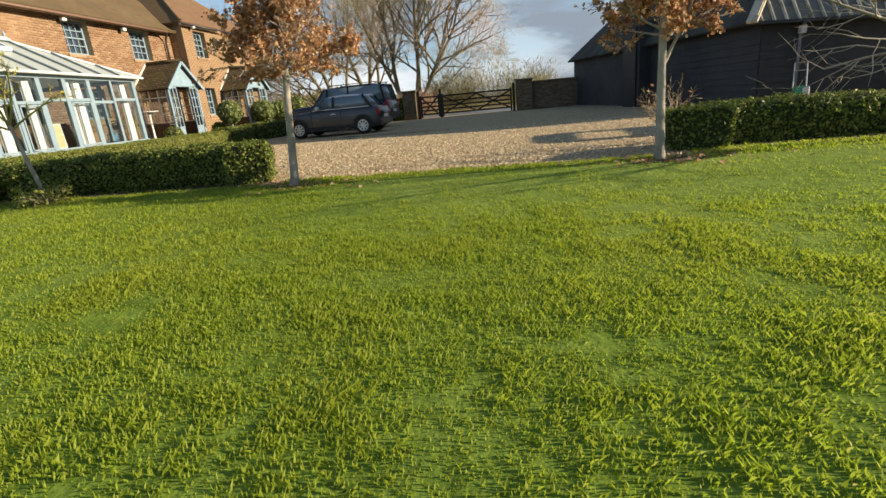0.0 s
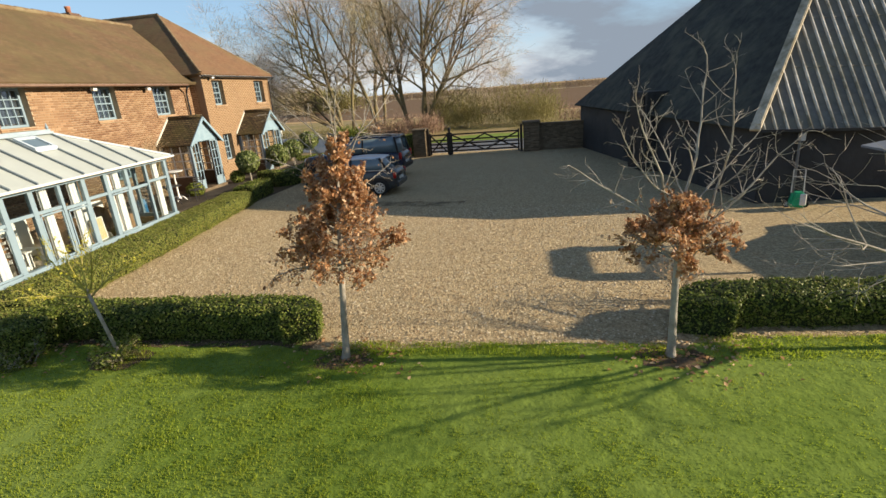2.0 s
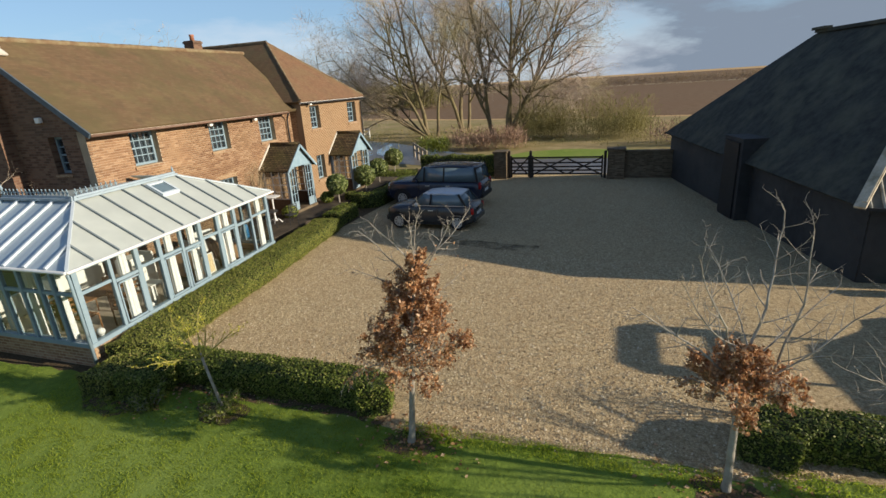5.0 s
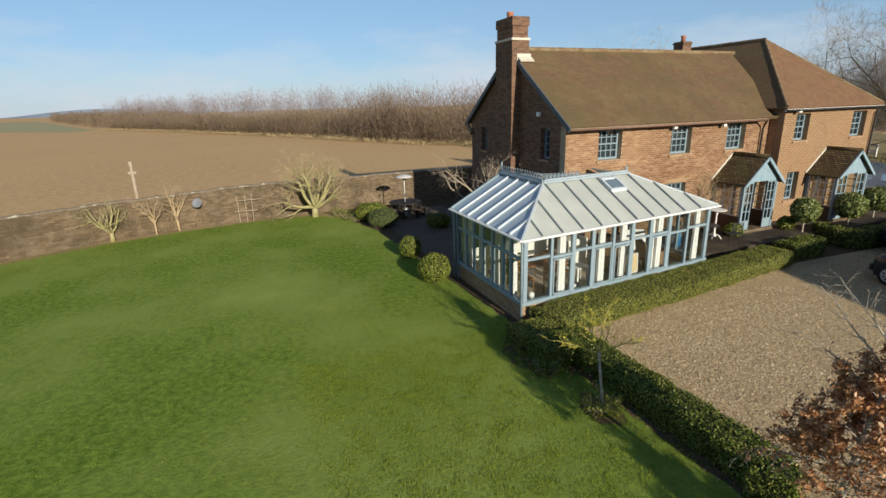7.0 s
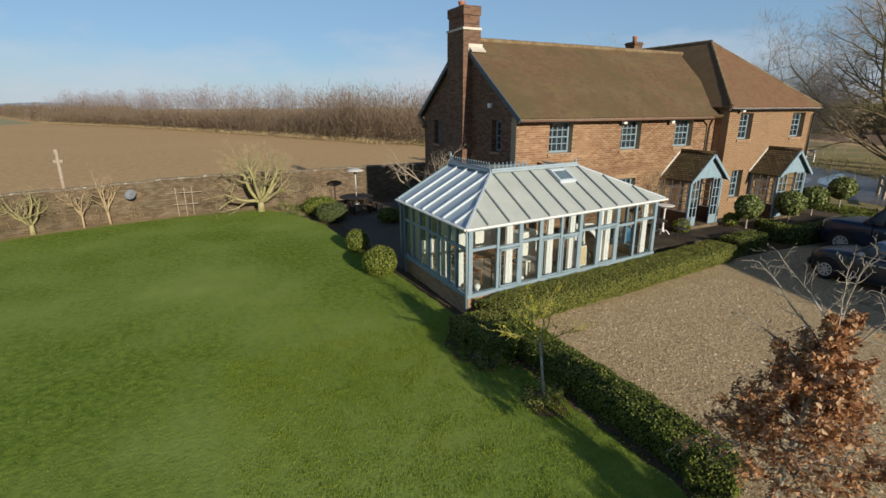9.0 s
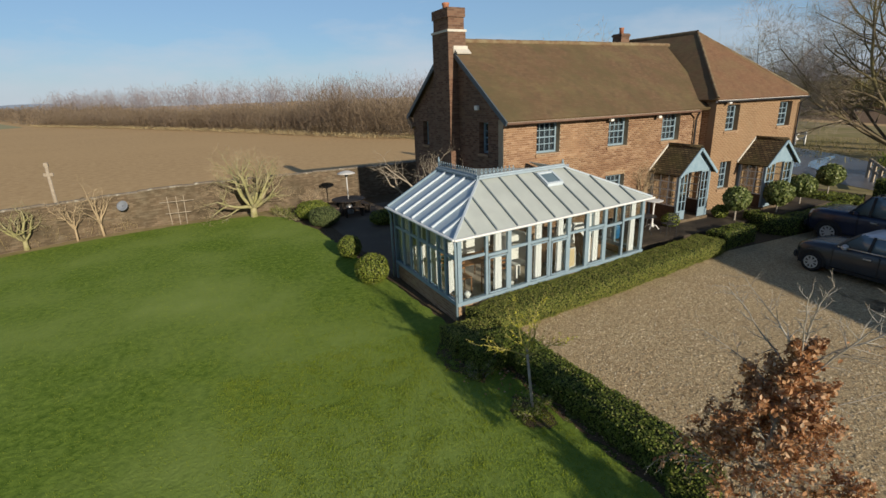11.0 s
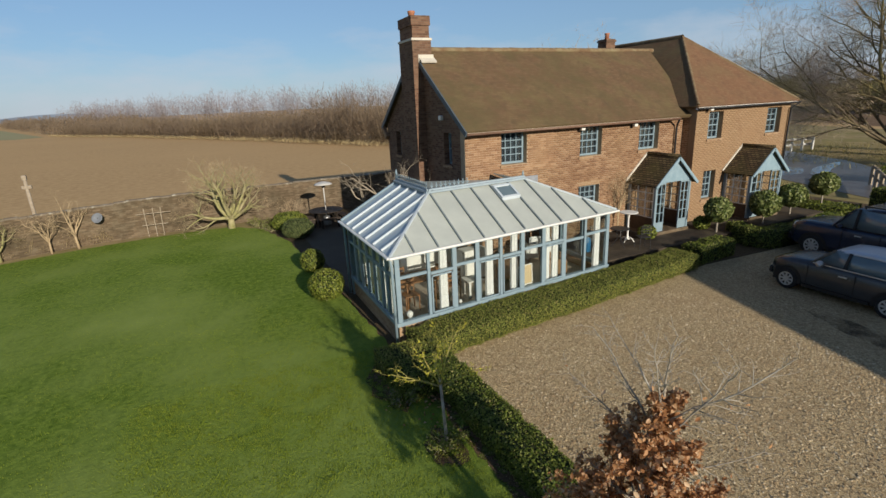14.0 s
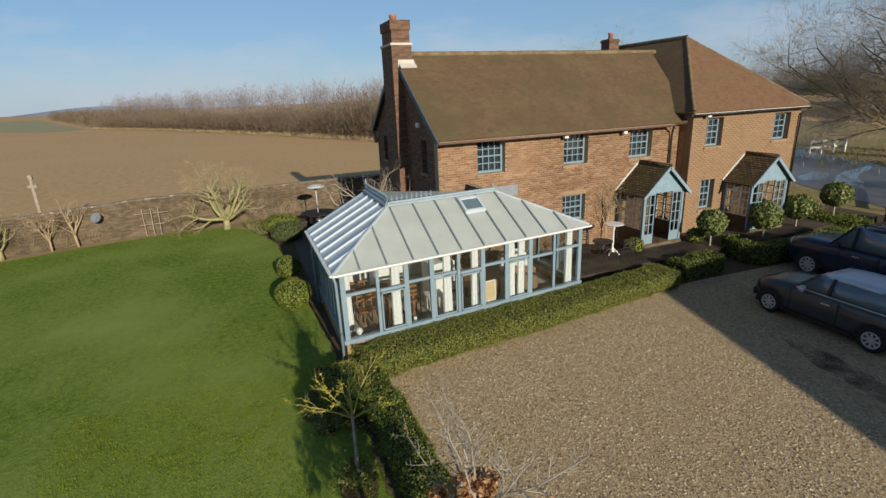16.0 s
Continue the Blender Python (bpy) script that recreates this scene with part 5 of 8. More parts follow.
def sofa(u, v, rz, mat, label):
    s = thing("armchair", con(u, v, 0.30), label, "armchair", "conservatory armchairs", rz=rz)
    bm = bmesh.new()
    box(bm, -0.38, 0.38, -0.38, 0.30, 0.12, 0.42)
    soften(bm, 0.04, 2)
    part("seat", bm, mat, s, smooth=False)
    bm = bmesh.new()
    hexa(bm, [(-0.38, 0.22, 0.3), (0.38, 0.22, 0.3), (0.38, 0.40, 0.3), (-0.38, 0.40, 0.3), (-0.36, 0.30, 0.9), (0.36, 0.30, 0.9), (0.36, 0.46, 0.9), (-0.36, 0.46, 0.9)])
    soften(bm, 0.04, 2)
    part("backrest", bm, mat, s)
    for x in (-0.45, 0.33):
        bm = bmesh.new()
        box(bm, x, x + 0.12, -0.36, 0.36, 0.1, 0.6)
        soften(bm, 0.03, 2)
        part("armrest", bm, mat, s)
    for x in (-0.34, 0.34):
        for y in (-0.3, 0.3):
            bm = bmesh.new()
            box(bm, x - 0.025, x + 0.025, y - 0.025, y + 0.025, 0, 0.13)
            part("leg", bm, WOOD, s)


WICKER = material("wicker", (0.22, 0.13, 0.07), (0.36, 0.23, 0.13), 40, 0.8, 0.4, 60)
sofa(4.5, 1.3, 200, WICKER, "brown woven armchair in the conservatory")
sofa(5.9, 1.1, 150, WICKER, "brown woven armchair beside the glass")
sofa(6.4, 2.6, 250, FABRIC, "pale cloth armchair at the far end")
bm = bmesh.new()
slab(bm, [con(3.98, 0.30, 0.62), con(4.42, 0.30, 0.62), con(4.42, 0.33, 1.16), con(3.98, 0.33, 1.16)], 0.02)
panel = tagged(part("notice_board", bm, BEIGE), "beige panel in a white frame against the glass", "board")
bm = bmesh.new()
for a, b in (((3.97, 0.30, 0.62), (3.97, 0.33, 1.17)), ((4.43, 0.30, 0.62), (4.43, 0.33, 1.17)), ((3.97, 0.30, 0.61), (4.43, 0.30, 0.61)), ((3.97, 0.33, 1.17), (4.43, 0.33, 1.17))):
    beam(bm, con(*a), con(*b), 0.025, 0.025)
part("frame", bm, WHITE, panel)
bm = bmesh.new()
beam(bm, con(4.2, 0.31, 0.30), con(4.2, 0.31, 0.62), 0.05, 0.03)
part("stand", bm, WHITE, panel)
for u, r, z in ((0.52, 0.085, 0.60), (2.0, 0.05, 0.60)):
    bm = bmesh.new()
    bmesh.ops.create_uvsphere(bm, u_segments=16, v_segments=10, radius=r)
    bmesh.ops.translate(bm, verts=bm.verts, vec=con(u, 0.30, z + r))
    turned(bm, con(u, 0.30, z), [(r * 0.6, 0), (r * 0.5, 0.02)], 12)
    tagged(part("globe_lamp", bm, WHITE, smooth=True), "small white globe lamp on the window sill", "lamp")

# ---- barn ----
barn = thing("barn", (0, 0, 0), "black weatherboarded barn with hipped corrugated roof", "barn")
P0, P1, P2, P3 = Vector((6.62, 14.41, 2.02)), Vector((3.66, 29.35, 2.28)), Vector((18.1, 14.95, 1.52)), Vector((15.1, 31.5, 2.28))
RA, RB = Vector((9.73, 18.53, 6.45)), Vector((8.52, 25.2, 6.45))
bm = bmesh.new()
slab(bm, [P1, P0, RA, RB], 0.08)
part("roof_slope", bm, DARKSHEET, barn, "black corrugated slope")
bm = bmesh.new()
slab(bm, [P0, P2, RA], 0.08)
end = part("roof_slope", bm, SHEET, barn, "grey corrugated hip end")
bm = bmesh.new()
slab(bm, [P2, P3, RB, RA], 0.08)
part("roof_slope", bm, DARKSHEET, barn)
bm = bmesh.new()
slab(bm, [P3, P1, RB], 0.08)
part("roof_slope", bm, DARKSHEET, barn)
# rolls of the sheets on the hip end, square to the eaves
along = (P2 - P0).normalized()
nrm = (P2 - P0).cross(RA - P0).normalized()
upslope = nrm.cross(along).normalized()
if upslope.z < 0:
    upslope = -upslope
eave_len = (P2 - P0).length
sa, ta = (RA - P0).dot(along), (RA - P0).dot(upslope)
rib_rng = random.Random(3)
k = 0
s = 0.2
while s < eave_len - 0.2:
    t = ta * (s / sa if s < sa else (eave_len - s) / (eave_len - sa)) - 0.05
    if t > 0.3:
        bm = bmesh.new()
        a, b = P0 + along * s - upslope * 0.05, P0 + along * (s + rib_rng.uniform(-0.01, 0.01)) + upslope * t
        tube(bm, [a + nrm * 0.02, b + nrm * 0.02], 0.036, 8)
        part("roof_roll", bm, RIB, end, smooth=True)
    s += 0.285
# laps between the rows of sheets
for row in (0.33, 0.62):
    t = ta * row
    s0, s1 = sa * row, eave_len - (eave_len - sa) * row
    bm = bmesh.new()
    beam(bm, P0 + along * s0 + upslope * t + nrm * 0.008, P0 + along * s1 + upslope * t + nrm * 0.008, 0.05, 0.014, nrm)
    part("sheet_lap", bm, SHEET, end)
bm = bmesh.new()
beam(bm, P0 + Vector((0, 0, 0.06)) - (RA - P0).normalized() * 0.1, RA + Vector((0, 0, 0.08)), 0.24, 0.07)
part("hip_board", bm, LICHEN, barn, "pale lichened hip board")
bm = bmesh.new()
beam(bm, P0 + Vector((0.05, -0.02, 0.12)), RA + Vector((0.05, -0.02, 0.13)), 0.09, 0.07)
part("hip_roll", bm, LICHEN, barn)
bm = bmesh.new()
beam(bm, RA + Vector((0, 0, 0.05)), RB + Vector((0, 0, 0.05)), 0.25, 0.12)
part("ridge_cap", bm, DARKSHEET, barn)
bm = bmesh.new()
beam(bm, RB + Vector((0.02, -0.9, 0.14)), RB + Vector((-0.06, 0.1, 0.14)), 0.3, 0.1)
part("ridge_vent", bm, DARKSHEET, barn)


def boarded(p, q, h0, h1, holes=(), board=0.19):
    """Weatherboards lapped up a wall from p to q, each tilted out at its foot."""
    p, q = Vector((p.x, p.y, 0)), Vector((q.x, q.y, 0))
    d = (q - p).normalized()
    o = Vector((d.y, -d.x, 0))
    ln = (q - p).length
    w = new("boarded_wall")
    w.parent = barn
    bm = bmesh.new()
    hexa(bm, [p, q, q - o * 0.12, p - o * 0.12, p + Vector((0, 0, h0)), q + Vector((0, 0, h1)), q - o * 0.12 + Vector((0, 0, h1)), p - o * 0.12 + Vector((0, 0, h0))])
    part("frame", bm, TARRED, w)
    z = 0.0
    while z < max(h0, h1) - 0.05:
        bm = bmesh.new()
        f = Vector((0, 0, z))
        g = Vector((0, 0, min(z + board + 0.02, max(h0, h1))))
        hexa(bm, [p + f + o * 0.004, q + f + o * 0.004, q + f + o * 0.035, p + f + o * 0.035, p + g + o * 0.004, q + g + o * 0.004, q + g + o * 0.012, p + g + o * 0.012])
        part("board", bm, TARRED, w)
        z += board


W0, W1, W2, W3 = Vector((6.95, 14.66, 0)), Vector((4.0, 29.2, 0)), Vector((17.9, 15.28, 0)), Vector((14.9, 31.2, 0))
boarded(W0, W2, 2.0, 1.50)
boarded(W1, W0, 2.24, 2.0)
boarded(W2, W3, 1.50, 2.24, board=0.4)
boarded(W3, W1, 2.24, 2.24, board=0.4)
# tall cart doorway in the long side, under a raised piece of roof
mid = P0.lerp(P1, 0.45)
dd = (P1 - P0).normalized()
inn = Vector((-dd.y, dd.x, 0)) * -1
bm = bmesh.new()
a, b = P0.lerp(P1, 0.40), P0.lerp(P1, 0.50)
for c in (a, b):
    c.z = 0
o = Vector((-0.98, -0.19, 0)) * 0.1
ins = Vector((0.98, 0.19, 0)) * 0.9
hexa(bm, [a + o, b + o, b + ins, a + ins] + [v + Vector((0, 0, 2.95)) for v in (a + o, b + o, b + ins, a + ins)])
doorway = part("cart_porch", bm, TARRED, barn, "black boarded cart porch")
# Black plate added for the dark inside the open doorway.
bm = bmesh.new()
hexa(bm, [v for v in (a + o * 1.6 + dd * 0.2, b + o * 1.6 - dd * 0.2, b + o * 1.05 - dd * 0.2, a + o * 1.05 + dd * 0.2)] + [v + Vector((0, 0, 2.8)) for v in (a + o * 1.6 + dd * 0.2, b + o * 1.6 - dd * 0.2, b + o * 1.05 - dd * 0.2, a + o * 1.05 + dd * 0.2)])
part("doorway_shade", bm, TRIM, doorway)
bm = bmesh.new()
beam(bm, P0 + along * 0.1 + Vector((-0.02, -0.06, -0.03)), P2 + Vector((-0.02, -0.06, -0.03)), 0.1, 0.07)
part("gutter", bm, GUTTER, barn)
bm = bmesh.new()
tube(bm, [P0 + along * 1.2 + Vector((0, 0.0, -0.05)), P0 + along * 1.2 + Vector((0, 0.16, -0.3)), Vector((P0.x, P0.y, 0)) + along * 1.2 + Vector((0, 0.16, 0))], 0.035, 8)
part("downpipe", bm, DISH, barn, "grey downpipe", True)
bm = bmesh.new()
box(bm, P0.x + along.x * 1.2 - 0.06, P0.x + along.x * 1.2 + 0.06, P0.y + along.y * 1.2 + 0.02, P0.y + along.y * 1.2 + 0.16, 1.66, 1.84)
part("hopper_head", bm, GREYPLASTIC, barn)

# ---- gate, piers and yard walls ----
GYY = 28.75


def gate_leaf(x0, x1, label):
    g = thing("gate", (0, 0, 0), label, "gate", "yard gates")
    for z in (0.22, 0.42, 0.62, 0.84, 1.14):
        bm = bmesh.new()
        box(bm, x0 + 0.06, x1 - 0.06, GYY - 0.02, GYY + 0.02, z - 0.04, z + 0.04)
        part("bar", bm, OAK, g)
    for x in (x0 + 0.05, x1 - 0.05):
        bm = bmesh.new()
        box(bm, x - 0.045, x + 0.045, GYY - 0.035, GYY + 0.035, 0.03, 1.24)
        part("stile", bm, OAK, g)
    k = 2 if x1 - x0 > 2 else 1
    for i in range(k):
        a, b = x0 + 0.1 + (x1 - x0 - 0.2) * i / k, x0 + 0.1 + (x1 - x0 - 0.2) * (i + 1) / k
        for s, e in ((0.2, 1.1), (1.1, 0.2)):
            bm = bmesh.new()
            beam(bm, (a, GYY - 0.04, s), (b, GYY - 0.04, e), 0.03, 0.075)
            part("brace", bm, OAK, g)


gate_leaf(-4.48, -3.38, "narrow dark wooden five-bar gate, shut")
gate_leaf(-3.26, 0.62, "wide dark wooden five-bar gate with crossed braces")
for x, h in ((-4.56, 1.5), (-3.32, 1.48), (0.72, 1.42)):
    p = thing("gate_post", (x, GYY, 0), "dark square wooden gate post", "post", "gate posts")
    bm = bmesh.new()
    box(bm, -0.07, 0.07, -0.07, 0.07, -0.05, h)
    part("shaft", bm, OAK, p)
    bm = bmesh.new()
    hexa(bm, [(-0.085, -0.085, h), (0.085, -0.085, h), (0.085, 0.085, h), (-0.085, 0.085, h), (-0.02, -0.02, h + 0.07), (0.02, -0.02, h + 0.07), (0.02, 0.02, h + 0.07), (-0.02, 0.02, h + 0.07)])
    part("cap", bm, OAK, p)
for x0, x1, h in ((-5.38, -4.66, 1.45), (0.84, 1.7, 1.5)):
    p = thing("gate_pier", (0, 0, 0), "old brick gate pier with a flat cap", "pier", "gate piers")
    bm = bmesh.new()
    box(bm, x0, x1, GYY - 0.4, GYY + 0.4, 0, h)
    part("shaft", bm, OLDBRICK, p)
    bm = bmesh.new()
    box(bm, x0 - 0.06, x1 + 0.06, GYY - 0.46, GYY + 0.46, h, h + 0.12)
    soften(bm, 0.02)
    part("cap", bm, OLDBRICK, p)
yard = thing("yard_wall", (0, 0, 0), "dark brick yard wall between gate and barn", "wall")
bm = bmesh.new()
box(bm, 1.71, 4.4, GYY - 0.05, GYY + 0.25, 0, 1.38)
part("body", bm, OLDBRICK, yard)
bm = bmesh.new()
box(bm, 1.71, 4.4, GYY - 0.1, GYY + 0.3, 1.38, 1.46)
part("coping", bm, OLDBRICK, yard)

# ---- garden wall, following the curve of the lawn ----
WALL = [(-13.5, -20.5), (-19.0, -14.5), (-23.6, -8.4), (-25.0, -5.5), (-26.0, -2.7), (-26.6, 0.7), (-26.7, 4.0), (-26.8, 8.0), (-26.9, 12.0), (-27.0, 19.0), (-27.1, 27.0)]
gw = thing("garden_wall", (0, 0, 0), "weathered brown brick garden wall beside the lawn", "wall")
for (x0, y0), (x1, y1) in zip(WALL, WALL[1:]):
    d = Vector((x1 - x0, y1 - y0, 0)).normalized()
    o = Vector((-d.y, d.x, 0))
    a, b = Vector((x0, y0, -0.05)), Vector((x1, y1, -0.05)) + d * 0.02
    ha, hb = (1.70 if y < -1 else 1.80 for y in (y0, y1))
    up_a, up_b = Vector((0, 0, ha)), Vector((0, 0, hb))
    bm = bmesh.new()
    hexa(bm, [a, b, b + o * 0.3, a + o * 0.3, a + up_a, b + up_b, b + o * 0.3 + up_b, a + o * 0.3 + up_a])
    part("panel", bm, OLDBRICK, gw)
    k = max(1, int((b - a).length / 0.45))
    for i in range(k):
        s, e = a.lerp(b, i / k), a.lerp(b, (i + 0.97) / k)
        j = Vector((0, 0, ha + (hb - ha) * (i + 0.5) / k + rough_edge.uniform(-0.035, 0.012)))
        bm = bmesh.new()
        hexa(bm, [s - o * 0.04 + j, e - o * 0.04 + j, e + o * 0.34 + j, s + o * 0.34 + j] + [v + Vector((0, 0, 0.07)) + j for v in (s + o * 0.03, e + o * 0.03, e + o * 0.27, s + o * 0.27)])
        part("coping_stone", bm, COPING, gw)


# ---- cars ----
def loft(bm, stations):
    """A closed skin through rings of equal count, capped at both ends."""
    rings = [[bm.verts.new(p) for p in ring] for ring in stations]
    k = len(rings[0])
    for a, b in zip(rings, rings[1:]):
        for i in range(k):
            bm.faces.new((a[i], a[(i + 1) % k], b[(i + 1) % k], b[i]))
    bm.faces.new(rings[0][::-1])
    bm.faces.new(rings[-1])


def body_ring(x, half, low, waist, tuck=0.05, crown=0.03):
    """A cross section of the lower body at x."""
    h = waist - low
    side = [(half - 0.07, low), (half - 0.012, low + 0.10), (half, low + 0.25 * h), (half, low + 0.62 * h), (half - 0.02, low + 0.86 * h), (half - tuck - 0.02, waist)]
    right = [(x, -y, z) for y, z in side]
    left = [(x, y, z) for y, z in side[::-1]]
    return right + [(x, -half * 0.5, waist + crown), (x, half * 0.5, waist + crown)] + left + [(x, half * 0.4, low - 0.01), (x, -half * 0.4, low - 0.01)]


def wheel(parent, x, y, r, width, spokes, outward):
    w = new("wheel")
    w.parent = parent
    w.matrix_basis = pose(x, y, r, 90 if outward < 0 else -90, 0, 0)
    bm = bmesh.new()
    prof = [(r * 0.62, -width / 2), (r * 0.94, -width / 2), (r, -width / 2 + 0.03), (r, width / 2 - 0.03), (r * 0.94, width / 2), (r * 0.62, width / 2)]
    rings = [[bm.verts.new((q * math.cos(t), q * math.sin(t), z)) for t in (2 * math.pi * k / 28 for k in range(28))] for q, z in prof]
    for a, b in zip(rings, rings[1:] + rings[:1]):
        for k in range(28):
            bm.faces.new((a[k], a[(k + 1) % 28], b[(k + 1) % 28], b[k]))
    part("tyre", bm, RUBBER, w, "black tyre", True)
    rim = new("rim")
    rim.parent = w
    tagged(rim, "silver spoked alloy rim")
    bm = bmesh.new()
    for q0, q1, z0, z1 in ((r * 0.56, r * 0.66, width / 2 - 0.03, width / 2 + 0.004), (0.0, r * 0.15, width / 2 - 0.03, width / 2 - 0.004)):
        n = 28
        ra = [[bm.verts.new((max(q, 0.001) * math.cos(2 * math.pi * k / n), max(q, 0.001) * math.sin(2 * math.pi * k / n), z)) for k in range(n)] for q, z in ((q0, z0), (q1, z0), (q1, z1), (q0, z1))]
        for a, b in zip(ra, ra[1:] + ra[:1]):
            for k in range(n):
                bm.faces.new((a[k], a[(k + 1) % n], b[(k + 1) % n], b[k]))
    for k in range(spokes):
        t = 2 * math.pi * k / spokes
        c, s = math.cos(t), math.sin(t)
        beam(bm, (r * 0.10 * c, r * 0.10 * s, width / 2 - 0.018), (r * 0.60 * c, r * 0.60 * s, width / 2 - 0.012), r * 0.16, 0.03, (0, 0, 1))
    part("rim_face", bm, ALLOY, rim)
    # Dark cylinder behind the spokes, added to look like shade inside the wheel.
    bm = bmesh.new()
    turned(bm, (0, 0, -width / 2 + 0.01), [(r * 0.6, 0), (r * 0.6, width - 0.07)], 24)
    part("wheel_shade", bm, TRIM, rim)
    return w


def car(name, at, rz, label, L, W, axle_f, axle_r, r, waist, roof_z, low, hood_z, screen, roof, paint, roof_mat, spokes, boxy):
    """A parked car, nose towards its own -x. screen, roof: x of the windscreen's foot and head, the roof's tail and the rear glass's foot."""
    c = thing(name, at, label, "car", rz=rz)
    h = W / 2
    x0, x1 = -L / 2, L / 2
    st = [(x0, h * 0.62, low + 0.12, hood_z - 0.22), (x0 + 0.08, h * 0.80, low + 0.04, hood_z - 0.10), (x0 + 0.28, h * 0.93, low, hood_z - 0.035), (x0 + 0.6, h * 0.985, low, hood_z), (screen[0] - 0.05, h, low, waist - 0.03), (screen[0] + 0.4, h, low, waist), (0.2, h, low, waist), (roof[1] - 0.35, h, low, waist + 0.01), (x1 - 0.30, h * 0.975, low + 0.02, waist), (x1 - 0.10, h * 0.90, low + 0.06, waist - 0.05), (x1, h * 0.78, low + 0.13, waist - 0.16)]
    bm = bmesh.new()
    loft(bm, [body_ring(*s) for s in st])
    body = part("body", bm, paint, c, smooth=True)
    t = 0.17 if not boxy else 0.13
    g0, g1 = h - 0.075, h - 0.075 - t
    zt = roof_z - 0.05
    # glass house
    def ring(x, half, z):
        return [(x, -half, z), (x, half, z)]
    bm = bmesh.new()
    a = [(screen[0], -g0 + 0.05, waist - 0.02), (screen[0], g0 - 0.05, waist - 0.02), (roof[1], g0 - 0.02, waist - 0.02), (roof[1], -g0 + 0.02, waist - 0.02)]
    b = [(screen[1], -g1, zt), (screen[1], g1, zt), (roof[0], g1, zt), (roof[0], -g1, zt)]
    hexa(bm, a + b)
    soften(bm, 0.03, 2)
    part("glasshouse", bm, CARGLASS, c, "car glass with mirrored sky in its colour", True)
    # roof skin
    bm = bmesh.new()
    rr = []
    n = 7
    for i in range(n):
        f = i / (n - 1)
        x = screen[1] - 0.04 + (roof[0] - screen[1] + 0.1) * f
        drop = 0.05 * (2 * f - 1) ** 2
        half = g1 + 0.01 - 0.03 * (2 * f - 1) ** 4
        z = roof_z - drop
        rr.append([(x, -half, z - 0.07), (x, -half * 0.93, z - 0.012), (x, -half * 0.5, z), (x, half * 0.5, z), (x, half * 0.93, z - 0.012), (x, half, z - 0.07)])
    loft(bm, rr)
    part("roof_panel", bm, roof_mat, c, smooth=True)
    # pillars
    posts = [(screen[0] + 0.02, screen[1] - 0.01, 0.055), (roof[1] - 0.02, roof[0] - 0.01, 0.09)]
    mids = ((0.1,) if not boxy else (-0.35, 0.62))
    for m in mids:
        posts.append((m, m + 0.03, 0.07))
    for lo, hi, w in posts:
        for s in (-1, 1):
            bm = bmesh.new()
            beam(bm, (lo, s * (g0 - (0.03 if lo == posts[0][0] else 0.0)), waist - 0.03), (hi, s * (g1 + 0.006), zt), w, 0.03, (0, s, 0))
            part("pillar", bm, TRIM if lo not in (posts[0][0],) else paint, c)
    for s in (-1, 1):
        bm = bmesh.new()
        beam(bm, (screen[0] + 0.1, s * (h - 0.062), waist + 0.004), (roof[1] - 0.1, s * (h - 0.062), waist + 0.012), 0.02, 0.022)
        part("waist_trim", bm, ALLOY if not boxy else TRIM, c, "bright waist strip" if not boxy else "")
        for axle in (axle_f, axle_r):
            bm = bmesh.new()
            ang = [math.pi * k / 16 for k in range(17)]
            outer = [(axle + (r + 0.09) * math.cos(q), r + (r + 0.09) * math.sin(q)) for q in ang]
            pts = [(x, s * (h + 0.004), z) for x, z in outer] + [(axle - r - 0.09, s * (h + 0.004), low + 0.02), (axle + r + 0.09, s * (h + 0.004), low + 0.02)]
            va = [bm.verts.new(p) for p in pts]
            vb = [bm.verts.new((p[0], p[1] - s * 0.05, p[2])) for p in pts]
            bm.faces.new(va)
            bm.faces.new(vb[::-1])
            for k in range(len(pts)):
                bm.faces.new((va[k], va[(k + 1) % len(pts)], vb[(k + 1) % len(pts)], vb[k]))
            part("wheel_arch", bm, TRIM, c)
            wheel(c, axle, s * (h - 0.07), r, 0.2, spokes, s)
        bm = bmesh.new()
        box(bm, axle_f + r + 0.12, axle_r - r - 0.12, s * h - 0.02, s * h + 0.02, low, low + 0.09)
        part("sill_trim", bm, TRIM, c)
        mir = new("mirror")
        mir.parent = c
        bm = bmesh.new()
        box(bm, screen[0] + 0.28, screen[0] + 0.42, s * (h + 0.10) - 0.09, s * (h + 0.10) + 0.09, waist + 0.0, waist + 0.14)
        soften(bm, 0.03, 2)
        part("shell", bm, ALLOY if not boxy else paint, mir, smooth=True)
        bm = bmesh.new()
        beam(bm, (screen[0] + 0.33, s * (h - 0.06), waist + 0.02), (screen[0] + 0.35, s * (h + 0.06), waist + 0.05), 0.05, 0.04)
        part("arm", bm, TRIM, mir)
        for hx in ((0.15,) if not boxy else (-0.15, 0.85)):
            bm = bmesh.new()
            beam(bm, (hx - 0.1, s * (h + 0.018), waist - 0.17), (hx + 0.1, s * (h + 0.018), waist - 0.17), 0.03, 0.03)
            part("door_handle", bm, ALLOY, c, "bright door handle")
        bm = bmesh.new()
        box(bm, -0.012 + (-0.62 if boxy else -0.72), (-0.62 if boxy else -0.72), s * h - 0.01, s * h + 0.0015, low + 0.12, waist - 0.05)
        part("door_gap", bm, TRIM, c)
        bm = bmesh.new()
        box(bm, 0.42, 0.432, s * h - 0.01, s * h + 0.0015, low + 0.12, waist - 0.05)
        part("door_gap", bm, TRIM, c)
        bm = bmesh.new()
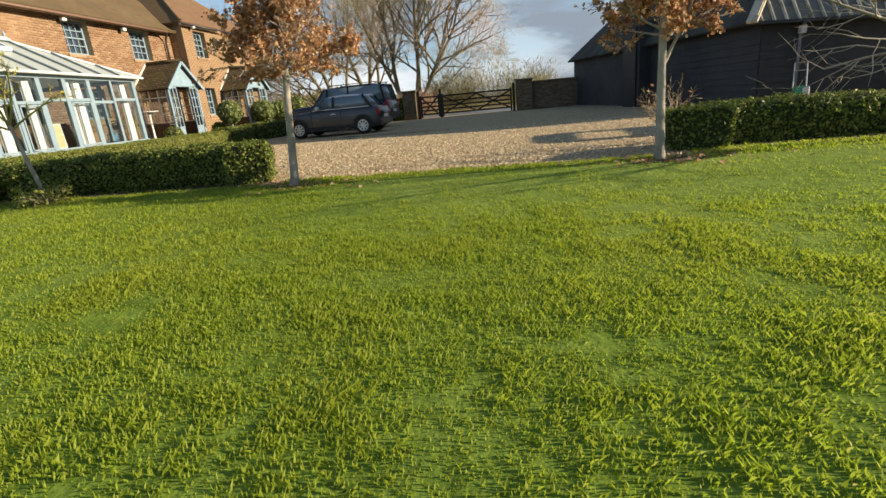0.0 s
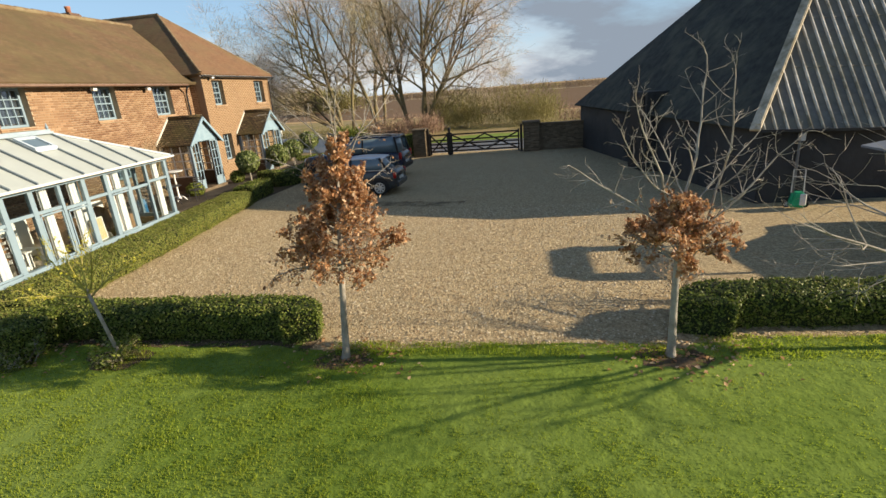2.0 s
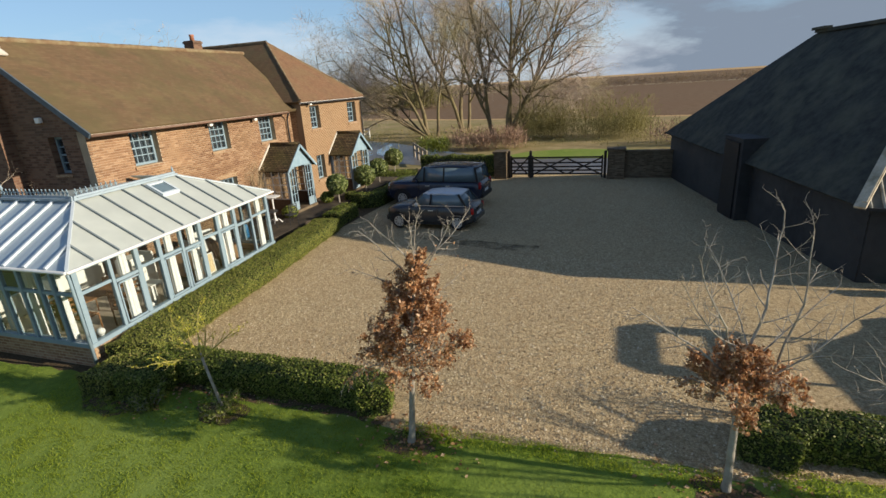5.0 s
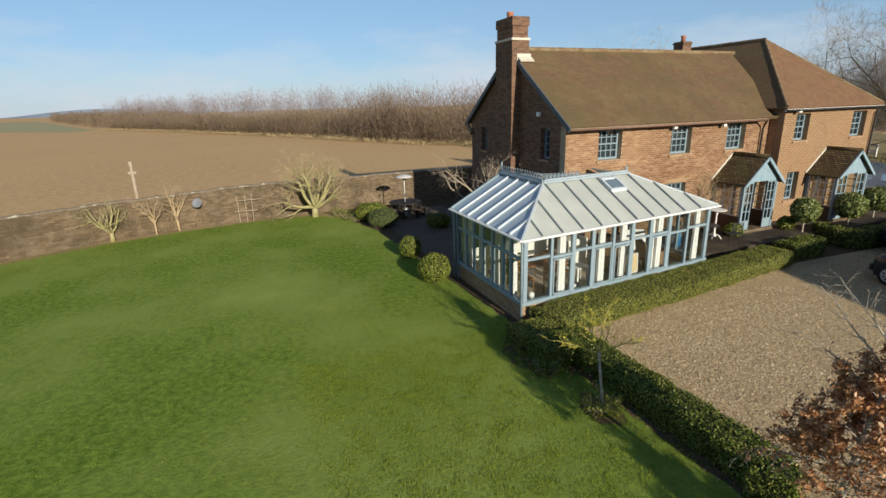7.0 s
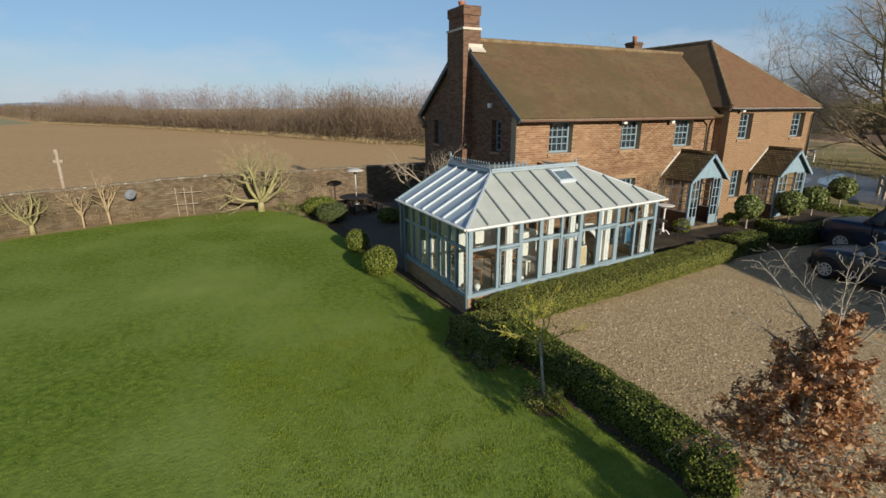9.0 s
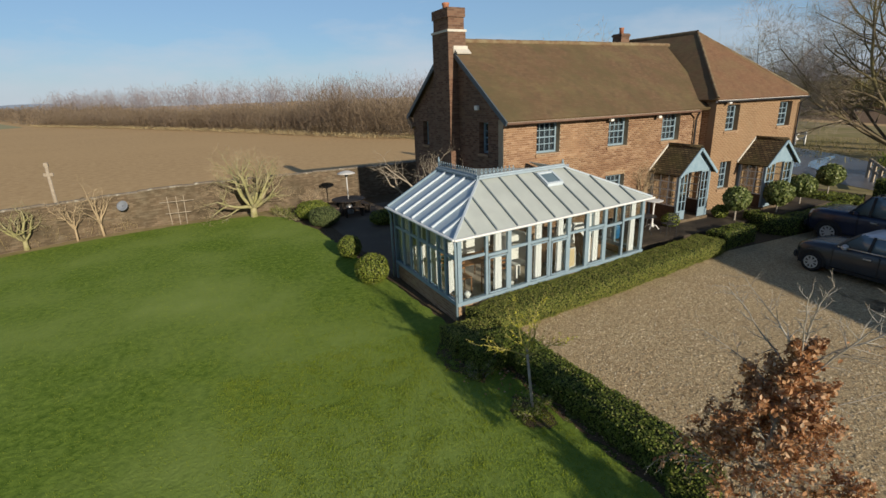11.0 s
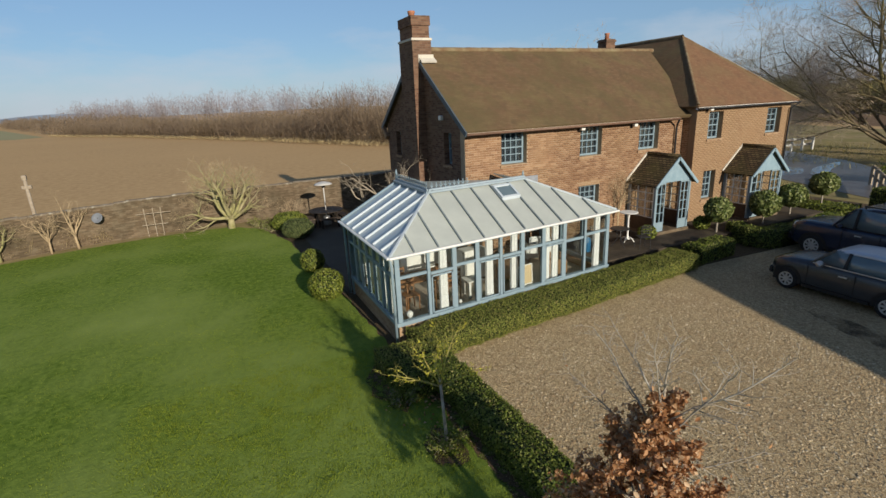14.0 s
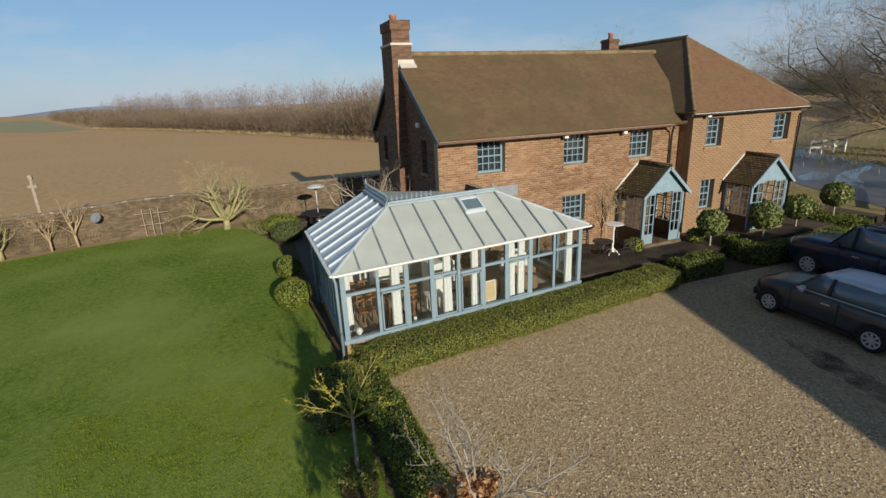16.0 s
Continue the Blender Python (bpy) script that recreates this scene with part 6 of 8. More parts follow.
        bmesh.ops.create_uvsphere(bm, u_segments=14, v_segments=8, radius=0.12)
        bmesh.ops.scale(bm, verts=bm.verts, vec=(0.9, 1.0, 0.85 if not boxy else 1.1))
        bmesh.ops.translate(bm, verts=bm.verts, vec=(x0 + 0.22, s * (h - 0.25), hood_z - 0.16))
        part("headlight", bm, LAMPCLEAR, c, "clear headlight", True)
        bm = bmesh.new()
        box(bm, x1 - 0.11, x1 + 0.0, s * (h - 0.14) - 0.07, s * (h - 0.14) + 0.07, waist - 0.32, waist - 0.08 if not boxy else waist - 0.02)
        soften(bm, 0.025, 2)
        part("tail_light", bm, LAMPRED, c, "red tail light", True)
    for x, s in ((x0 - 0.03, -1), (x1 - 0.06, 1)):
        bm = bmesh.new()
        box(bm, x, x + 0.12, -h * 0.8, h * 0.8, low + 0.08, low + 0.30)
        soften(bm, 0.035, 2)
        part("bumper", bm, paint if not boxy else TRIM, c)
    bm = bmesh.new()
    box(bm, x0 - 0.012, x0 + 0.06, -h * 0.45, h * 0.45, hood_z - 0.36, hood_z - 0.16)
    soften(bm, 0.02)
    part("grille", bm, TRIM, c)
    bm = bmesh.new()
    box(bm, x1 - 0.02, x1 + 0.02, -0.26, 0.26, low + 0.32, low + 0.43)
    part("number_plate", bm, LAMPCLEAR, c, "blank pale plate")
    if boxy:
        for s in (-1, 1):
            bm = bmesh.new()
            beam(bm, (screen[1] + 0.15, s * (g1 - 0.05), roof_z + 0.05), (roof[0] - 0.1, s * (g1 - 0.05), roof_z + 0.05), 0.035, 0.03)
            for q in (screen[1] + 0.2, 0.35, roof[0] - 0.2):
                beam(bm, (q, s * (g1 - 0.05), roof_z - 0.03), (q, s * (g1 - 0.05), roof_z + 0.05), 0.04, 0.03)
            part("roof_rail", bm, TRIM, c)
    return c


car("car", (-5.78, 18.86, 0), -2.0, "small dark grey hatchback with a pale roof, parked on gravel", 3.72, 1.68, -1.24, 1.23, 0.30, 0.93, 1.41, 0.20, 0.86, (-0.75, -0.22), (1.25, 1.60), GREYCAR, SHADEDWHITE, 8, False)
car("car", (-6.85, 22.55, 0), -3.0, "large dark navy estate off-roader parked on gravel", 4.80, 1.92, -1.46, 1.44, 0.37, 1.16, 1.86, 0.32, 1.10, (-1.02, -0.42), (2.12, 2.28), NAVYCAR, NAVYCAR, 9, True)

# ---- covered buggy and hose cart by the barn ----
bug = thing("buggy", (9.5, 11.1, 0), "grey-roofed utility buggy parked beside the barn", "buggy")
bm = bmesh.new()
for x0, x1, y0, y1, cut in ((-2.2, -1.5, -1.5, 0.6, 0.3), (-0.45, 0.2, -1.5, 0.55, 0.0), (-1.5, -0.45, -1.5, -1.1, 0.0), (-1.5, -0.45, 0.2, 0.55, 0.0)):
    hexa(bm, [(x0, y0 + cut, 1.90), (x1, y0, 1.88), (x1, y1, 1.88), (x0, y1 - cut, 1.90), (x0, y0 + cut, 1.94), (x1, y0, 1.98), (x1, y1, 1.98), (x0, y1 - cut, 1.94)])
part("canopy", bm, DISH, bug, "grey plastic canopy with an open hatch")
for x in (-0.55, 0.1):
    for y in (-1.3, 0.4):
        bm = bmesh.new()
        tube(bm, [(x, y, 0.7), (x * 0.98, y, 1.89)], 0.03, 8)
        part("post", bm, TRIM, bug)
# Body is lengthened out of view for its cast shadow.
bm = bmesh.new()
loft(bm, [[(-0.58, y, z0), (0.58, y, z0), (0.62, y, z0 + 0.25), (0.55, y, z1), (-0.55, y, z1), (-0.62, y, z0 + 0.25)] for y, z0, z1 in ((-3.1, 0.42, 0.60), (-2.9, 0.30, 0.72), (-0.4, 0.26, 0.72), (0.5, 0.26, 0.72), (0.75, 0.28, 0.92), (1.45, 0.36, 0.88), (1.62, 0.45, 0.72))])
soften(bm, 0.03, 1)
part("body", bm, NAVYCAR, bug, "dark blue body shell")
# Mostly out of view; height and length added to shape the cast shadow.
bm = bmesh.new()
loft(bm, [[(-0.60, y, 0.55), (0.60, y, 0.55), (0.56, y, z1 - 0.12), (0.30, y, z1), (-0.30, y, z1 + 0.02), (-0.56, y, z1 - 0.10)] for y, z1 in ((-3.0, 0.85), (-2.85, 1.2), (-2.0, 1.34), (-0.5, 1.40), (0.15, 1.38), (0.5, 1.16), (0.9, 1.0), (1.3, 0.92), (1.5, 0.70))])
soften(bm, 0.04, 1)
part("shadow_load_cover", bm, TARP, bug, "dull blue load cover, mostly unseen, added to cast shade")
for y in (-2.2, 1.05):
    for sx in (-1, 1):
        w = wheel(bug, 0, 0, 0.27, 0.2, 5, sx)
        w.matrix_basis = pose(sx * 0.58, y, 0.27, 0, 90 * sx, 0)

hose = thing("hose_cart", (7.62, 13.98, 0), "green plastic hose cart with a grey handle", "hose cart", rz=-15)
bm = bmesh.new()
hexa(bm, [(-0.2, -0.16, 0.05), (0.2, -0.16, 0.05), (0.2, 0.16, 0.05), (-0.2, 0.16, 0.05), (-0.12, -0.14, 0.44), (0.14, -0.14, 0.44), (0.14, 0.14, 0.44), (-0.12, 0.14, 0.44)])
soften(bm, 0.05, 2)
part("drum", bm, GREEN, hose, "green drum case")
bm = bmesh.new()
tube(bm, [(-0.13, 0.1, 0.4), (-0.12, 0.16, 0.98), (0.13, 0.16, 0.98), (0.14, 0.1, 0.4)], 0.016, 8)
tube(bm, [(-0.12, 0.15, 0.8), (0.13, 0.15, 0.8)], 0.012, 8)
part("handle", bm, STEEL, hose)
bm = bmesh.new()
box(bm, 0.02, 0.16, -0.2, -0.15, 0.12, 0.42)
soften(bm, 0.02)
part("hose_coil", bm, LAMPCLEAR, hose, "pale hose end")
for s in (-1, 1):
    wheel(hose, s * 0.2, 0.1, 0.09, 0.05, 5, s)


# ---- hedges and clipped shrubs ----
def hedge(path, width, height, label, leaf_mat, density, size, seed, category="hedge", group="", uneven=0.05, z0=0.0):
    """A clipped hedge along a path: a twiggy core darkened by painted shade, thick with small leaves."""
    rng = np.random.default_rng(seed)
    h = thing("hedge", (0, 0, 0), label, category, group)
    rows = []
    for (x0, y0), (x1, y1) in zip(path, path[1:]):
        k = max(2, int(math.hypot(x1 - x0, y1 - y0) / 0.22))
        rows += [(x0 + (x1 - x0) * i / k, y0 + (y1 - y0) * i / k) for i in range(k)]
    rows.append(path[-1])
    P = np.array(rows)
    D = np.gradient(P, axis=0)
    D /= np.linalg.norm(D, axis=1, keepdims=True)
    O = np.stack([-D[:, 1], D[:, 0]], 1)
    w = width / 2 * (1 + rng.normal(0, uneven, len(P)))
    t = height * (1 + rng.normal(0, uneven * 0.6, len(P)))
    prof = [(-0.80, 0.0), (-0.92, 0.25), (-0.98, 0.6), (-0.94, 0.9), (-0.75, 0.985), (0.0, 1.0), (0.75, 0.985), (0.94, 0.9), (0.98, 0.6), (0.92, 0.25), (0.80, 0.0)]
    m = len(prof)
    V = np.zeros((len(P), m, 3))
    for j, (a, b) in enumerate(prof):
        bulge = 1 + rng.normal(0, uneven * 0.7, len(P))
        V[:, j, :2] = P + O * (w * a * bulge)[:, None]
        V[:, j, 2] = z0 + t * b
    core = (V - np.array([0, 0, z0])) * 1.0
    core[:, :, :2] = P[:, None] + (V[:, :, :2] - P[:, None]) * 0.93
    core[:, :, 2] = z0 + (V[:, :, 2] - z0) * 0.96
    idx = np.arange(len(P) * m).reshape(len(P), m)
    F = np.stack([idx[:-1, :-1], idx[1:, :-1], idx[1:, 1:], idx[:-1, 1:]], -1).reshape(-1, 4)
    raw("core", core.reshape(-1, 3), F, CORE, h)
    # leaves on the sides, the top and both ends
    q = np.stack([V[:-1, :-1], V[1:, :-1], V[1:, 1:], V[:-1, 1:]], 2).reshape(-1, 4, 3)
    e1, e2 = q[:, 1] - q[:, 0], q[:, 3] - q[:, 0]
    n = np.cross(e2, e1)
    area = np.linalg.norm(n, axis=1)
    n /= area[:, None] + 1e-9
    k = int(area.sum() * density)
    pick = rng.choice(len(q), k, p=area / area.sum())
    a, b = rng.random((2, k, 1))
    pos = q[pick, 0] * (1 - a) * (1 - b) + q[pick, 1] * a * (1 - b) + q[pick, 2] * a * b + q[pick, 3] * (1 - a) * b
    nn = n[pick]
    pts, nrs = [pos + nn * rng.normal(0.0, 0.018, (k, 1))], [nn]
    for i, s in ((0, -1), (-1, 1)):
        ke = int(width * height * density)
        ends = np.zeros((ke, 3))
        ends[:, :2] = P[i] + O[i] * rng.uniform(-0.95, 0.95, (ke, 1)) * w[i] + D[i] * s * rng.normal(0.0, 0.02, (ke, 1))
        ends[:, 2] = z0 + rng.uniform(0.02, 1.0, ke) * t[i]
        pts.append(ends)
        nrs.append(np.tile(np.array([D[i, 0] * s, D[i, 1] * s, 0.0]), (ke, 1)))
    v, f = leaf_arrays(rng, np.concatenate(pts), np.concatenate(nrs), size, 0.55)
    raw("leaves", v, f, leaf_mat, h, "small clipped leaves", "stuff")
    # end caps of the core
    for i in (0, -1):
        bm = bmesh.new()
        bm.faces.new([bm.verts.new(p) for p in core[i]])
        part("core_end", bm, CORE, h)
    return h


hedge([(-7.15, 7.2), (-5.5, 7.2), (-3.25, 7.22), (-2.95, 7.12), (-2.86, 6.86)], 0.68, 0.55, "clipped green hedge between lawn and gravel", HEDGELEAF, 2000, 0.03, 11, uneven=0.06)
hedge([(3.12, 7.12), (3.2, 7.5), (3.5, 7.64), (6.0, 7.75), (9.0, 7.8), (14, 7.85)], 0.76, 0.50, "clipped dark green hedge at the lawn edge", HEDGELEAF, 1700, 0.03, 12, uneven=0.06)
hedge([(-8.78, 7.2), (-9.0, 8.2), (-9.32, 12.0), (-9.9, 17.3)], 1.12, 0.54, "low clipped green hedge along the conservatory", CUTLEAF, 2300, 0.024, 13, uneven=0.04)
hedge([(-8.52, 6.12), (-8.5, 6.7), (-8.46, 7.28)], 0.92, 0.43, "low clipped hedge block at the conservatory corner", CUTLEAF, 2000, 0.028, 18, uneven=0.05)
hedge([(-7.56, 6.1), (-7.54, 6.7), (-7.52, 7.42)], 0.84, 0.56, "clipped hedge block at the end of the lawn hedge", HEDGELEAF, 1900, 0.03, 19, uneven=0.06)
hedge([(-9.95, 17.75), (-10.1, 19.6)], 0.8, 0.62, "low hedge in the shade beside the path", HEDGELEAF, 700, 0.04, 14)
hedge([(-11.2, 21.65), (-10.2, 21.3), (-9.75, 21.5), (-9.7, 24.6), (-9.9, 26.0)], 0.7, 0.68, "low hedge in front of the clipped bays", HEDGELEAF, 600, 0.04, 15)
hedge([(-12.4, 28.3), (-10.4, 28.9)], 1.4, 0.45, "pale green clipped hedge beyond the parked cars", BOXLEAF, 500, 0.045, 16)
hedge([(-10.2, 29.6), (-5.2, 29.4)], 0.7, 1.25, "dark boundary hedge beside the gate pier", HEDGELEAF, 500, 0.045, 17)


def ball(at, radius, label, leaf_mat, density, size, seed, squash=0.9, stem=0.0, group="", category="shrub", name="shrub"):
    """A clipped round shrub, with or without a bare stem."""
    rng = np.random.default_rng(seed)
    b = thing(name, at, label, category, group)
    zc = stem + radius * squash * (0.93 if stem == 0 else 0.85)
    bm = bmesh.new()
    bmesh.ops.create_icosphere(bm, subdivisions=3, radius=radius * 0.9)
    for v in bm.verts:
        v.co *= 1 + 0.05 * noise.noise(v.co * 4 + Vector(at))
        v.co.z = max(v.co.z * squash, -zc if stem == 0 else -radius)
    bmesh.ops.translate(bm, verts=bm.verts, vec=(0, 0, zc))
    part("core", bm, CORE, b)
    k = int(4 * math.pi * radius * radius * density)
    d = rng.normal(0, 1, (k, 3))
    d /= np.linalg.norm(d, axis=1, keepdims=True)
    lump = 1 + 0.06 * np.sin(5 * d[:, 0] + seed) * np.cos(6 * d[:, 1]) + rng.normal(0, 0.035, k)
    pos = d * (radius * lump)[:, None] * np.array([1, 1, squash]) + np.array([0, 0, zc])
    keep = pos[:, 2] > 0.02
    v, f = leaf_arrays(rng, pos[keep], d[keep], size, 0.6)
    raw("leaves", v, f, leaf_mat, b, "small clipped leaves", "stuff")
    if stem:
        bm = bmesh.new()
        tube(bm, [(0, 0, -0.05), (0.01, 0.01, stem * 0.5), (0, 0, stem + radius * 0.5)], [0.045, 0.035, 0.03], 8)
        part("stem", bm, BARK, b, smooth=True)
    return b


for i, (x, y, r, s) in enumerate(((-11.3, 20.8, 0.48, 0.85), (-11.15, 23.4, 0.52, 0.76), (-11.5, 25.8, 0.51, 0.76), (-11.65, 28.4, 0.52, 0.95))):
    ball((x, y, 0), r, "bay tree clipped to a ball on a bare stem", BAYLEAF, 620, 0.085, 30 + i, 0.92, s, "clipped bay trees", "bay tree", "bay_tree")
ball((-13.62, 6.15, 0), 0.52, "round clipped box bush at the lawn edge", BOXLEAF, 1100, 0.04, 41, 0.88, 0, "box balls")
ball((-16.5, 6.3, 0), 0.42, "smaller round box bush at the lawn edge", BOXLEAF, 1000, 0.04, 42, 0.95, 0, "box balls")
GREYLEAF = foliage("grey_green_leaf", [(0.0, (0.06, 0.085, 0.03)), (0.6, (0.11, 0.14, 0.05)), (1.0, (0.17, 0.19, 0.07))], 0.7, 0.2)
ball((-21.75, 6.72, 0), 0.70, "low broad grey-green bush by the terrace", GREYLEAF, 900, 0.035, 43, 0.62, 0, "terrace bushes")
ball((-23.45, 6.62, 0), 0.80, "broad yellow-green box bush by the terrace", BOXLEAF, 800, 0.04, 44, 0.55, 0, "terrace bushes")
ball((-20.4, 9.05, 0), 0.55, "low box bush on the paving beside the gable", BOXLEAF, 600, 0.045, 45, 0.6, 0, "terrace bushes")
ball((-12.1, 18.0, 0.34), 0.32, "small leafy plant beside the porch", BOXLEAF, 700, 0.05, 46, 0.8)
ball((-11.9, 20.75, 0.34), 0.3, "small leafy plant beside the porch", BOXLEAF, 700, 0.05, 47, 0.9)


def shrub(at, radius, height, label, mat, count, seed, group="", leafy=0, leaf_mat=None, name="shrub"):
    """A loose bare shrub: thin stems from the ground."""
    rng = np.random.default_rng(seed)
    s = thing(name, at, label, "shrub", group)
    segs, tips = [], []
    plan = [(4, 0.16, 0.05, 4, 38, 0.55, 0.3), (3, 0.2, 0.04, 3, 40, 0.55, 0.25), (2, 0.2, 0.0, 0, 0, 0, 0)]
    for i in range(count):
        a = rng.uniform(0, 2 * math.pi)
        d = np.array([math.cos(a) * radius / height * 0.8, math.sin(a) * radius / height * 0.8, 1.0])
        grow(rng, segs, tips, (rng.normal(0, radius * 0.15), rng.normal(0, radius * 0.15), -0.03), d / np.linalg.norm(d), height * rng.uniform(0.6, 1.0), rng.uniform(0.008, 0.016), 0, plan)
    v, f = limb_arrays(segs, 4)
    raw("brushwood", v, f, mat, s, "", "stuff")
    if leafy:
        P = np.array([t[0] for t in tips])
        k = rng.integers(0, len(P), leafy)
        pos = P[k] + rng.normal(0, 0.05, (leafy, 3))
        pos[:, 2] = np.maximum(pos[:, 2], 0.02)
        v, f = leaf_arrays(rng, pos, np.tile([0, 0, 1.0], (leafy, 1)), 0.036, 1.0)
        raw("leaves", v, f, leaf_mat, s, "", "stuff")
    return s


# leafy clump at the conservatory corner and low growth in the beds
shrub((-7.25, 6.2, 0), 0.4, 0.36, "half-bare low shrub beside the hedge", BARK, 18, 53, leafy=500, leaf_mat=HEDGELEAF)
shrub((-5.65, 6.32, 0), 0.45, 0.30, "low leafy plants under the sapling", MOSSBARK, 16, 54, leafy=420, leaf_mat=BOXLEAF)
shrub((3.1, 8.25, 0), 0.3, 0.72, "pale dead stalks behind the hedge end", TWIG, 14, 55, leafy=30, leaf_mat=LEAF)
for i, (x, y) in enumerate(((-25.2, 5.2), (-24.4, 5.6), (-23.6, 5.9))):
    shrub((x, y, 0), 0.6, 0.45, "low green plants in the bed by the wall", MOSSBARK, 14, 60 + i, "wall bed plants", 260, BOXLEAF)
shrub((-24.6, 7.0, 0), 0.7, 1.2, "pale stemmed shrub in front of the wall", TWIG, 16, 64)


# ---- young trees ----
YOUNGLEAF = foliage("young_leaf", [(0.0, (0.30, 0.30, 0.02)), (0.6, (0.50, 0.47, 0.04)), (1.0, (0.62, 0.56, 0.10))], 0.6, 0.4)
def beech(at, seed, trunk_h, spread, leaf_lo, leaf_hi, count, limbs, leaders, tilt, label):
    """A young beech: pale stem, brown leaves kept in sprays on the lower limbs, bare twigs above.
    leaders: height, heading, tilt, length and thickness of the long bare shoots; tilt: how far the whole tree leans, a metre up."""
    rng = np.random.default_rng(seed)
    t = thing("beech_tree", at, label, "tree", "young beeches")
    bm = bmesh.new()
    lean = rng.normal(0, 0.012, 2)
    pts = [(0, 0, -0.05), (0.01, 0, 0.12), (lean[0] * 0.4, lean[1] * 0.4, trunk_h * 0.5), (lean[0], lean[1], trunk_h), (lean[0] * 1.4, lean[1] * 1.4, trunk_h + (leaf_hi - trunk_h) * 0.5), (lean[0] * 0.8, lean[1] * 0.8, leaf_hi)]
    tube(bm, [(x + tilt[0] * z, y + tilt[1] * z, z) for x, y, z in pts], [0.078, 0.056, 0.047, 0.040, 0.026, 0.010], 10)
    part("trunk", bm, BARK, t, "pale grey trunk", True)
    segs, tips, spray = [], [], []
    plan = [(6, 0.09, 0.02, 8, 44, 0.42, 0.22), (4, 0.13, 0.01, 5, 42, 0.5, 0.2), (3, 0.16, 0.0, 0, 0, 0, 0)]
    for i in range(limbs):
        g = i / limbs
        z = trunk_h * 0.96 + (leaf_hi - trunk_h) * g ** 1.45
        a = i * 2.4 + rng.uniform(-0.4, 0.4)
        k = (1.12 - 0.90 * g) * rng.uniform(0.68, 1.1)
        d = np.array([math.cos(a), math.sin(a), 0.24 + 0.95 * g])
        n0 = len(segs)
        grow(rng, segs, tips, np.array([lean[0], lean[1], z]), d / np.linalg.norm(d), spread * k, 0.011 * k + 0.004, 0, plan)
        spray += [rng.choice([0.2, 0.7, 1.0, 1.5])] * (len(segs) - n0)
    leafy = len(segs)
    # knobbly bare shoots
    rise = [(10, 0.10, 0.035, 13, 52, 0.24, 0.18), (4, 0.16, 0.06, 4, 50, 0.3, 0.2), (2, 0.2, 0.03, 0, 0, 0, 0)]
    for z, heading, out, length, r in leaders:
        h, v = radians(heading), radians(out)
        grow(rng, segs, tips, (lean[0], lean[1], z), (math.cos(h) * math.sin(v), math.sin(h) * math.sin(v), math.cos(v)), length, r, 0, rise)
    v, f = limb_arrays(segs, 5)
    v[:, :2] += v[:, 2:3] * np.array(tilt)
    raw("branchwork", v, f, BARK, t, "pale grey limbs and twigs", "stuff")
    # leaves hang along the twigs of each spray, a few on the foot of the shoots
    P, Q = np.array([s[0] for s in segs]), np.array([s[1] for s in segs])
    R = np.array([s[2] for s in segs])
    mid = (P[:, 2] + Q[:, 2]) / 2
    wgt = np.concatenate([np.array(spray), np.full(len(segs) - leafy, 0.05)])
    wgt = wgt * (R < 0.009) * (mid > leaf_lo - 0.12) * (mid < leaf_hi + 0.1) * (1.25 - 0.9 * np.clip((mid - leaf_lo) / (leaf_hi - leaf_lo), 0, 1))
    k = rng.choice(len(segs), count, p=wgt / wgt.sum())
    pos = P[k] + (Q[k] - P[k]) * rng.random((count, 1)) + rng.normal(0, 0.022, (count, 3))
    v, f = leaf_arrays(rng, pos, rng.normal(0, 1, (count, 3)) + np.array([0, 0, 0.5]), 0.031, 0.5, 1.75, True)
    v[:, :2] += v[:, 2:3] * np.array(tilt)
    raw("leaves", v, f, LEAF, t, "dry copper-brown leaves", "stuff")
    return t


beech((-2.0, 6.42, 0), 101, 1.42, 0.77, 1.44, 3.1, 14500, 56, [(2.9, 90, 5, 1.0, 0.013), (2.7, 180, 52, 1.15, 0.012), (2.4, 195, 62, 1.1, 0.010), (2.8, 170, 24, 1.1, 0.011), (2.8, 10, 50, 1.2, 0.012), (2.6, 0, 30, 1.3, 0.011), (2.9, 300, 25, 0.9, 0.010), (2.2, 40, 62, 1.0, 0.009)], (0.075, 0.09), "young beech tree keeping its dry brown leaves")
beech((2.5, 6.55, 0), 102, 1.4, 0.70, 1.36, 2.15, 6400, 24, [(1.9, 60, 3, 1.95, 0.021), (1.6, 180, 48, 1.7, 0.018), (1.8, 175, 30, 1.8, 0.016), (2.1, 200, 62, 1.3, 0.013), (1.0, 0, 27, 2.6, 0.021), (1.5, 350, 44, 1.9, 0.016), (1.9, 20, 24, 1.5, 0.013), (2.2, 150, 20, 1.4, 0.011)], (0.0, 0.0), "young beech tree, bare above its brown leaves")


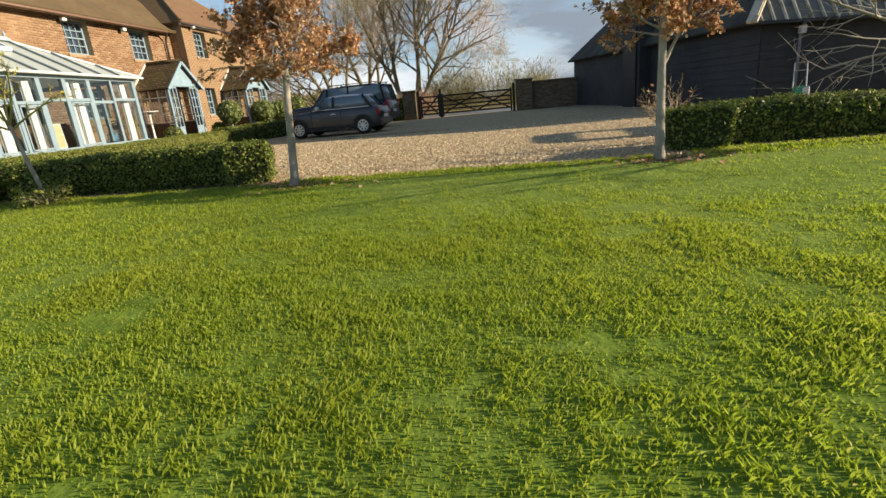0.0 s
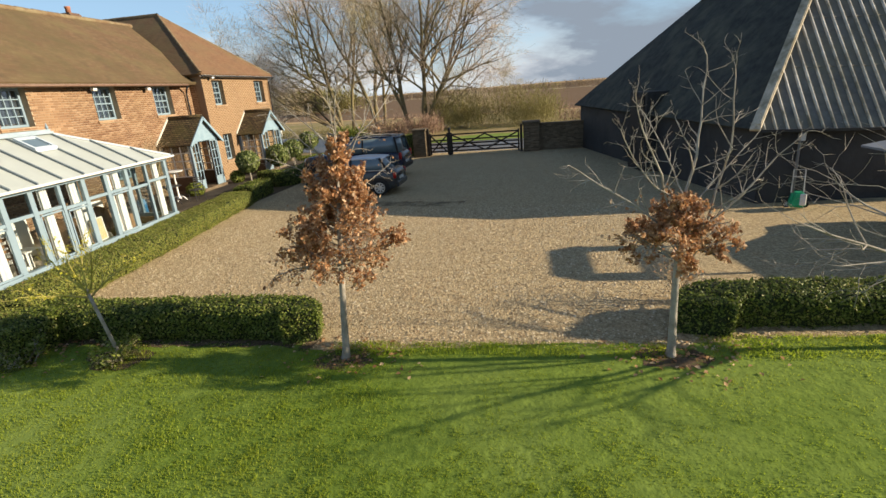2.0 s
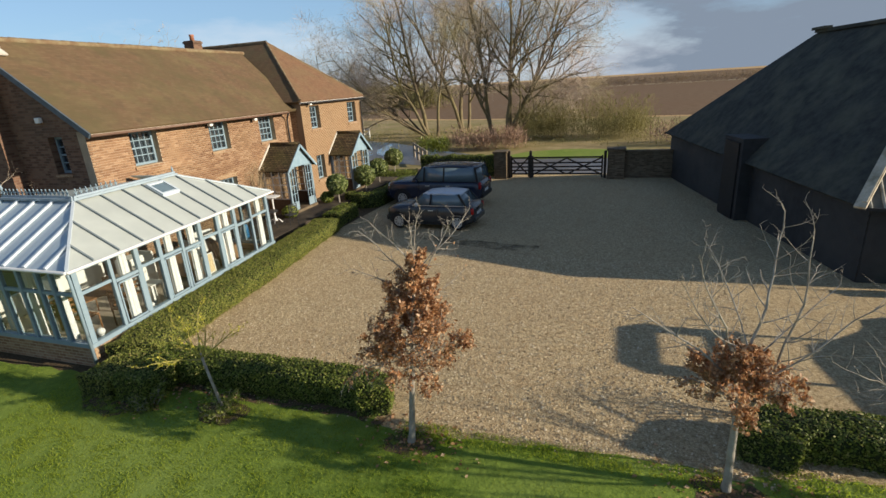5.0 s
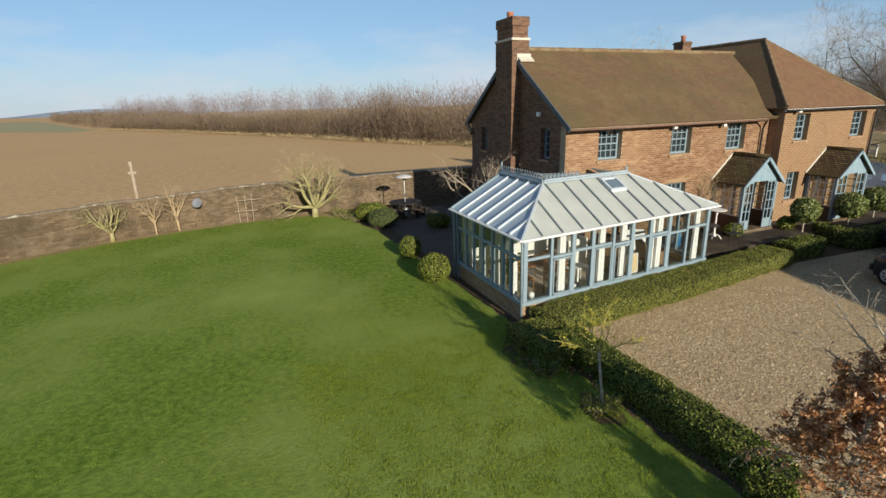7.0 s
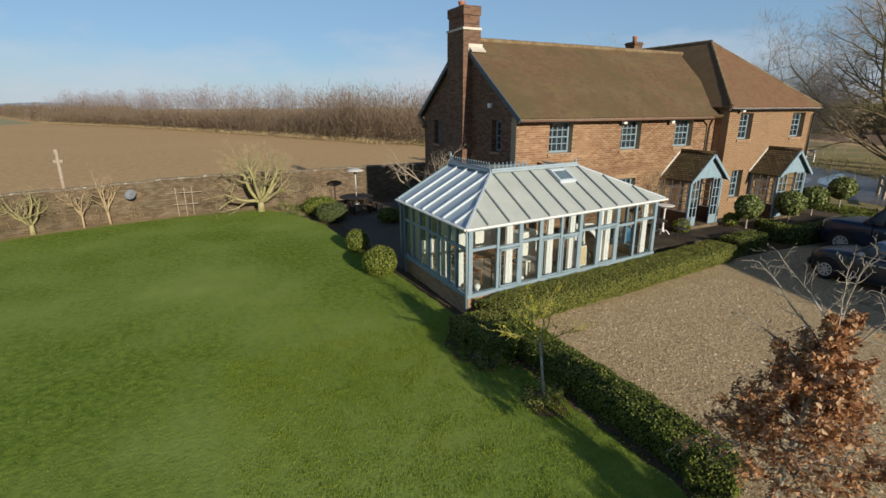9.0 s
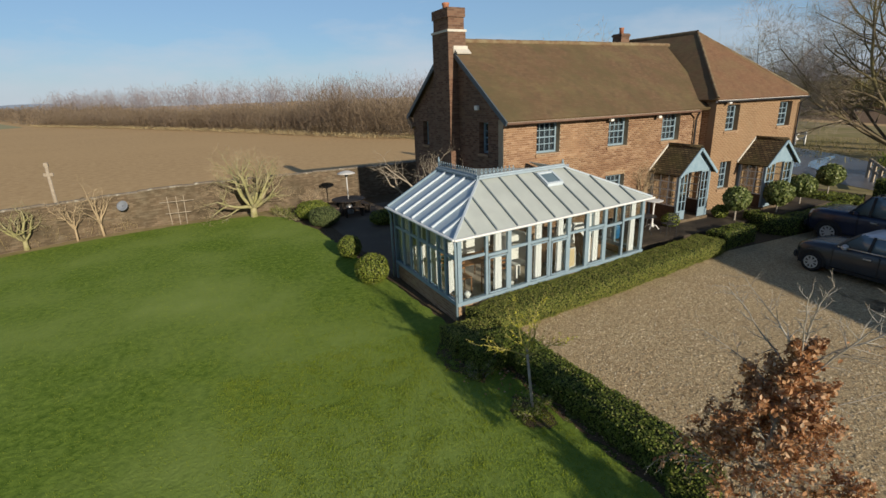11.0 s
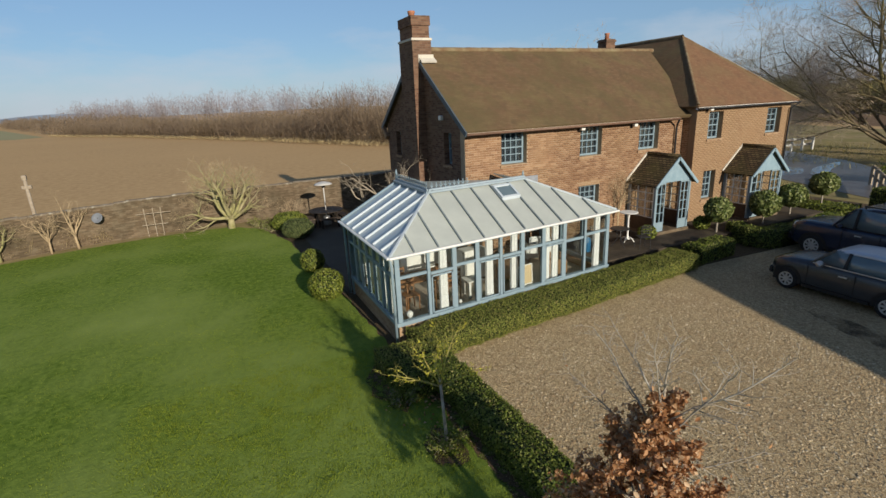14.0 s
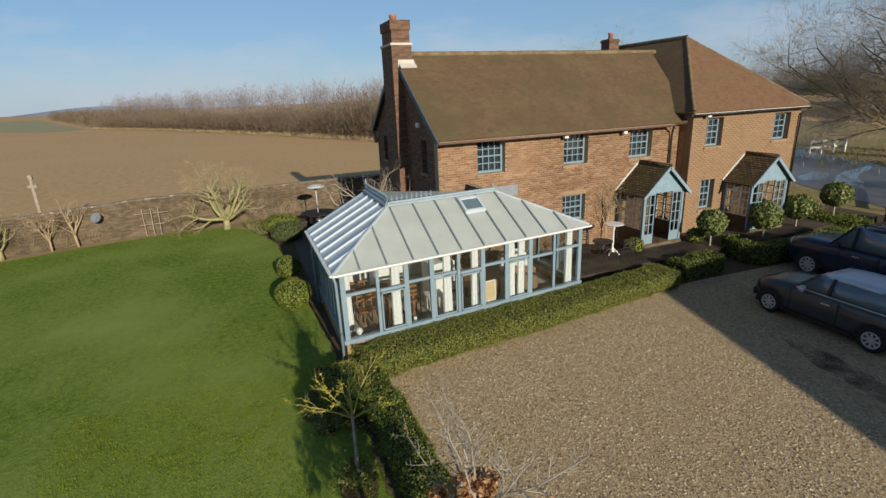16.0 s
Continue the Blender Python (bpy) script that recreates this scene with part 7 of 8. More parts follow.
def bare_tree(at, seed, label, trunk_h, radius, limbs, length, plan, mat, out_tilt, twig=0, name="tree", trunk_r=0.05, group="", category="tree", twig_mat=None, lean=None, trunk_mat=None, buds=0):
    rng = np.random.default_rng(seed)
    t = thing(name, at, label, category, group)
    bm = bmesh.new()
    bend = np.array(lean) * 2 if lean else rng.normal(0, 0.04, 2)
    tube(bm, [(0, 0, -0.05), (bend[0] * 0.27, bend[1] * 0.27, trunk_h * 0.5), (bend[0] * 0.5, bend[1] * 0.5, trunk_h)], [trunk_r * 1.25, trunk_r, trunk_r * 0.9], 10)
    part("trunk", bm, trunk_mat or mat, t, smooth=True)
    segs, tips = [], []
    for i in range(limbs):
        a = 2 * math.pi * (i + rng.uniform(-0.25, 0.25)) / limbs
        tilt = radians(out_tilt * rng.uniform(0.6, 1.25))
        d = np.array([math.cos(a) * math.sin(tilt), math.sin(a) * math.sin(tilt), math.cos(tilt)])
        grow(rng, segs, tips, (bend[0] * 0.5, bend[1] * 0.5, trunk_h * rng.uniform(0.85, 1.0)), d, length * rng.uniform(0.8, 1.15), radius * rng.uniform(0.8, 1.1), 0, plan)
    v, f = limb_arrays(segs, 5)
    raw("branchwork", v, f, mat, t, "", "stuff")
    if buds:
        A, B = np.array([q[0] for q in segs]), np.array([q[1] for q in segs])
        k = rng.integers(0, len(A), buds)
        pos = A[k] + (B[k] - A[k]) * rng.random((buds, 1)) + rng.normal(0, 0.012, (buds, 3))
        v, f = leaf_arrays(rng, pos, rng.normal(0, 1, (buds, 3)), 0.024, 0.5)
        raw("leaves", v, f, YOUNGLEAF, t, "small yellow-green leaves", "stuff")
    if twig:
        P = [(p, d) for p, d, lv in tips if lv >= len(plan) - 2]
        rows = []
        for i in range(twig):
            p, d = P[rng.integers(0, len(P))]
            dd = d + rng.normal(0, 0.5, 3)
            dd /= np.linalg.norm(dd)
            rows.append((p, p + dd * length * rng.uniform(0.06, 0.16), 0.0045 * max(length, 2.0) / 3, 0.0012))
        v, f = limb_arrays(rows, 3)
        raw("twiggery", v, f, twig_mat or mat, t, "", "stuff")
    return t


FINE = [(5, 0.12, 0.04, 5, 38, 0.52, 0.25), (4, 0.16, 0.04, 4, 40, 0.55, 0.25), (3, 0.18, 0.02, 0, 0, 0, 0)]
bare_tree((-5.6, 6.32, 0), 111, "slim sapling with yellow-green twigs", 1.15, 0.017, 6, 0.85, [(6, 0.07, 0.03, 8, 36, 0.34, 0.2), (3, 0.10, 0.10, 3, 32, 0.4, 0.3), (2, 0.1, 0.08, 0, 0, 0, 0)], YELLOWBARK, 46, 90, name="sapling", trunk_r=0.026, lean=(-0.30, 0.05), trunk_mat=BARK, buds=420)
bare_tree((6.35, 6.85, 0), 112, "bare young tree at the lawn edge", 1.1, 0.03, 14, 2.2, FINE, BARK, 66, 260, trunk_r=0.045)
GNARLED = [(6, 0.17, 0.05, 5, 45, 0.5, 0.3), (4, 0.22, 0.05, 4, 45, 0.55, 0.25), (3, 0.25, 0.06, 3, 40, 0.6, 0.2), (2, 0.2, 0.0, 0, 0, 0, 0)]
bare_tree((-40.0, 39.3, 0), 119, "tall bare tree behind the house", 3.0, 0.10, 9, 6.0, FINE, TWIG, 30, 900, "bare_tree", 0.16)
bare_tree((-25.6, 4.1, 0), 113, "gnarled bare apple tree with mossy limbs", 0.5, 0.115, 11, 2.05, GNARLED, MOSSBARK, 52, 4000, "apple_tree", 0.16, twig_mat=TWIG)
bare_tree((-25.0, -5.0, 0), 114, "small bare fruit tree in front of the wall", 0.4, 0.06, 8, 1.3, GNARLED, MOSSBARK, 50, 250, "fruit_tree", 0.09, twig_mat=TWIG)
bare_tree((-25.75, -2.35, 0), 115, "thin upright fruit tree in front of the wall", 0.6, 0.04, 6, 1.3, GNARLED, TWIG, 22, 150, "fruit_tree", 0.05)
bare_tree((-25.45, -3.3, 0), 116, "thin upright fruit tree in front of the wall", 0.5, 0.03, 6, 1.1, GNARLED, TWIG, 20, 150, "fruit_tree", 0.04)
bare_tree((-17.0, 9.7, 0), 117, "bare wall shrub with pale stems by the gable", 1.5, 0.055, 8, 2.0, GNARLED, PALEWOOD, 48, 0, "wall_shrub", 0.07)
bare_tree((-13.36, 17.75, 0.34), 118, "brown bare climber trained up the house front", 0.7, 0.02, 7, 1.25, [(6, 0.10, 0.10, 6, 40, 0.45, 0.2), (4, 0.16, 0.04, 5, 45, 0.5, 0.2), (2, 0.2, 0.0, 0, 0, 0, 0)], TWIG, 16, 500, "climber", 0.025)


def willow(at, seed, stems, label):
    """A great bare willow of many leaning stems; stems: (heading degrees, tilt degrees, length)."""
    rng = np.random.default_rng(seed)
    w = thing("willow_tree", at, label, "tree", "willows by the lane")
    plan = [(12, 0.07, 0.015, 12, 44, 0.44, 0.2), (9, 0.12, 0.03, 9, 44, 0.45, 0.15), (5, 0.16, 0.03, 6, 44, 0.5, 0.1), (3, 0.18, 0.02, 0, 0, 0, 0)]
    fine = []
    for h, tilt, ln in stems:
        segs, tips = [], []
        a, b = radians(h), radians(tilt)
        d = np.array([math.cos(a) * math.sin(b), math.sin(a) * math.sin(b), math.cos(b)])
        p = np.array([math.cos(a) * 0.5 * rng.uniform(0.3, 1.6), math.sin(a) * 0.5 * rng.uniform(0.3, 1.6), -0.1])
        grow(rng, segs, tips, p, d, ln, (0.0155 if tilt < 40 else 0.0105) * ln, 0, plan)
        thick = [s for s in segs if s[2] > 0.022]
        fine += [s for s in segs if s[2] <= 0.022]
        v, f = limb_arrays(thick, 6)
        raw("stem", v, f, WILLOW, w, "leaning stem with its limbs")
        for p, d, lv in tips:
            if lv >= 2:
                for i in range(6 if lv == 3 else 4):
                    dd = d + rng.normal(0, 0.55, 3)
                    dd /= np.linalg.norm(dd)
                    fine.append((p, p + dd * rng.uniform(0.4, 1.5), 0.0042, 0.0016))
    v, f = twig_arrays(rng, [(p, q, max(a, 0.0045), max(b, 0.0028)) for p, q, a, b in fine])
    raw("twiggery", v, f, HAZETWIG, w, "fine bare twigs", "stuff")


willow((-8.9, 48.0, 0), 201, [(185, 3, 14.5), (20, 6, 14.5), (340, 14, 14.5), (10, 25, 14.0), (350, 38, 12.5), (0, 58, 8.5), (210, 16, 11.0)], "great bare willow with many leaning stems")
willow((-14.9, 57.0, 0), 202, [(175, 2, 16.0), (185, 8, 15.5), (60, 8, 13.0)], "tall bare willow with dark upright stems")
willow((-17.8, 53.0, 0), 204, [(180, 13, 15.0), (175, 20, 12.0), (190, 30, 12.5), (182, 58, 10.5), (170, 44, 12.0), (20, 8, 12.0), (197, 63, 13.0), (204, 48, 13.0)], "bare willow leaning low over the lane")


# ---- loose twiggy growth: strips, far too many to count ----
def thicket(name, spots, heights, radius, strips, mat, label, seed, width, category, stems=0.02):
    """Bare undergrowth: rounded bushes of fine twigs fanning up and out, a few stems among them."""
    rng = np.random.default_rng(seed)
    S, H = np.asarray(spots, float), np.asarray(heights, float)
    k = len(S) * strips
    i = np.repeat(np.arange(len(S)), strips)
    stem = rng.random(k) < stems
    R = (radius * rng.uniform(0.6, 1.3, len(S)))[i]
    # each twig starts inside an upright egg about its spot and points away from the egg's foot
    u = rng.normal(0, 1, (k, 3))
    u *= (rng.random(k) ** 0.45 / np.linalg.norm(u, axis=1))[:, None]
    low = np.zeros((k, 3))
    low[:, 0], low[:, 1] = S[i, 0] + u[:, 0] * R, S[i, 1] + u[:, 1] * R
    low[:, 2] = H[i] * (0.46 + 0.46 * u[:, 2])
    way = np.stack([u[:, 0], u[:, 1], 0.6 + 0.5 * u[:, 2]], 1) + rng.normal(0, 0.55, (k, 3))
    way /= np.linalg.norm(way, axis=1)[:, None]
    top = low + way * (H[i] * rng.uniform(0.07, 0.20, k))[:, None]
    low[stem, 2] = 0.0
    top[stem, :2] = low[stem, :2] + rng.normal(0, 0.15, (stem.sum(), 2)) * H[i][stem][:, None]
    top[stem, 2] = H[i][stem] * rng.uniform(0.6, 1.0, stem.sum())
    top[:, 2] = np.maximum(top[:, 2], 0.03)
    ang = rng.uniform(0, math.pi, k)
    side = np.stack([np.cos(ang), np.sin(ang), rng.normal(0, 0.4, k)], 1) * (width * rng.uniform(0.5, 1.3, k))[:, None]
    mid = (low + top) / 2
    v = np.stack([low, mid + side, top, mid - side], 1).reshape(-1, 3)
    j = np.arange(k)[:, None] * 4
    f = np.concatenate([j + [0, 1, 2], j + [0, 2, 3]], 1).reshape(-1, 3)
    return tagged(raw(name, v, f, mat, None, label, "stuff"), label, category)


tr = np.random.default_rng(300)


def along_line(pts, count, depth, rng):
    """Spots scattered beside a line, up to depth behind it."""
    P = np.array(pts, float)
    d = np.linalg.norm(np.diff(P, axis=0), axis=1)
    t = rng.uniform(0, d.sum(), count)
    i = np.searchsorted(np.cumsum(d), t).clip(0, len(d) - 1)
    u = (t - np.concatenate([[0], np.cumsum(d)])[i]) / d[i]
    p = P[i] + (P[i + 1] - P[i]) * u[:, None]
    n = (P[i + 1] - P[i]) / d[i][:, None]
    return p + np.stack([-n[:, 1], n[:, 0]], 1) * (rng.random(count) ** 1.3 * depth)[:, None]


# woodland edge beyond the western field
EDGE = [(-52, 45), (-56, 36), (-65, 27.5), (-78, 21.5), (-92, 16.5), (-116, 6), (-155, -12), (-205, -40)]
spots = along_line(EDGE, 2100, -20, tr)
swell = np.array([noise.noise((x * 0.07, y * 0.07, 3.0)) + 0.5 * noise.noise((x * 0.25, y * 0.25, 1.0)) for x, y in spots])
hs = (4.7 + 2.0 * swell) * tr.uniform(0.7, 1.25, len(spots)) * np.interp(spots[:, 0], [-150, -100, -60], [0.85, 1.0, 1.5])
thicket("woodland", spots, np.clip(hs, 1.6, 9.0), 2.0, 90, WOODTWIG, "bare brown woodland edge beyond the field", 301, 0.036, "woodland")
bushes = along_line(EDGE, 260, -5, tr)
thicket("field_bush", bushes, tr.uniform(1.0, 2.4, 260), 1.3, 120, foliage("dark_bush_twig", [(0, (0.09, 0.065, 0.04)), (1, (0.17, 0.125, 0.07))], 0.9, 0.2), "dark bare bushes along the field edge", 311, 0.03, "bushes")
dry = along_line(EDGE, 1500, 2.0, tr)
thicket("field_margin", dry, tr.uniform(0.5, 1.0, len(dry)), 0.5, 16, foliage("dry_grass", [(0, (0.34, 0.26, 0.13)), (1, (0.5, 0.41, 0.24))], 0.9, 0.2), "pale dry grass at the field margin", 302, 0.05, "grass")
far_edge = [(-205, -40), (-300, -70), (-520, -140)]
spots = along_line(far_edge, 420, -40, tr)
thicket("far_woodland", spots, tr.uniform(4.0, 8.0, len(spots)), 3.6, 80, WOODTWIG, "distant bare trees along the fields", 303, 0.12, "woodland")
tall = along_line([(-130, 330), (-190, 120), (-300, 20), (-430, -60)], 800, 25, tr)
# Distance haze is put into the poplars' pale grey-lilac colour.
thicket("poplar_row", tall, tr.uniform(11.5, 17.5, len(tall)), 2.6, 85, foliage("hazy_poplar_twig", [(0, (0.34, 0.31, 0.315)), (1, (0.41, 0.375, 0.38))], 0.95, 0.4), "tall bare poplars in a distant row", 304, 0.075, "woodland")
stalks = along_line([(-24.7, -6.2), (-25.6, -3.4), (-26.2, -0.8)], 34, 0.5, tr)
thicket("dry_stalks", stalks, tr.uniform(0.35, 1.15, 34), 0.3, 60, foliage("dry_stalk", [(0, (0.30, 0.23, 0.11)), (1, (0.47, 0.38, 0.22))], 0.9, 0.2), "dry brown stalks along the garden wall", 314, 0.008, "stalks")
# scrub and hedgerow beyond the lane
spots = np.stack([tr.uniform(-26, 14, 620), tr.uniform(41.5, 60, 620)], 1)
thicket("scrub", spots, tr.uniform(0.25, 0.8, 620), 0.8, 40, SCRUBTWIG, "rough winter scrub across the lane", 305, 0.028, "scrub")
spots = along_line([(-11.5, 40.0), (-8.5, 40.2), (-5.6, 41.2)], 110, 2.2, tr)
thicket("bramble", spots, tr.uniform(1.4, 2.3, 110), 0.8, 60, PINKTWIG, "reddish bare bramble under the willows", 306, 0.022, "bramble")
spots = along_line([(4, 42), (9, 41), (16, 43)], 120, 3.0, tr)
thicket("bramble", spots, tr.uniform(1.2, 2.4, 120), 0.8, 60, PINKTWIG, "bare bramble behind the barn", 307, 0.024, "bramble")
spots = along_line([(150, 260), (20, 270), (-90, 285)], 900, 14, tr)
thicket("far_hedgerow", spots, tr.uniform(2.2, 4.4, 900), 3.0, 30, WOODTWIG, "far hedgerow along the horizon", 308, 0.2, "hedgerow")
spots = along_line([(-7.0, 46.5), (-2.0, 47.5), (3.5, 46.0)], 120, 4.5, tr)
thicket("scrub", spots, tr.uniform(1.6, 4.3, 120), 1.2, 170, SCRUBTWIG, "olive bare thicket beside the great willow", 313, 0.02, "scrub")
spots = along_line([(100, 225), (-70, 240)], 500, 2, tr)
thicket("field_margin", spots, tr.uniform(0.5, 0.9, 500), 1.0, 20, foliage("bleached_grass", [(0, (0.45, 0.38, 0.24)), (1, (0.6, 0.53, 0.38))], 0.9, 0.2), "bleached grass strip across the field", 309, 0.08, "grass")
spots = along_line([(-13.0, 29.9), (-15.5, 32.6), (-18, 34.2)], 110, 1.2, tr)
thicket("scrub", spots, tr.uniform(0.25, 0.6, 110), 0.6, 46, SCRUBTWIG, "rough growth beside the lane", 310, 0.018, "scrub")
spots = along_line([(-13.6, 38.9), (-12.0, 39.8)], 12, 1.2, tr)
thicket("lane_bush", spots, tr.uniform(1.1, 1.7, 12), 0.7, 260, BOXLEAF, "dark evergreen bush at the lane side", 312, 0.03, "bush")

spots = along_line([(-178, 262), (-128, 222)], 60, 8, tr)
thicket("field_bush", spots, tr.uniform(7.0, 11.0, 60), 4.5, 220, SCRUBTWIG, "olive ivy-grown trees at the far field edge", 315, 0.22, "bushes")
spots = along_line([(-84, 158), (-40, 112)], 80, 8, tr)
thicket("field_bush", spots, tr.uniform(4.5, 7.5, 80), 3.2, 260, SCRUBTWIG, "olive ivy-grown bushes along the field beyond the lane", 316, 0.12, "bushes")

# low hills far to the west
HILL = 28.0
bm = bmesh.new()
hill = [(-1500 + 40 * i, -3 + 18 * math.exp(-((i - HILL) / 4.6) ** 2) + 5 * noise.noise((i * 0.2, 0, 0))) for i in range(45)]
lo = [bm.verts.new((-1400, x * 1.0 + 100, -1)) for x, z in hill]
hi = [bm.verts.new((-1450, x * 1.0 + 100, z)) for x, z in hill]
bk = [bm.verts.new((-1700, x * 1.0 + 100, -1)) for x, z in hill]
for i in range(44):
    bm.faces.new((lo[i], lo[i + 1], hi[i + 1], hi[i]))
    bm.faces.new((hi[i], hi[i + 1], bk[i + 1], bk[i]))
# The hills' blue is air haze painted into their colour.
tagged(part("hills", bm, material("hazy_far_hill", (0.20, 0.25, 0.33), (0.24, 0.29, 0.36), 0.004, 1.0)), "low blue hills far beyond the fields", "hills", kind="structure")


# ---- fences, poles and garden things ----
def rail_fence(p, q, posts, h, rails, mat, label):
    p, q = Vector(p), Vector(q)
    f = thing("rail_fence", (0, 0, 0), label, "fence")
    for i in range(posts):
        a = p.lerp(q, i / (posts - 1))
        bm = bmesh.new()
        box(bm, a.x - 0.07, a.x + 0.07, a.y - 0.07, a.y + 0.07, -0.05, h)
        part("post", bm, mat, f)
    for k in range(rails):
        z = h * (0.9 - 0.42 * k)
        bm = bmesh.new()
        beam(bm, p + Vector((0.08, 0, z)), q + Vector((0.08, 0, z)), 0.05, 0.16)
        part("rail", bm, mat, f)


rail_fence((-26.35, 50.0, 0), (-25.6, 53.4, 0), 4, 1.1, 2, WHITE, "white post and rail fence beside the lane")
rail_fence((-11.2, 33.0, 0), (-13.9, 37.6, 0), 4, 1.1, 2, PALEWOOD, "weathered post and rail fence along the lane")
pole = thing("wooden_pole", (-28.4, -4.3, 0), "short weathered wooden pole behind the wall", "pole")
bm = bmesh.new()
tube(bm, [(0, 0, -0.1), (0.02, 0, 3.0)], [0.09, 0.075], 10)
part("shaft", bm, PALEWOOD, pole, smooth=True)
bm = bmesh.new()
box(bm, -0.09, 0.09, -0.09, 0.09, 2.98, 3.2)
soften(bm, 0.02)
part("cap", bm, PALEWOOD, pole)
bm = bmesh.new()
box(bm, -0.07, 0.07, -0.2, 0.2, 2.55, 2.72)
soften(bm, 0.03)
part("box", bm, PALEWOOD, pole, "pale fitting on the pole")
dish = thing("wall_dish", (-25.75, -1.4, 1.25), "grey round dish fixed to the garden wall", "dish", rz=70)
bm = bmesh.new()
turned(bm, (0, 0, 0), [(0.03, -0.05), (0.17, -0.01), (0.24, 0.05), (0.23, 0.058), (0.155, 0.015), (0.02, -0.015)], 20)
bmesh.ops.rotate(bm, verts=bm.verts, matrix=Euler((radians(62), 0, radians(0))).to_matrix())
part("bowl", bm, DISH, dish, smooth=True)
bm = bmesh.new()
beam(bm, (0, 0, 0), (-0.25, 0.45, -0.2), 0.04, 0.04)
part("bracket", bm, GUTTER, dish)
trel = thing("trellis", (-26.2, 0.75, 0), "pale wooden trellis standing against the wall", "trellis", rz=88)
for x in (-0.35, 0.0, 0.3):
    bm = bmesh.new()
    beam(bm, (x, 0, -0.05), (x * 1.1, 0.12, 1.35), 0.03, 0.03)
    part("upright", bm, PALEWOOD, trel)
for z, l in ((0.55, 0.55), (1.1, 0.75)):
    bm = bmesh.new()
    beam(bm, (-l, 0.09 * z, z), (l, 0.09 * z, z), 0.03, 0.03)
    part("crossbar", bm, PALEWOOD, trel)


def heater(at, h, dome, label):
    t = thing("patio_heater", at, label, "patio heater", "patio heaters")
    bm = bmesh.new()
    turned(bm, (0, 0, 0), [(0.22, 0), (0.22, 0.05), (0.16, 0.3), (0.15, 0.42), (0.05, 0.46)], 16)
    part("base", bm, STEEL, t, smooth=True)
    bm = bmesh.new()
    tube(bm, [(0, 0, 0.4), (0, 0, h - 0.12)], 0.03, 10)
    part("pole", bm, GREYPLASTIC, t, smooth=True)
    bm = bmesh.new()
    turned(bm, (0, 0, h - 0.3), [(0.05, 0), (0.09, 0.04), (0.09, 0.18), (0.05, 0.22)], 12)
    part("burner", bm, GUTTER, t, smooth=True)
    bm = bmesh.new()
    turned(bm, (0, 0, h - 0.14), [(dome, 0), (dome, 0.015), (dome * 0.72, 0.08), (dome * 0.3, 0.13), (0.03, 0.145)], 24)
    part("dome", bm, GREYPLASTIC, t, "pale domed reflector", True)


heater((-23.4, 8.42, 0.006), 2.15, 0.44, "steel patio heater with a domed reflector on the terrace")


def bar_table(at, h, label):
    t = thing("bar_table", at, label, "table")
    bm = bmesh.new()
    turned(bm, (0, 0, h - 0.05), [(0.05, 0), (0.31, 0.015), (0.33, 0.03), (0.33, 0.045), (0.31, 0.05)], 28)
    part("tabletop", bm, WHITE, t, smooth=False)
    bm = bmesh.new()
    turned(bm, (0, 0, 0.08), [(0.09, 0), (0.05, 0.06), (0.035, 0.2), (0.03, h - 0.35), (0.05, h - 0.2), (0.08, h - 0.13)], 14)
    part("pedestal", bm, WHITE, t, smooth=True)
    for k in range(4):
        a = 2 * math.pi * k / 4 + 0.4
        bm = bmesh.new()
        tube(bm, [(0.03 * math.cos(a), 0.03 * math.sin(a), 0.16), (0.16 * math.cos(a), 0.16 * math.sin(a), 0.13), (0.27 * math.cos(a), 0.27 * math.sin(a), 0.0)], 0.02, 8)
        part("foot", bm, WHITE, t, smooth=True)


bar_table((-12.25, 17.15, 0.34), 1.12, "tall white pedestal table beside the house front")


WORN = material("worn_bench_wood", (0.07, 0.05, 0.036), (0.15, 0.11, 0.08), 10, 0.7, 0.3, 50)


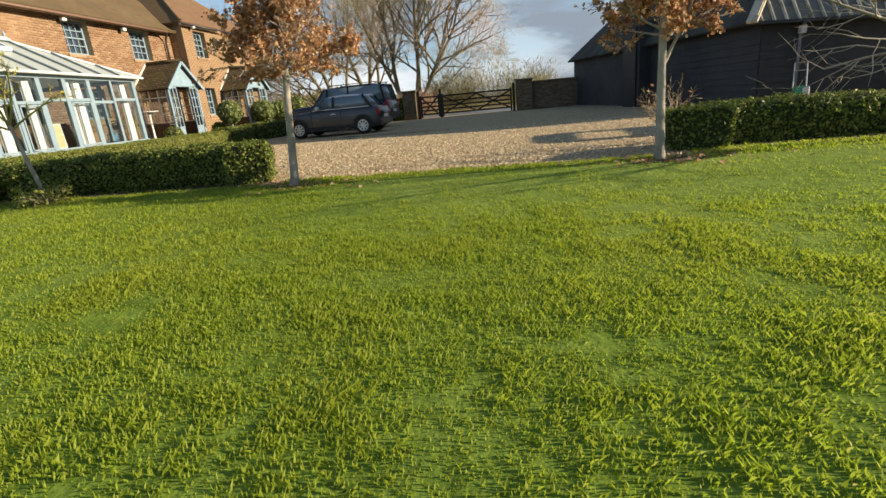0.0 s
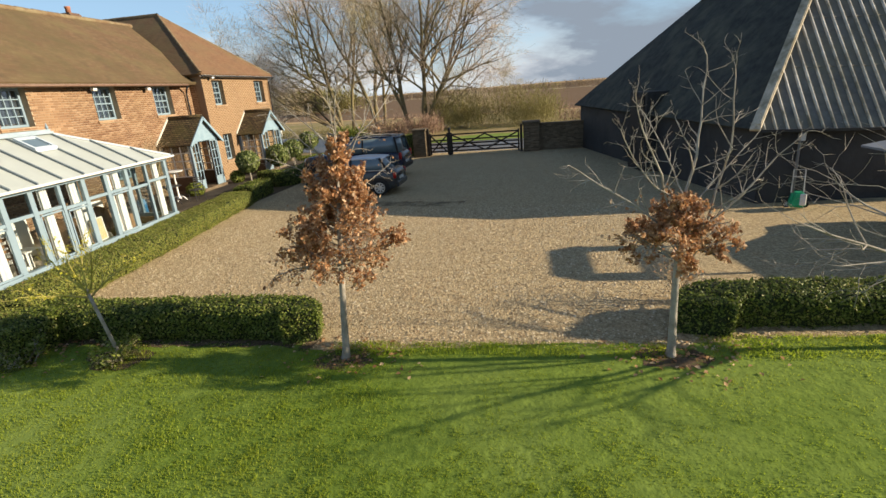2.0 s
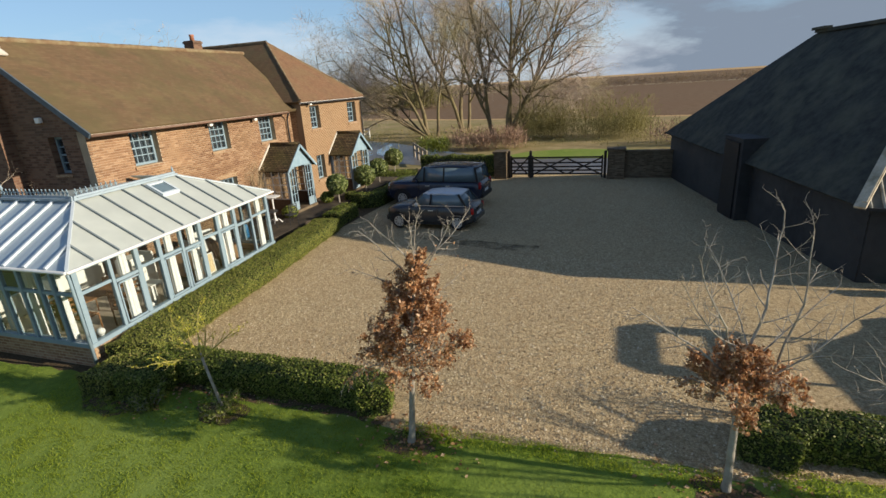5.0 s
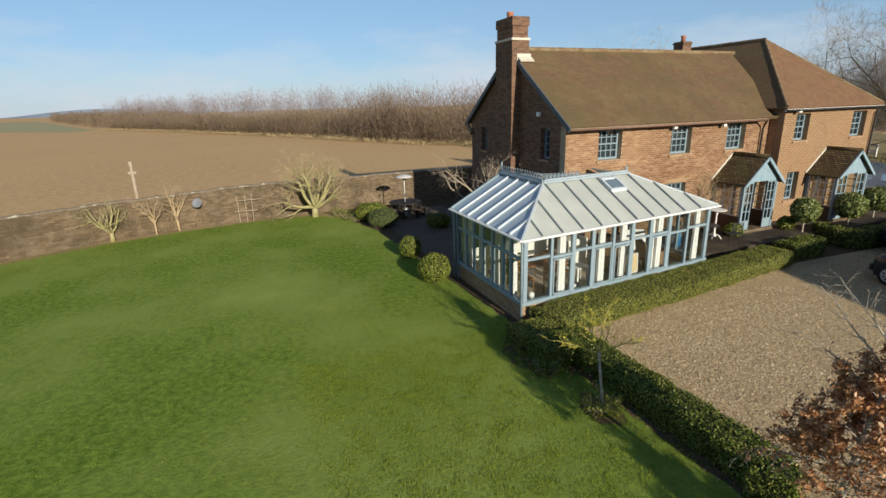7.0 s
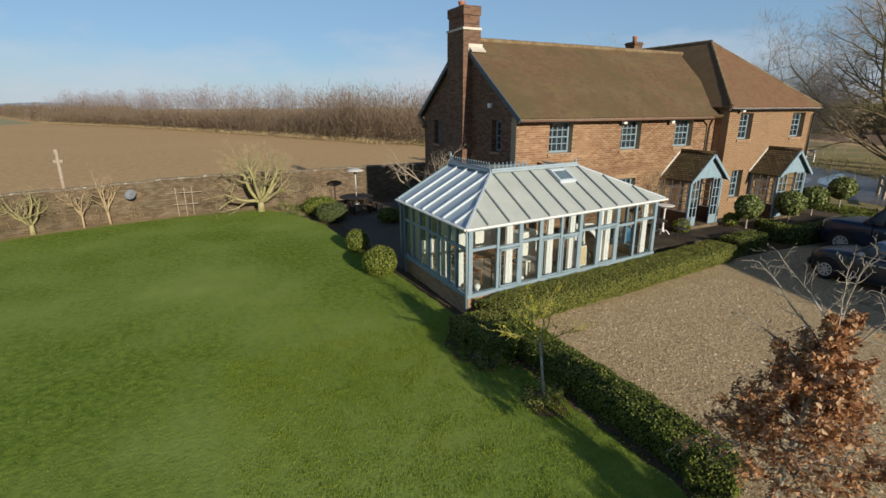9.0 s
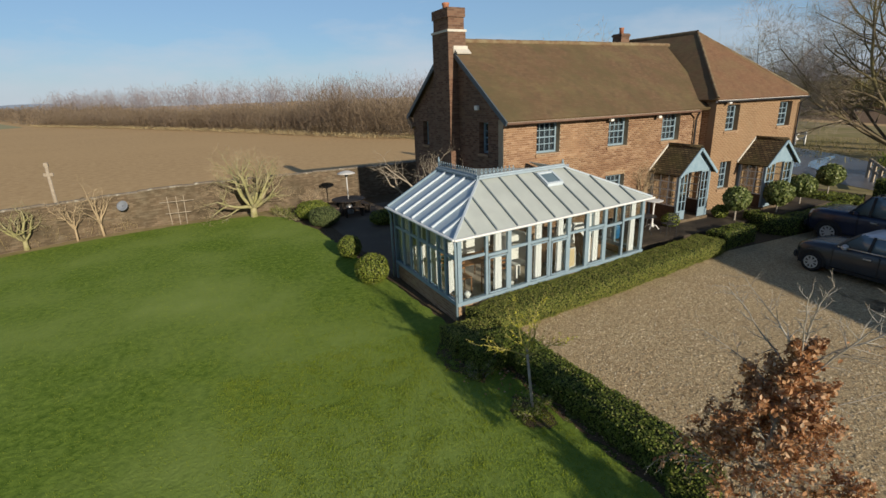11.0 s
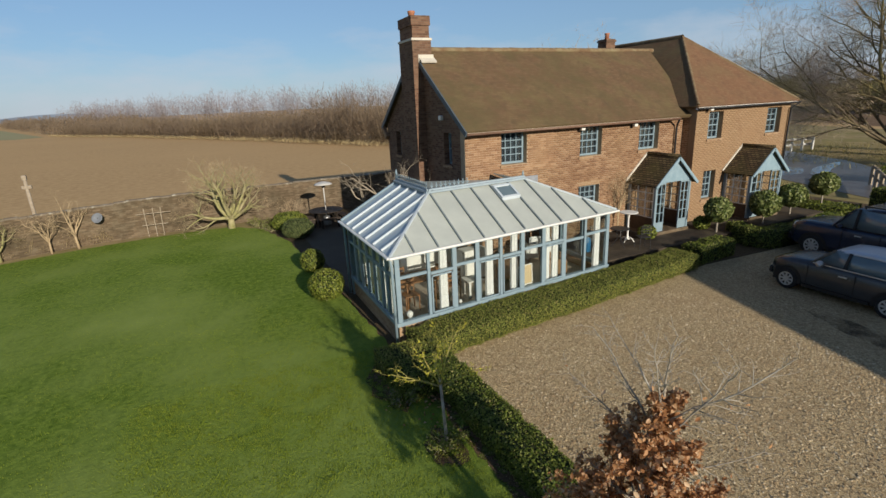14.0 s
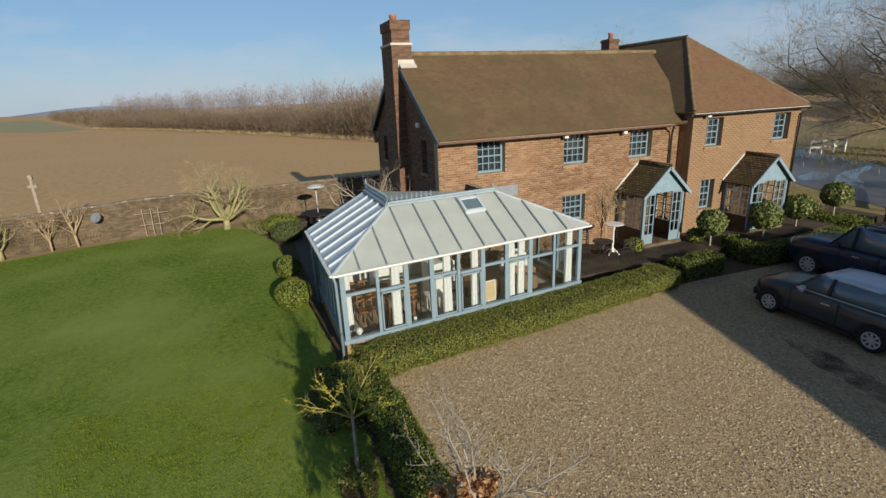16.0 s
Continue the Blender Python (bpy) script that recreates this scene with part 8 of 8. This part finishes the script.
def round_table(at, radius, label):
    """A round slatted table with a hole for a pole, benches standing about it."""
    t = thing("garden_table", at, label, "garden table")
    for i in range(12):
        a0, a1 = 2 * math.pi * i / 12 + 0.012, 2 * math.pi * (i + 1) / 12 - 0.012
        ring = [(0.06 * math.cos(a), 0.06 * math.sin(a)) for a in (a0, a1)]
        rim = [(radius * math.cos(a), radius * math.sin(a)) for a in (a1, (a0 + a1) / 2, a0)]
        bm = bmesh.new()
        lo = [bm.verts.new((x, y, 0.71)) for x, y in ring + rim]
        hi = [bm.verts.new((x, y, 0.75)) for x, y in ring + rim]
        bm.faces.new(lo[::-1])
        bm.faces.new(hi)
        for k in range(5):
            bm.faces.new((lo[k], lo[(k + 1) % 5], hi[(k + 1) % 5], hi[k]))
        part("slat", bm, OAK, t)
    for k in range(4):
        a = math.pi * (0.25 + 0.5 * k)
        bm = bmesh.new()
        beam(bm, (0.66 * math.cos(a), 0.66 * math.sin(a), 0), (0.6 * math.cos(a), 0.6 * math.sin(a), 0.71), 0.07, 0.07)
        part("leg", bm, OAK, t)
    for a in (0, 90, 180, 270):
        d = Vector((math.cos(radians(a)), math.sin(radians(a)), 0)) * (radius - 0.04)
        b = thing("bench", Vector(at) + d, "dark wooden bench at the round garden table", "bench", "garden benches", rz=a + 90)
        for i in range(2):
            bm = bmesh.new()
            box(bm, -0.5, 0.5, -0.16 + 0.17 * i, -0.01 + 0.17 * i, 0.41, 0.45)
            part("slat", bm, WORN, b)
        for x in (-0.4, 0.4):
            bm = bmesh.new()
            box(bm, x - 0.03, x + 0.03, -0.14, 0.14, 0, 0.41)
            part("leg", bm, OAK, b)


round_table((-23.4, 8.42, 0.006), 0.84, "dark round wooden table about the patio heater")


def bistro(at, label):
    t = thing("bistro_table", at, label, "garden table")
    bm = bmesh.new()
    turned(bm, (0, 0, 0.66), [(0.34, 0), (0.34, 0.02), (0.32, 0.03)], 24)
    part("tabletop", bm, GUTTER, t)
    for k in range(3):
        a = 2 * math.pi * k / 3
        bm = bmesh.new()
        tube(bm, [(0.28 * math.cos(a), 0.28 * math.sin(a), 0), (0.05 * math.cos(a), 0.05 * math.sin(a), 0.35), (0.2 * math.cos(a), 0.2 * math.sin(a), 0.66)], 0.012, 6)
        part("leg", bm, GUTTER, t)


def metal_chair(at, rz):
    c = thing("garden_chair", at, "black metal garden chair on the paved path", "chair", "black garden chairs", rz=rz)
    bm = bmesh.new()
    box(bm, -0.2, 0.2, -0.2, 0.2, 0.42, 0.445)
    soften(bm, 0.01)
    part("seat", bm, GUTTER, c)
    for x in (-0.18, 0.18):
        for y in (-0.18, 0.18):
            bm = bmesh.new()
            tube(bm, [(x * 1.1, y * 1.1, 0), (x, y, 0.42)], 0.012, 6)
            part("leg", bm, GUTTER, c)
        bm = bmesh.new()
        tube(bm, [(x, 0.18, 0.42), (x * 1.05, 0.24, 0.88)], 0.012, 6)
        part("back_post", bm, GUTTER, c)
    for z in (0.6, 0.7, 0.8, 0.87):
        bm = bmesh.new()
        beam(bm, (-0.19, 0.205 + 0.07 * (z - 0.5), z), (0.19, 0.205 + 0.07 * (z - 0.5), z), 0.012, 0.03)
        part("back_slat", bm, GUTTER, c)


bistro((-11.9, 16.4, 0.34), "round black metal table on the paved path")
metal_chair((-12.4, 16.0, 0.34), 60)
metal_chair((-11.3, 16.9, 0.34), -110)
metal_chair((-12.0, 15.5, 0.34), 170)
gas = thing("gas_bottle", (-12.1, 15.05, 0.34), "blue gas bottle beside the conservatory end", "gas bottle")
bm = bmesh.new()
turned(bm, (0, 0, 0), [(0.14, 0), (0.155, 0.03), (0.155, 0.4), (0.12, 0.5), (0.05, 0.54)], 18)
part("cylinder", bm, BLUEPLASTIC, gas, smooth=True)
bm = bmesh.new()
tube(bm, [(0.08, 0, 0.5), (0.08, 0, 0.62), (-0.08, 0, 0.62), (-0.08, 0, 0.5)], 0.014, 8)
part("collar", bm, STEEL, gas)

# ---- gravel stones, grass blades, fallen leaves ----
def stones(seed, count, x0, x1, y0, y1, lo, hi):
    rng = np.random.default_rng(seed)
    c = np.stack([rng.uniform(x0, x1, count), rng.uniform(y0, y1, count), np.zeros(count)], 1)
    r = rng.uniform(lo, hi, count) * rng.uniform(0.6, 1.3, count)
    base = np.array([(1, 0, 0), (0, 1, 0), (-1, 0, 0), (0, -1, 0), (0, 0, 1.0)])
    a = rng.uniform(0, 2 * math.pi, count)
    v = np.zeros((count, 5, 3))
    sx, sy = rng.uniform(0.7, 1.3, (2, count))
    for k, b in enumerate(base):
        x, y = b[0] * sx, b[1] * sy
        v[:, k, 0] = c[:, 0] + r * (x * np.cos(a) - y * np.sin(a)) + (rng.normal(0, 0.3, count) * r if k == 4 else 0)
        v[:, k, 1] = c[:, 1] + r * (x * np.sin(a) + y * np.cos(a))
        v[:, k, 2] = -0.008 + b[2] * r * rng.uniform(0.5, 1.0, count)
    j = np.arange(count)[:, None] * 5
    f = np.concatenate([j + [0, 1, 4], j + [1, 2, 4], j + [2, 3, 4], j + [3, 0, 4]], 1).reshape(-1, 3)
    return v.reshape(-1, 3), f


v, f = stones(401, 46000, -8.6, 4.0, 6.7, 15.5, 0.012, 0.026)
tagged(raw("gravel_stones", v, f, STONE, None, "loose pale flint gravel on the drive", "stuff"), category="gravel")


def blades(seed, count, x0, x1, y0, y1, h, w, fade=0.9):
    rng = np.random.default_rng(seed)
    x, y = rng.uniform(x0, x1, count), rng.uniform(y0, y1, count)
    inside = np.zeros(count, bool)
    for (ax, ay), (bx, by) in zip(LAWN_EDGE, LAWN_EDGE[1:] + LAWN_EDGE[:1]):
        inside ^= ((ay > y) != (by > y)) & (x < ax + (bx - ax) * (y - ay) / (by - ay + 1e-9))
    if fade > 0.2:
        x, y = x[inside], y[inside]
    count = len(x)
    clump = np.array([noise.noise((a * 2.3, b * 2.3, 0)) + 0.7 * noise.noise((a * 9.0, b * 9.0, 5)) for a, b in zip(x, y)])
    if fade > 0.5:
        # a ragged round patch, thinning out from its middle
        mx, my, rx, ry = (x0 + x1) / 2, (y0 + y1) / 2, (x1 - x0) / 2, (y1 - y0) / 2
        inset = (1.0 - np.hypot((x - mx) / rx, (y - my) / ry)) / fade + 0.35 * clump
    else:
        inset = np.minimum(np.minimum(x - x0, x1 - x), np.minimum(y - y0, y1 - y)) / fade
    keep = rng.random(count) < np.clip(inset, 0.0, 1.0) + 0.03
    x, y, clump, inset = x[keep], y[keep], clump[keep], inset[keep]
    count = len(x)
    hh = h * rng.uniform(0.45, 1.15, count) * (1 + 0.65 * clump) * (0.45 + 0.55 * np.clip(inset, 0, 1))
    ang = rng.uniform(0, 2 * math.pi, count)
    lean = hh * rng.uniform(0.1, 0.95, count)
    ww = w * rng.uniform(0.6, 1.3, count)
    dx, dy = np.cos(ang), np.sin(ang)
    sx, sy = -np.sin(ang + 0.5), np.cos(ang + 0.5)
    z = np.zeros(count)
    B = np.stack([x, y, z - 0.004], 1)
    S = np.stack([sx * ww / 2, sy * ww / 2, z], 1)
    M = B + np.stack([dx * lean * 0.3, dy * lean * 0.3, hh * 0.6], 1)
    T = B + np.stack([dx * lean, dy * lean, hh], 1)
    v = np.stack([B - S, B + S, M + S * 0.7, T], 1).reshape(-1, 3)
    j = np.arange(count)[:, None] * 4
    f = np.concatenate([j + [0, 1, 2], j + [0, 2, 3]], 1).reshape(-1, 3)
    return v, f


for args in ((507, 260000, -2.9, 4.1, 0.0, 5.0, 0.026, 0.0052, 0.62), (510, 110000, -10.0, -1.0, 1.0, 6.95, 0.030, 0.0070, 0.4), (509, 100000, -26.5, -6.0, -14.0, 6.9, 0.020, 0.010, 0.4), (508, 90000, -5.0, 6.6, -0.4, 6.4, 0.025, 0.0064, 0.8), (501, 60000, -6.5, 8.5, -1.2, 6.4, 0.027, 0.0090, 0.75), (502, 50000, -13.0, 13.0, 2.2, 6.9, 0.024, 0.008, 0.4), (506, 60000, -17.0, 0.5, -2.5, 7.0, 0.022, 0.008, 0.6), (503, 7000, -2.4, 2.6, 6.4, 6.95, 0.045, 0.008, 0.15), (505, 12000, 2.9, 11.0, 6.4, 7.2, 0.045, 0.009, 0.15)):
    v, f = blades(*args)
    tagged(raw("grass", v, f, GRASS, None, "short green grass blades of the lawn", "stuff"), category="grass")

rl = np.random.default_rng(601)
pos = np.concatenate([np.stack([rl.normal(cx, 0.5, 140), rl.normal(6.5, 0.3, 140), np.full(140, 0.012)], 1) for cx in (-2.0, 2.6, -7.4)])
v, f = leaf_arrays(rl, pos, np.tile([0, 0, 1.0], (len(pos), 1)), 0.045, 0.3)
tagged(raw("fallen_leaves", v, f, LEAF, None, "dead brown leaves scattered on the ground", "stuff"), category="leaves")


# ---- brickwork of the house front ----
brick_rng = random.Random(21)


def brickwork(parent, origin, along, outward, length, z0, z1, holes, near=None, joined=BRICKJOINED):
    """Courses of single bricks, a little proud of their wall, left out at the openings; those in the near stretch are parts."""
    o, a, n = Vector(origin), Vector(along), Vector(outward)
    L, H, joint = 0.225, 0.075, 0.011
    bm = bmesh.new()
    hexa(bm, [a * s + n * d + Vector((0, 0, z)) for z in (-H / 2 + joint / 2, H / 2 - joint / 2) for s, d in ((-L / 2 + joint / 2, -0.004), (L / 2 - joint / 2, -0.004), (L / 2 - joint / 2, 0.007), (-L / 2 + joint / 2, 0.007))])
    one = mesh(bm, "brick", BRICKPIECE)
    V, F = [], []
    row, count = 0, 0
    z = z0
    while z + H <= z1 + 0.02:
        s = -L / 2 if row % 2 else 0.0
        while s < length:
            lo, hi = max(s, 0.0), min(s + L, length)
            for h in holes:
                if h[2] - 0.03 < z + H / 2 < h[3] + 0.02:
                    if lo < h[0] < hi:
                        hi = h[0] + joint / 2
                    elif lo < h[1] < hi:
                        lo = h[1] - joint / 2
                    elif h[0] <= lo and hi <= h[1]:
                        hi = lo
            if hi - lo > 0.05:
                c = o + a * (lo + hi) / 2 + Vector((0, 0, z + H / 2))
                if near and hi - lo > L - 0.001 and count < 300 and near[0] < s < near[1] and near[2] < z < near[3]:
                    shared("brick", one, Matrix.Translation(c + n * brick_rng.uniform(-0.002, 0.002)), parent)
                    count += 1
                else:
                    d = 0.007 + brick_rng.uniform(-0.002, 0.002)
                    k, hw, hh = len(V), (hi - lo) / 2 - joint / 2, H / 2 - joint / 2
                    for zz in (-hh, hh):
                        for q, w in ((-hw, -0.004), (hw, -0.004), (hw, d), (-hw, d)):
                            V.append(c + a * q + n * w + Vector((0, 0, zz)))
                    F += [(k + 3, k + 2, k + 6, k + 7), (k, k + 3, k + 7, k + 4), (k + 2, k + 1, k + 5, k + 6), (k + 4, k + 7, k + 6, k + 5), (k, k + 1, k + 2, k + 3)]
            s += L
        z += H
        row += 1
    raw("brick_course", [tuple(v) for v in V], F, joined, parent, "brown and tan bricks laid in courses", "stuff")


brickwork(wall_a, (XA, GY, 0), (0, 1, 0), (1, 0, 0), 10.15, 0.36, 4.64, [(a - GY, b - GY, 3.37, 4.76) for a, b in WIN_A] + [(15.9 - GY, 16.92 - GY, 1.25, 2.54), (18.95 - GY, 19.85 - GY, 0.3, 2.37)], (0.0, 3.6, 3.2, 4.7))
brickwork(wall_b, (XB, 21.25, 0), (0, 1, 0), (1, 0, 0), 6.05, 0.36, 4.98, [(a - 21.25, b - 21.25, 3.6, 4.78) for a, b in WIN_B] + [(0.75, 1.5, 1.1, 2.4), (2.5, 3.6, 0.3, 2.31)], None, TANJOINED)
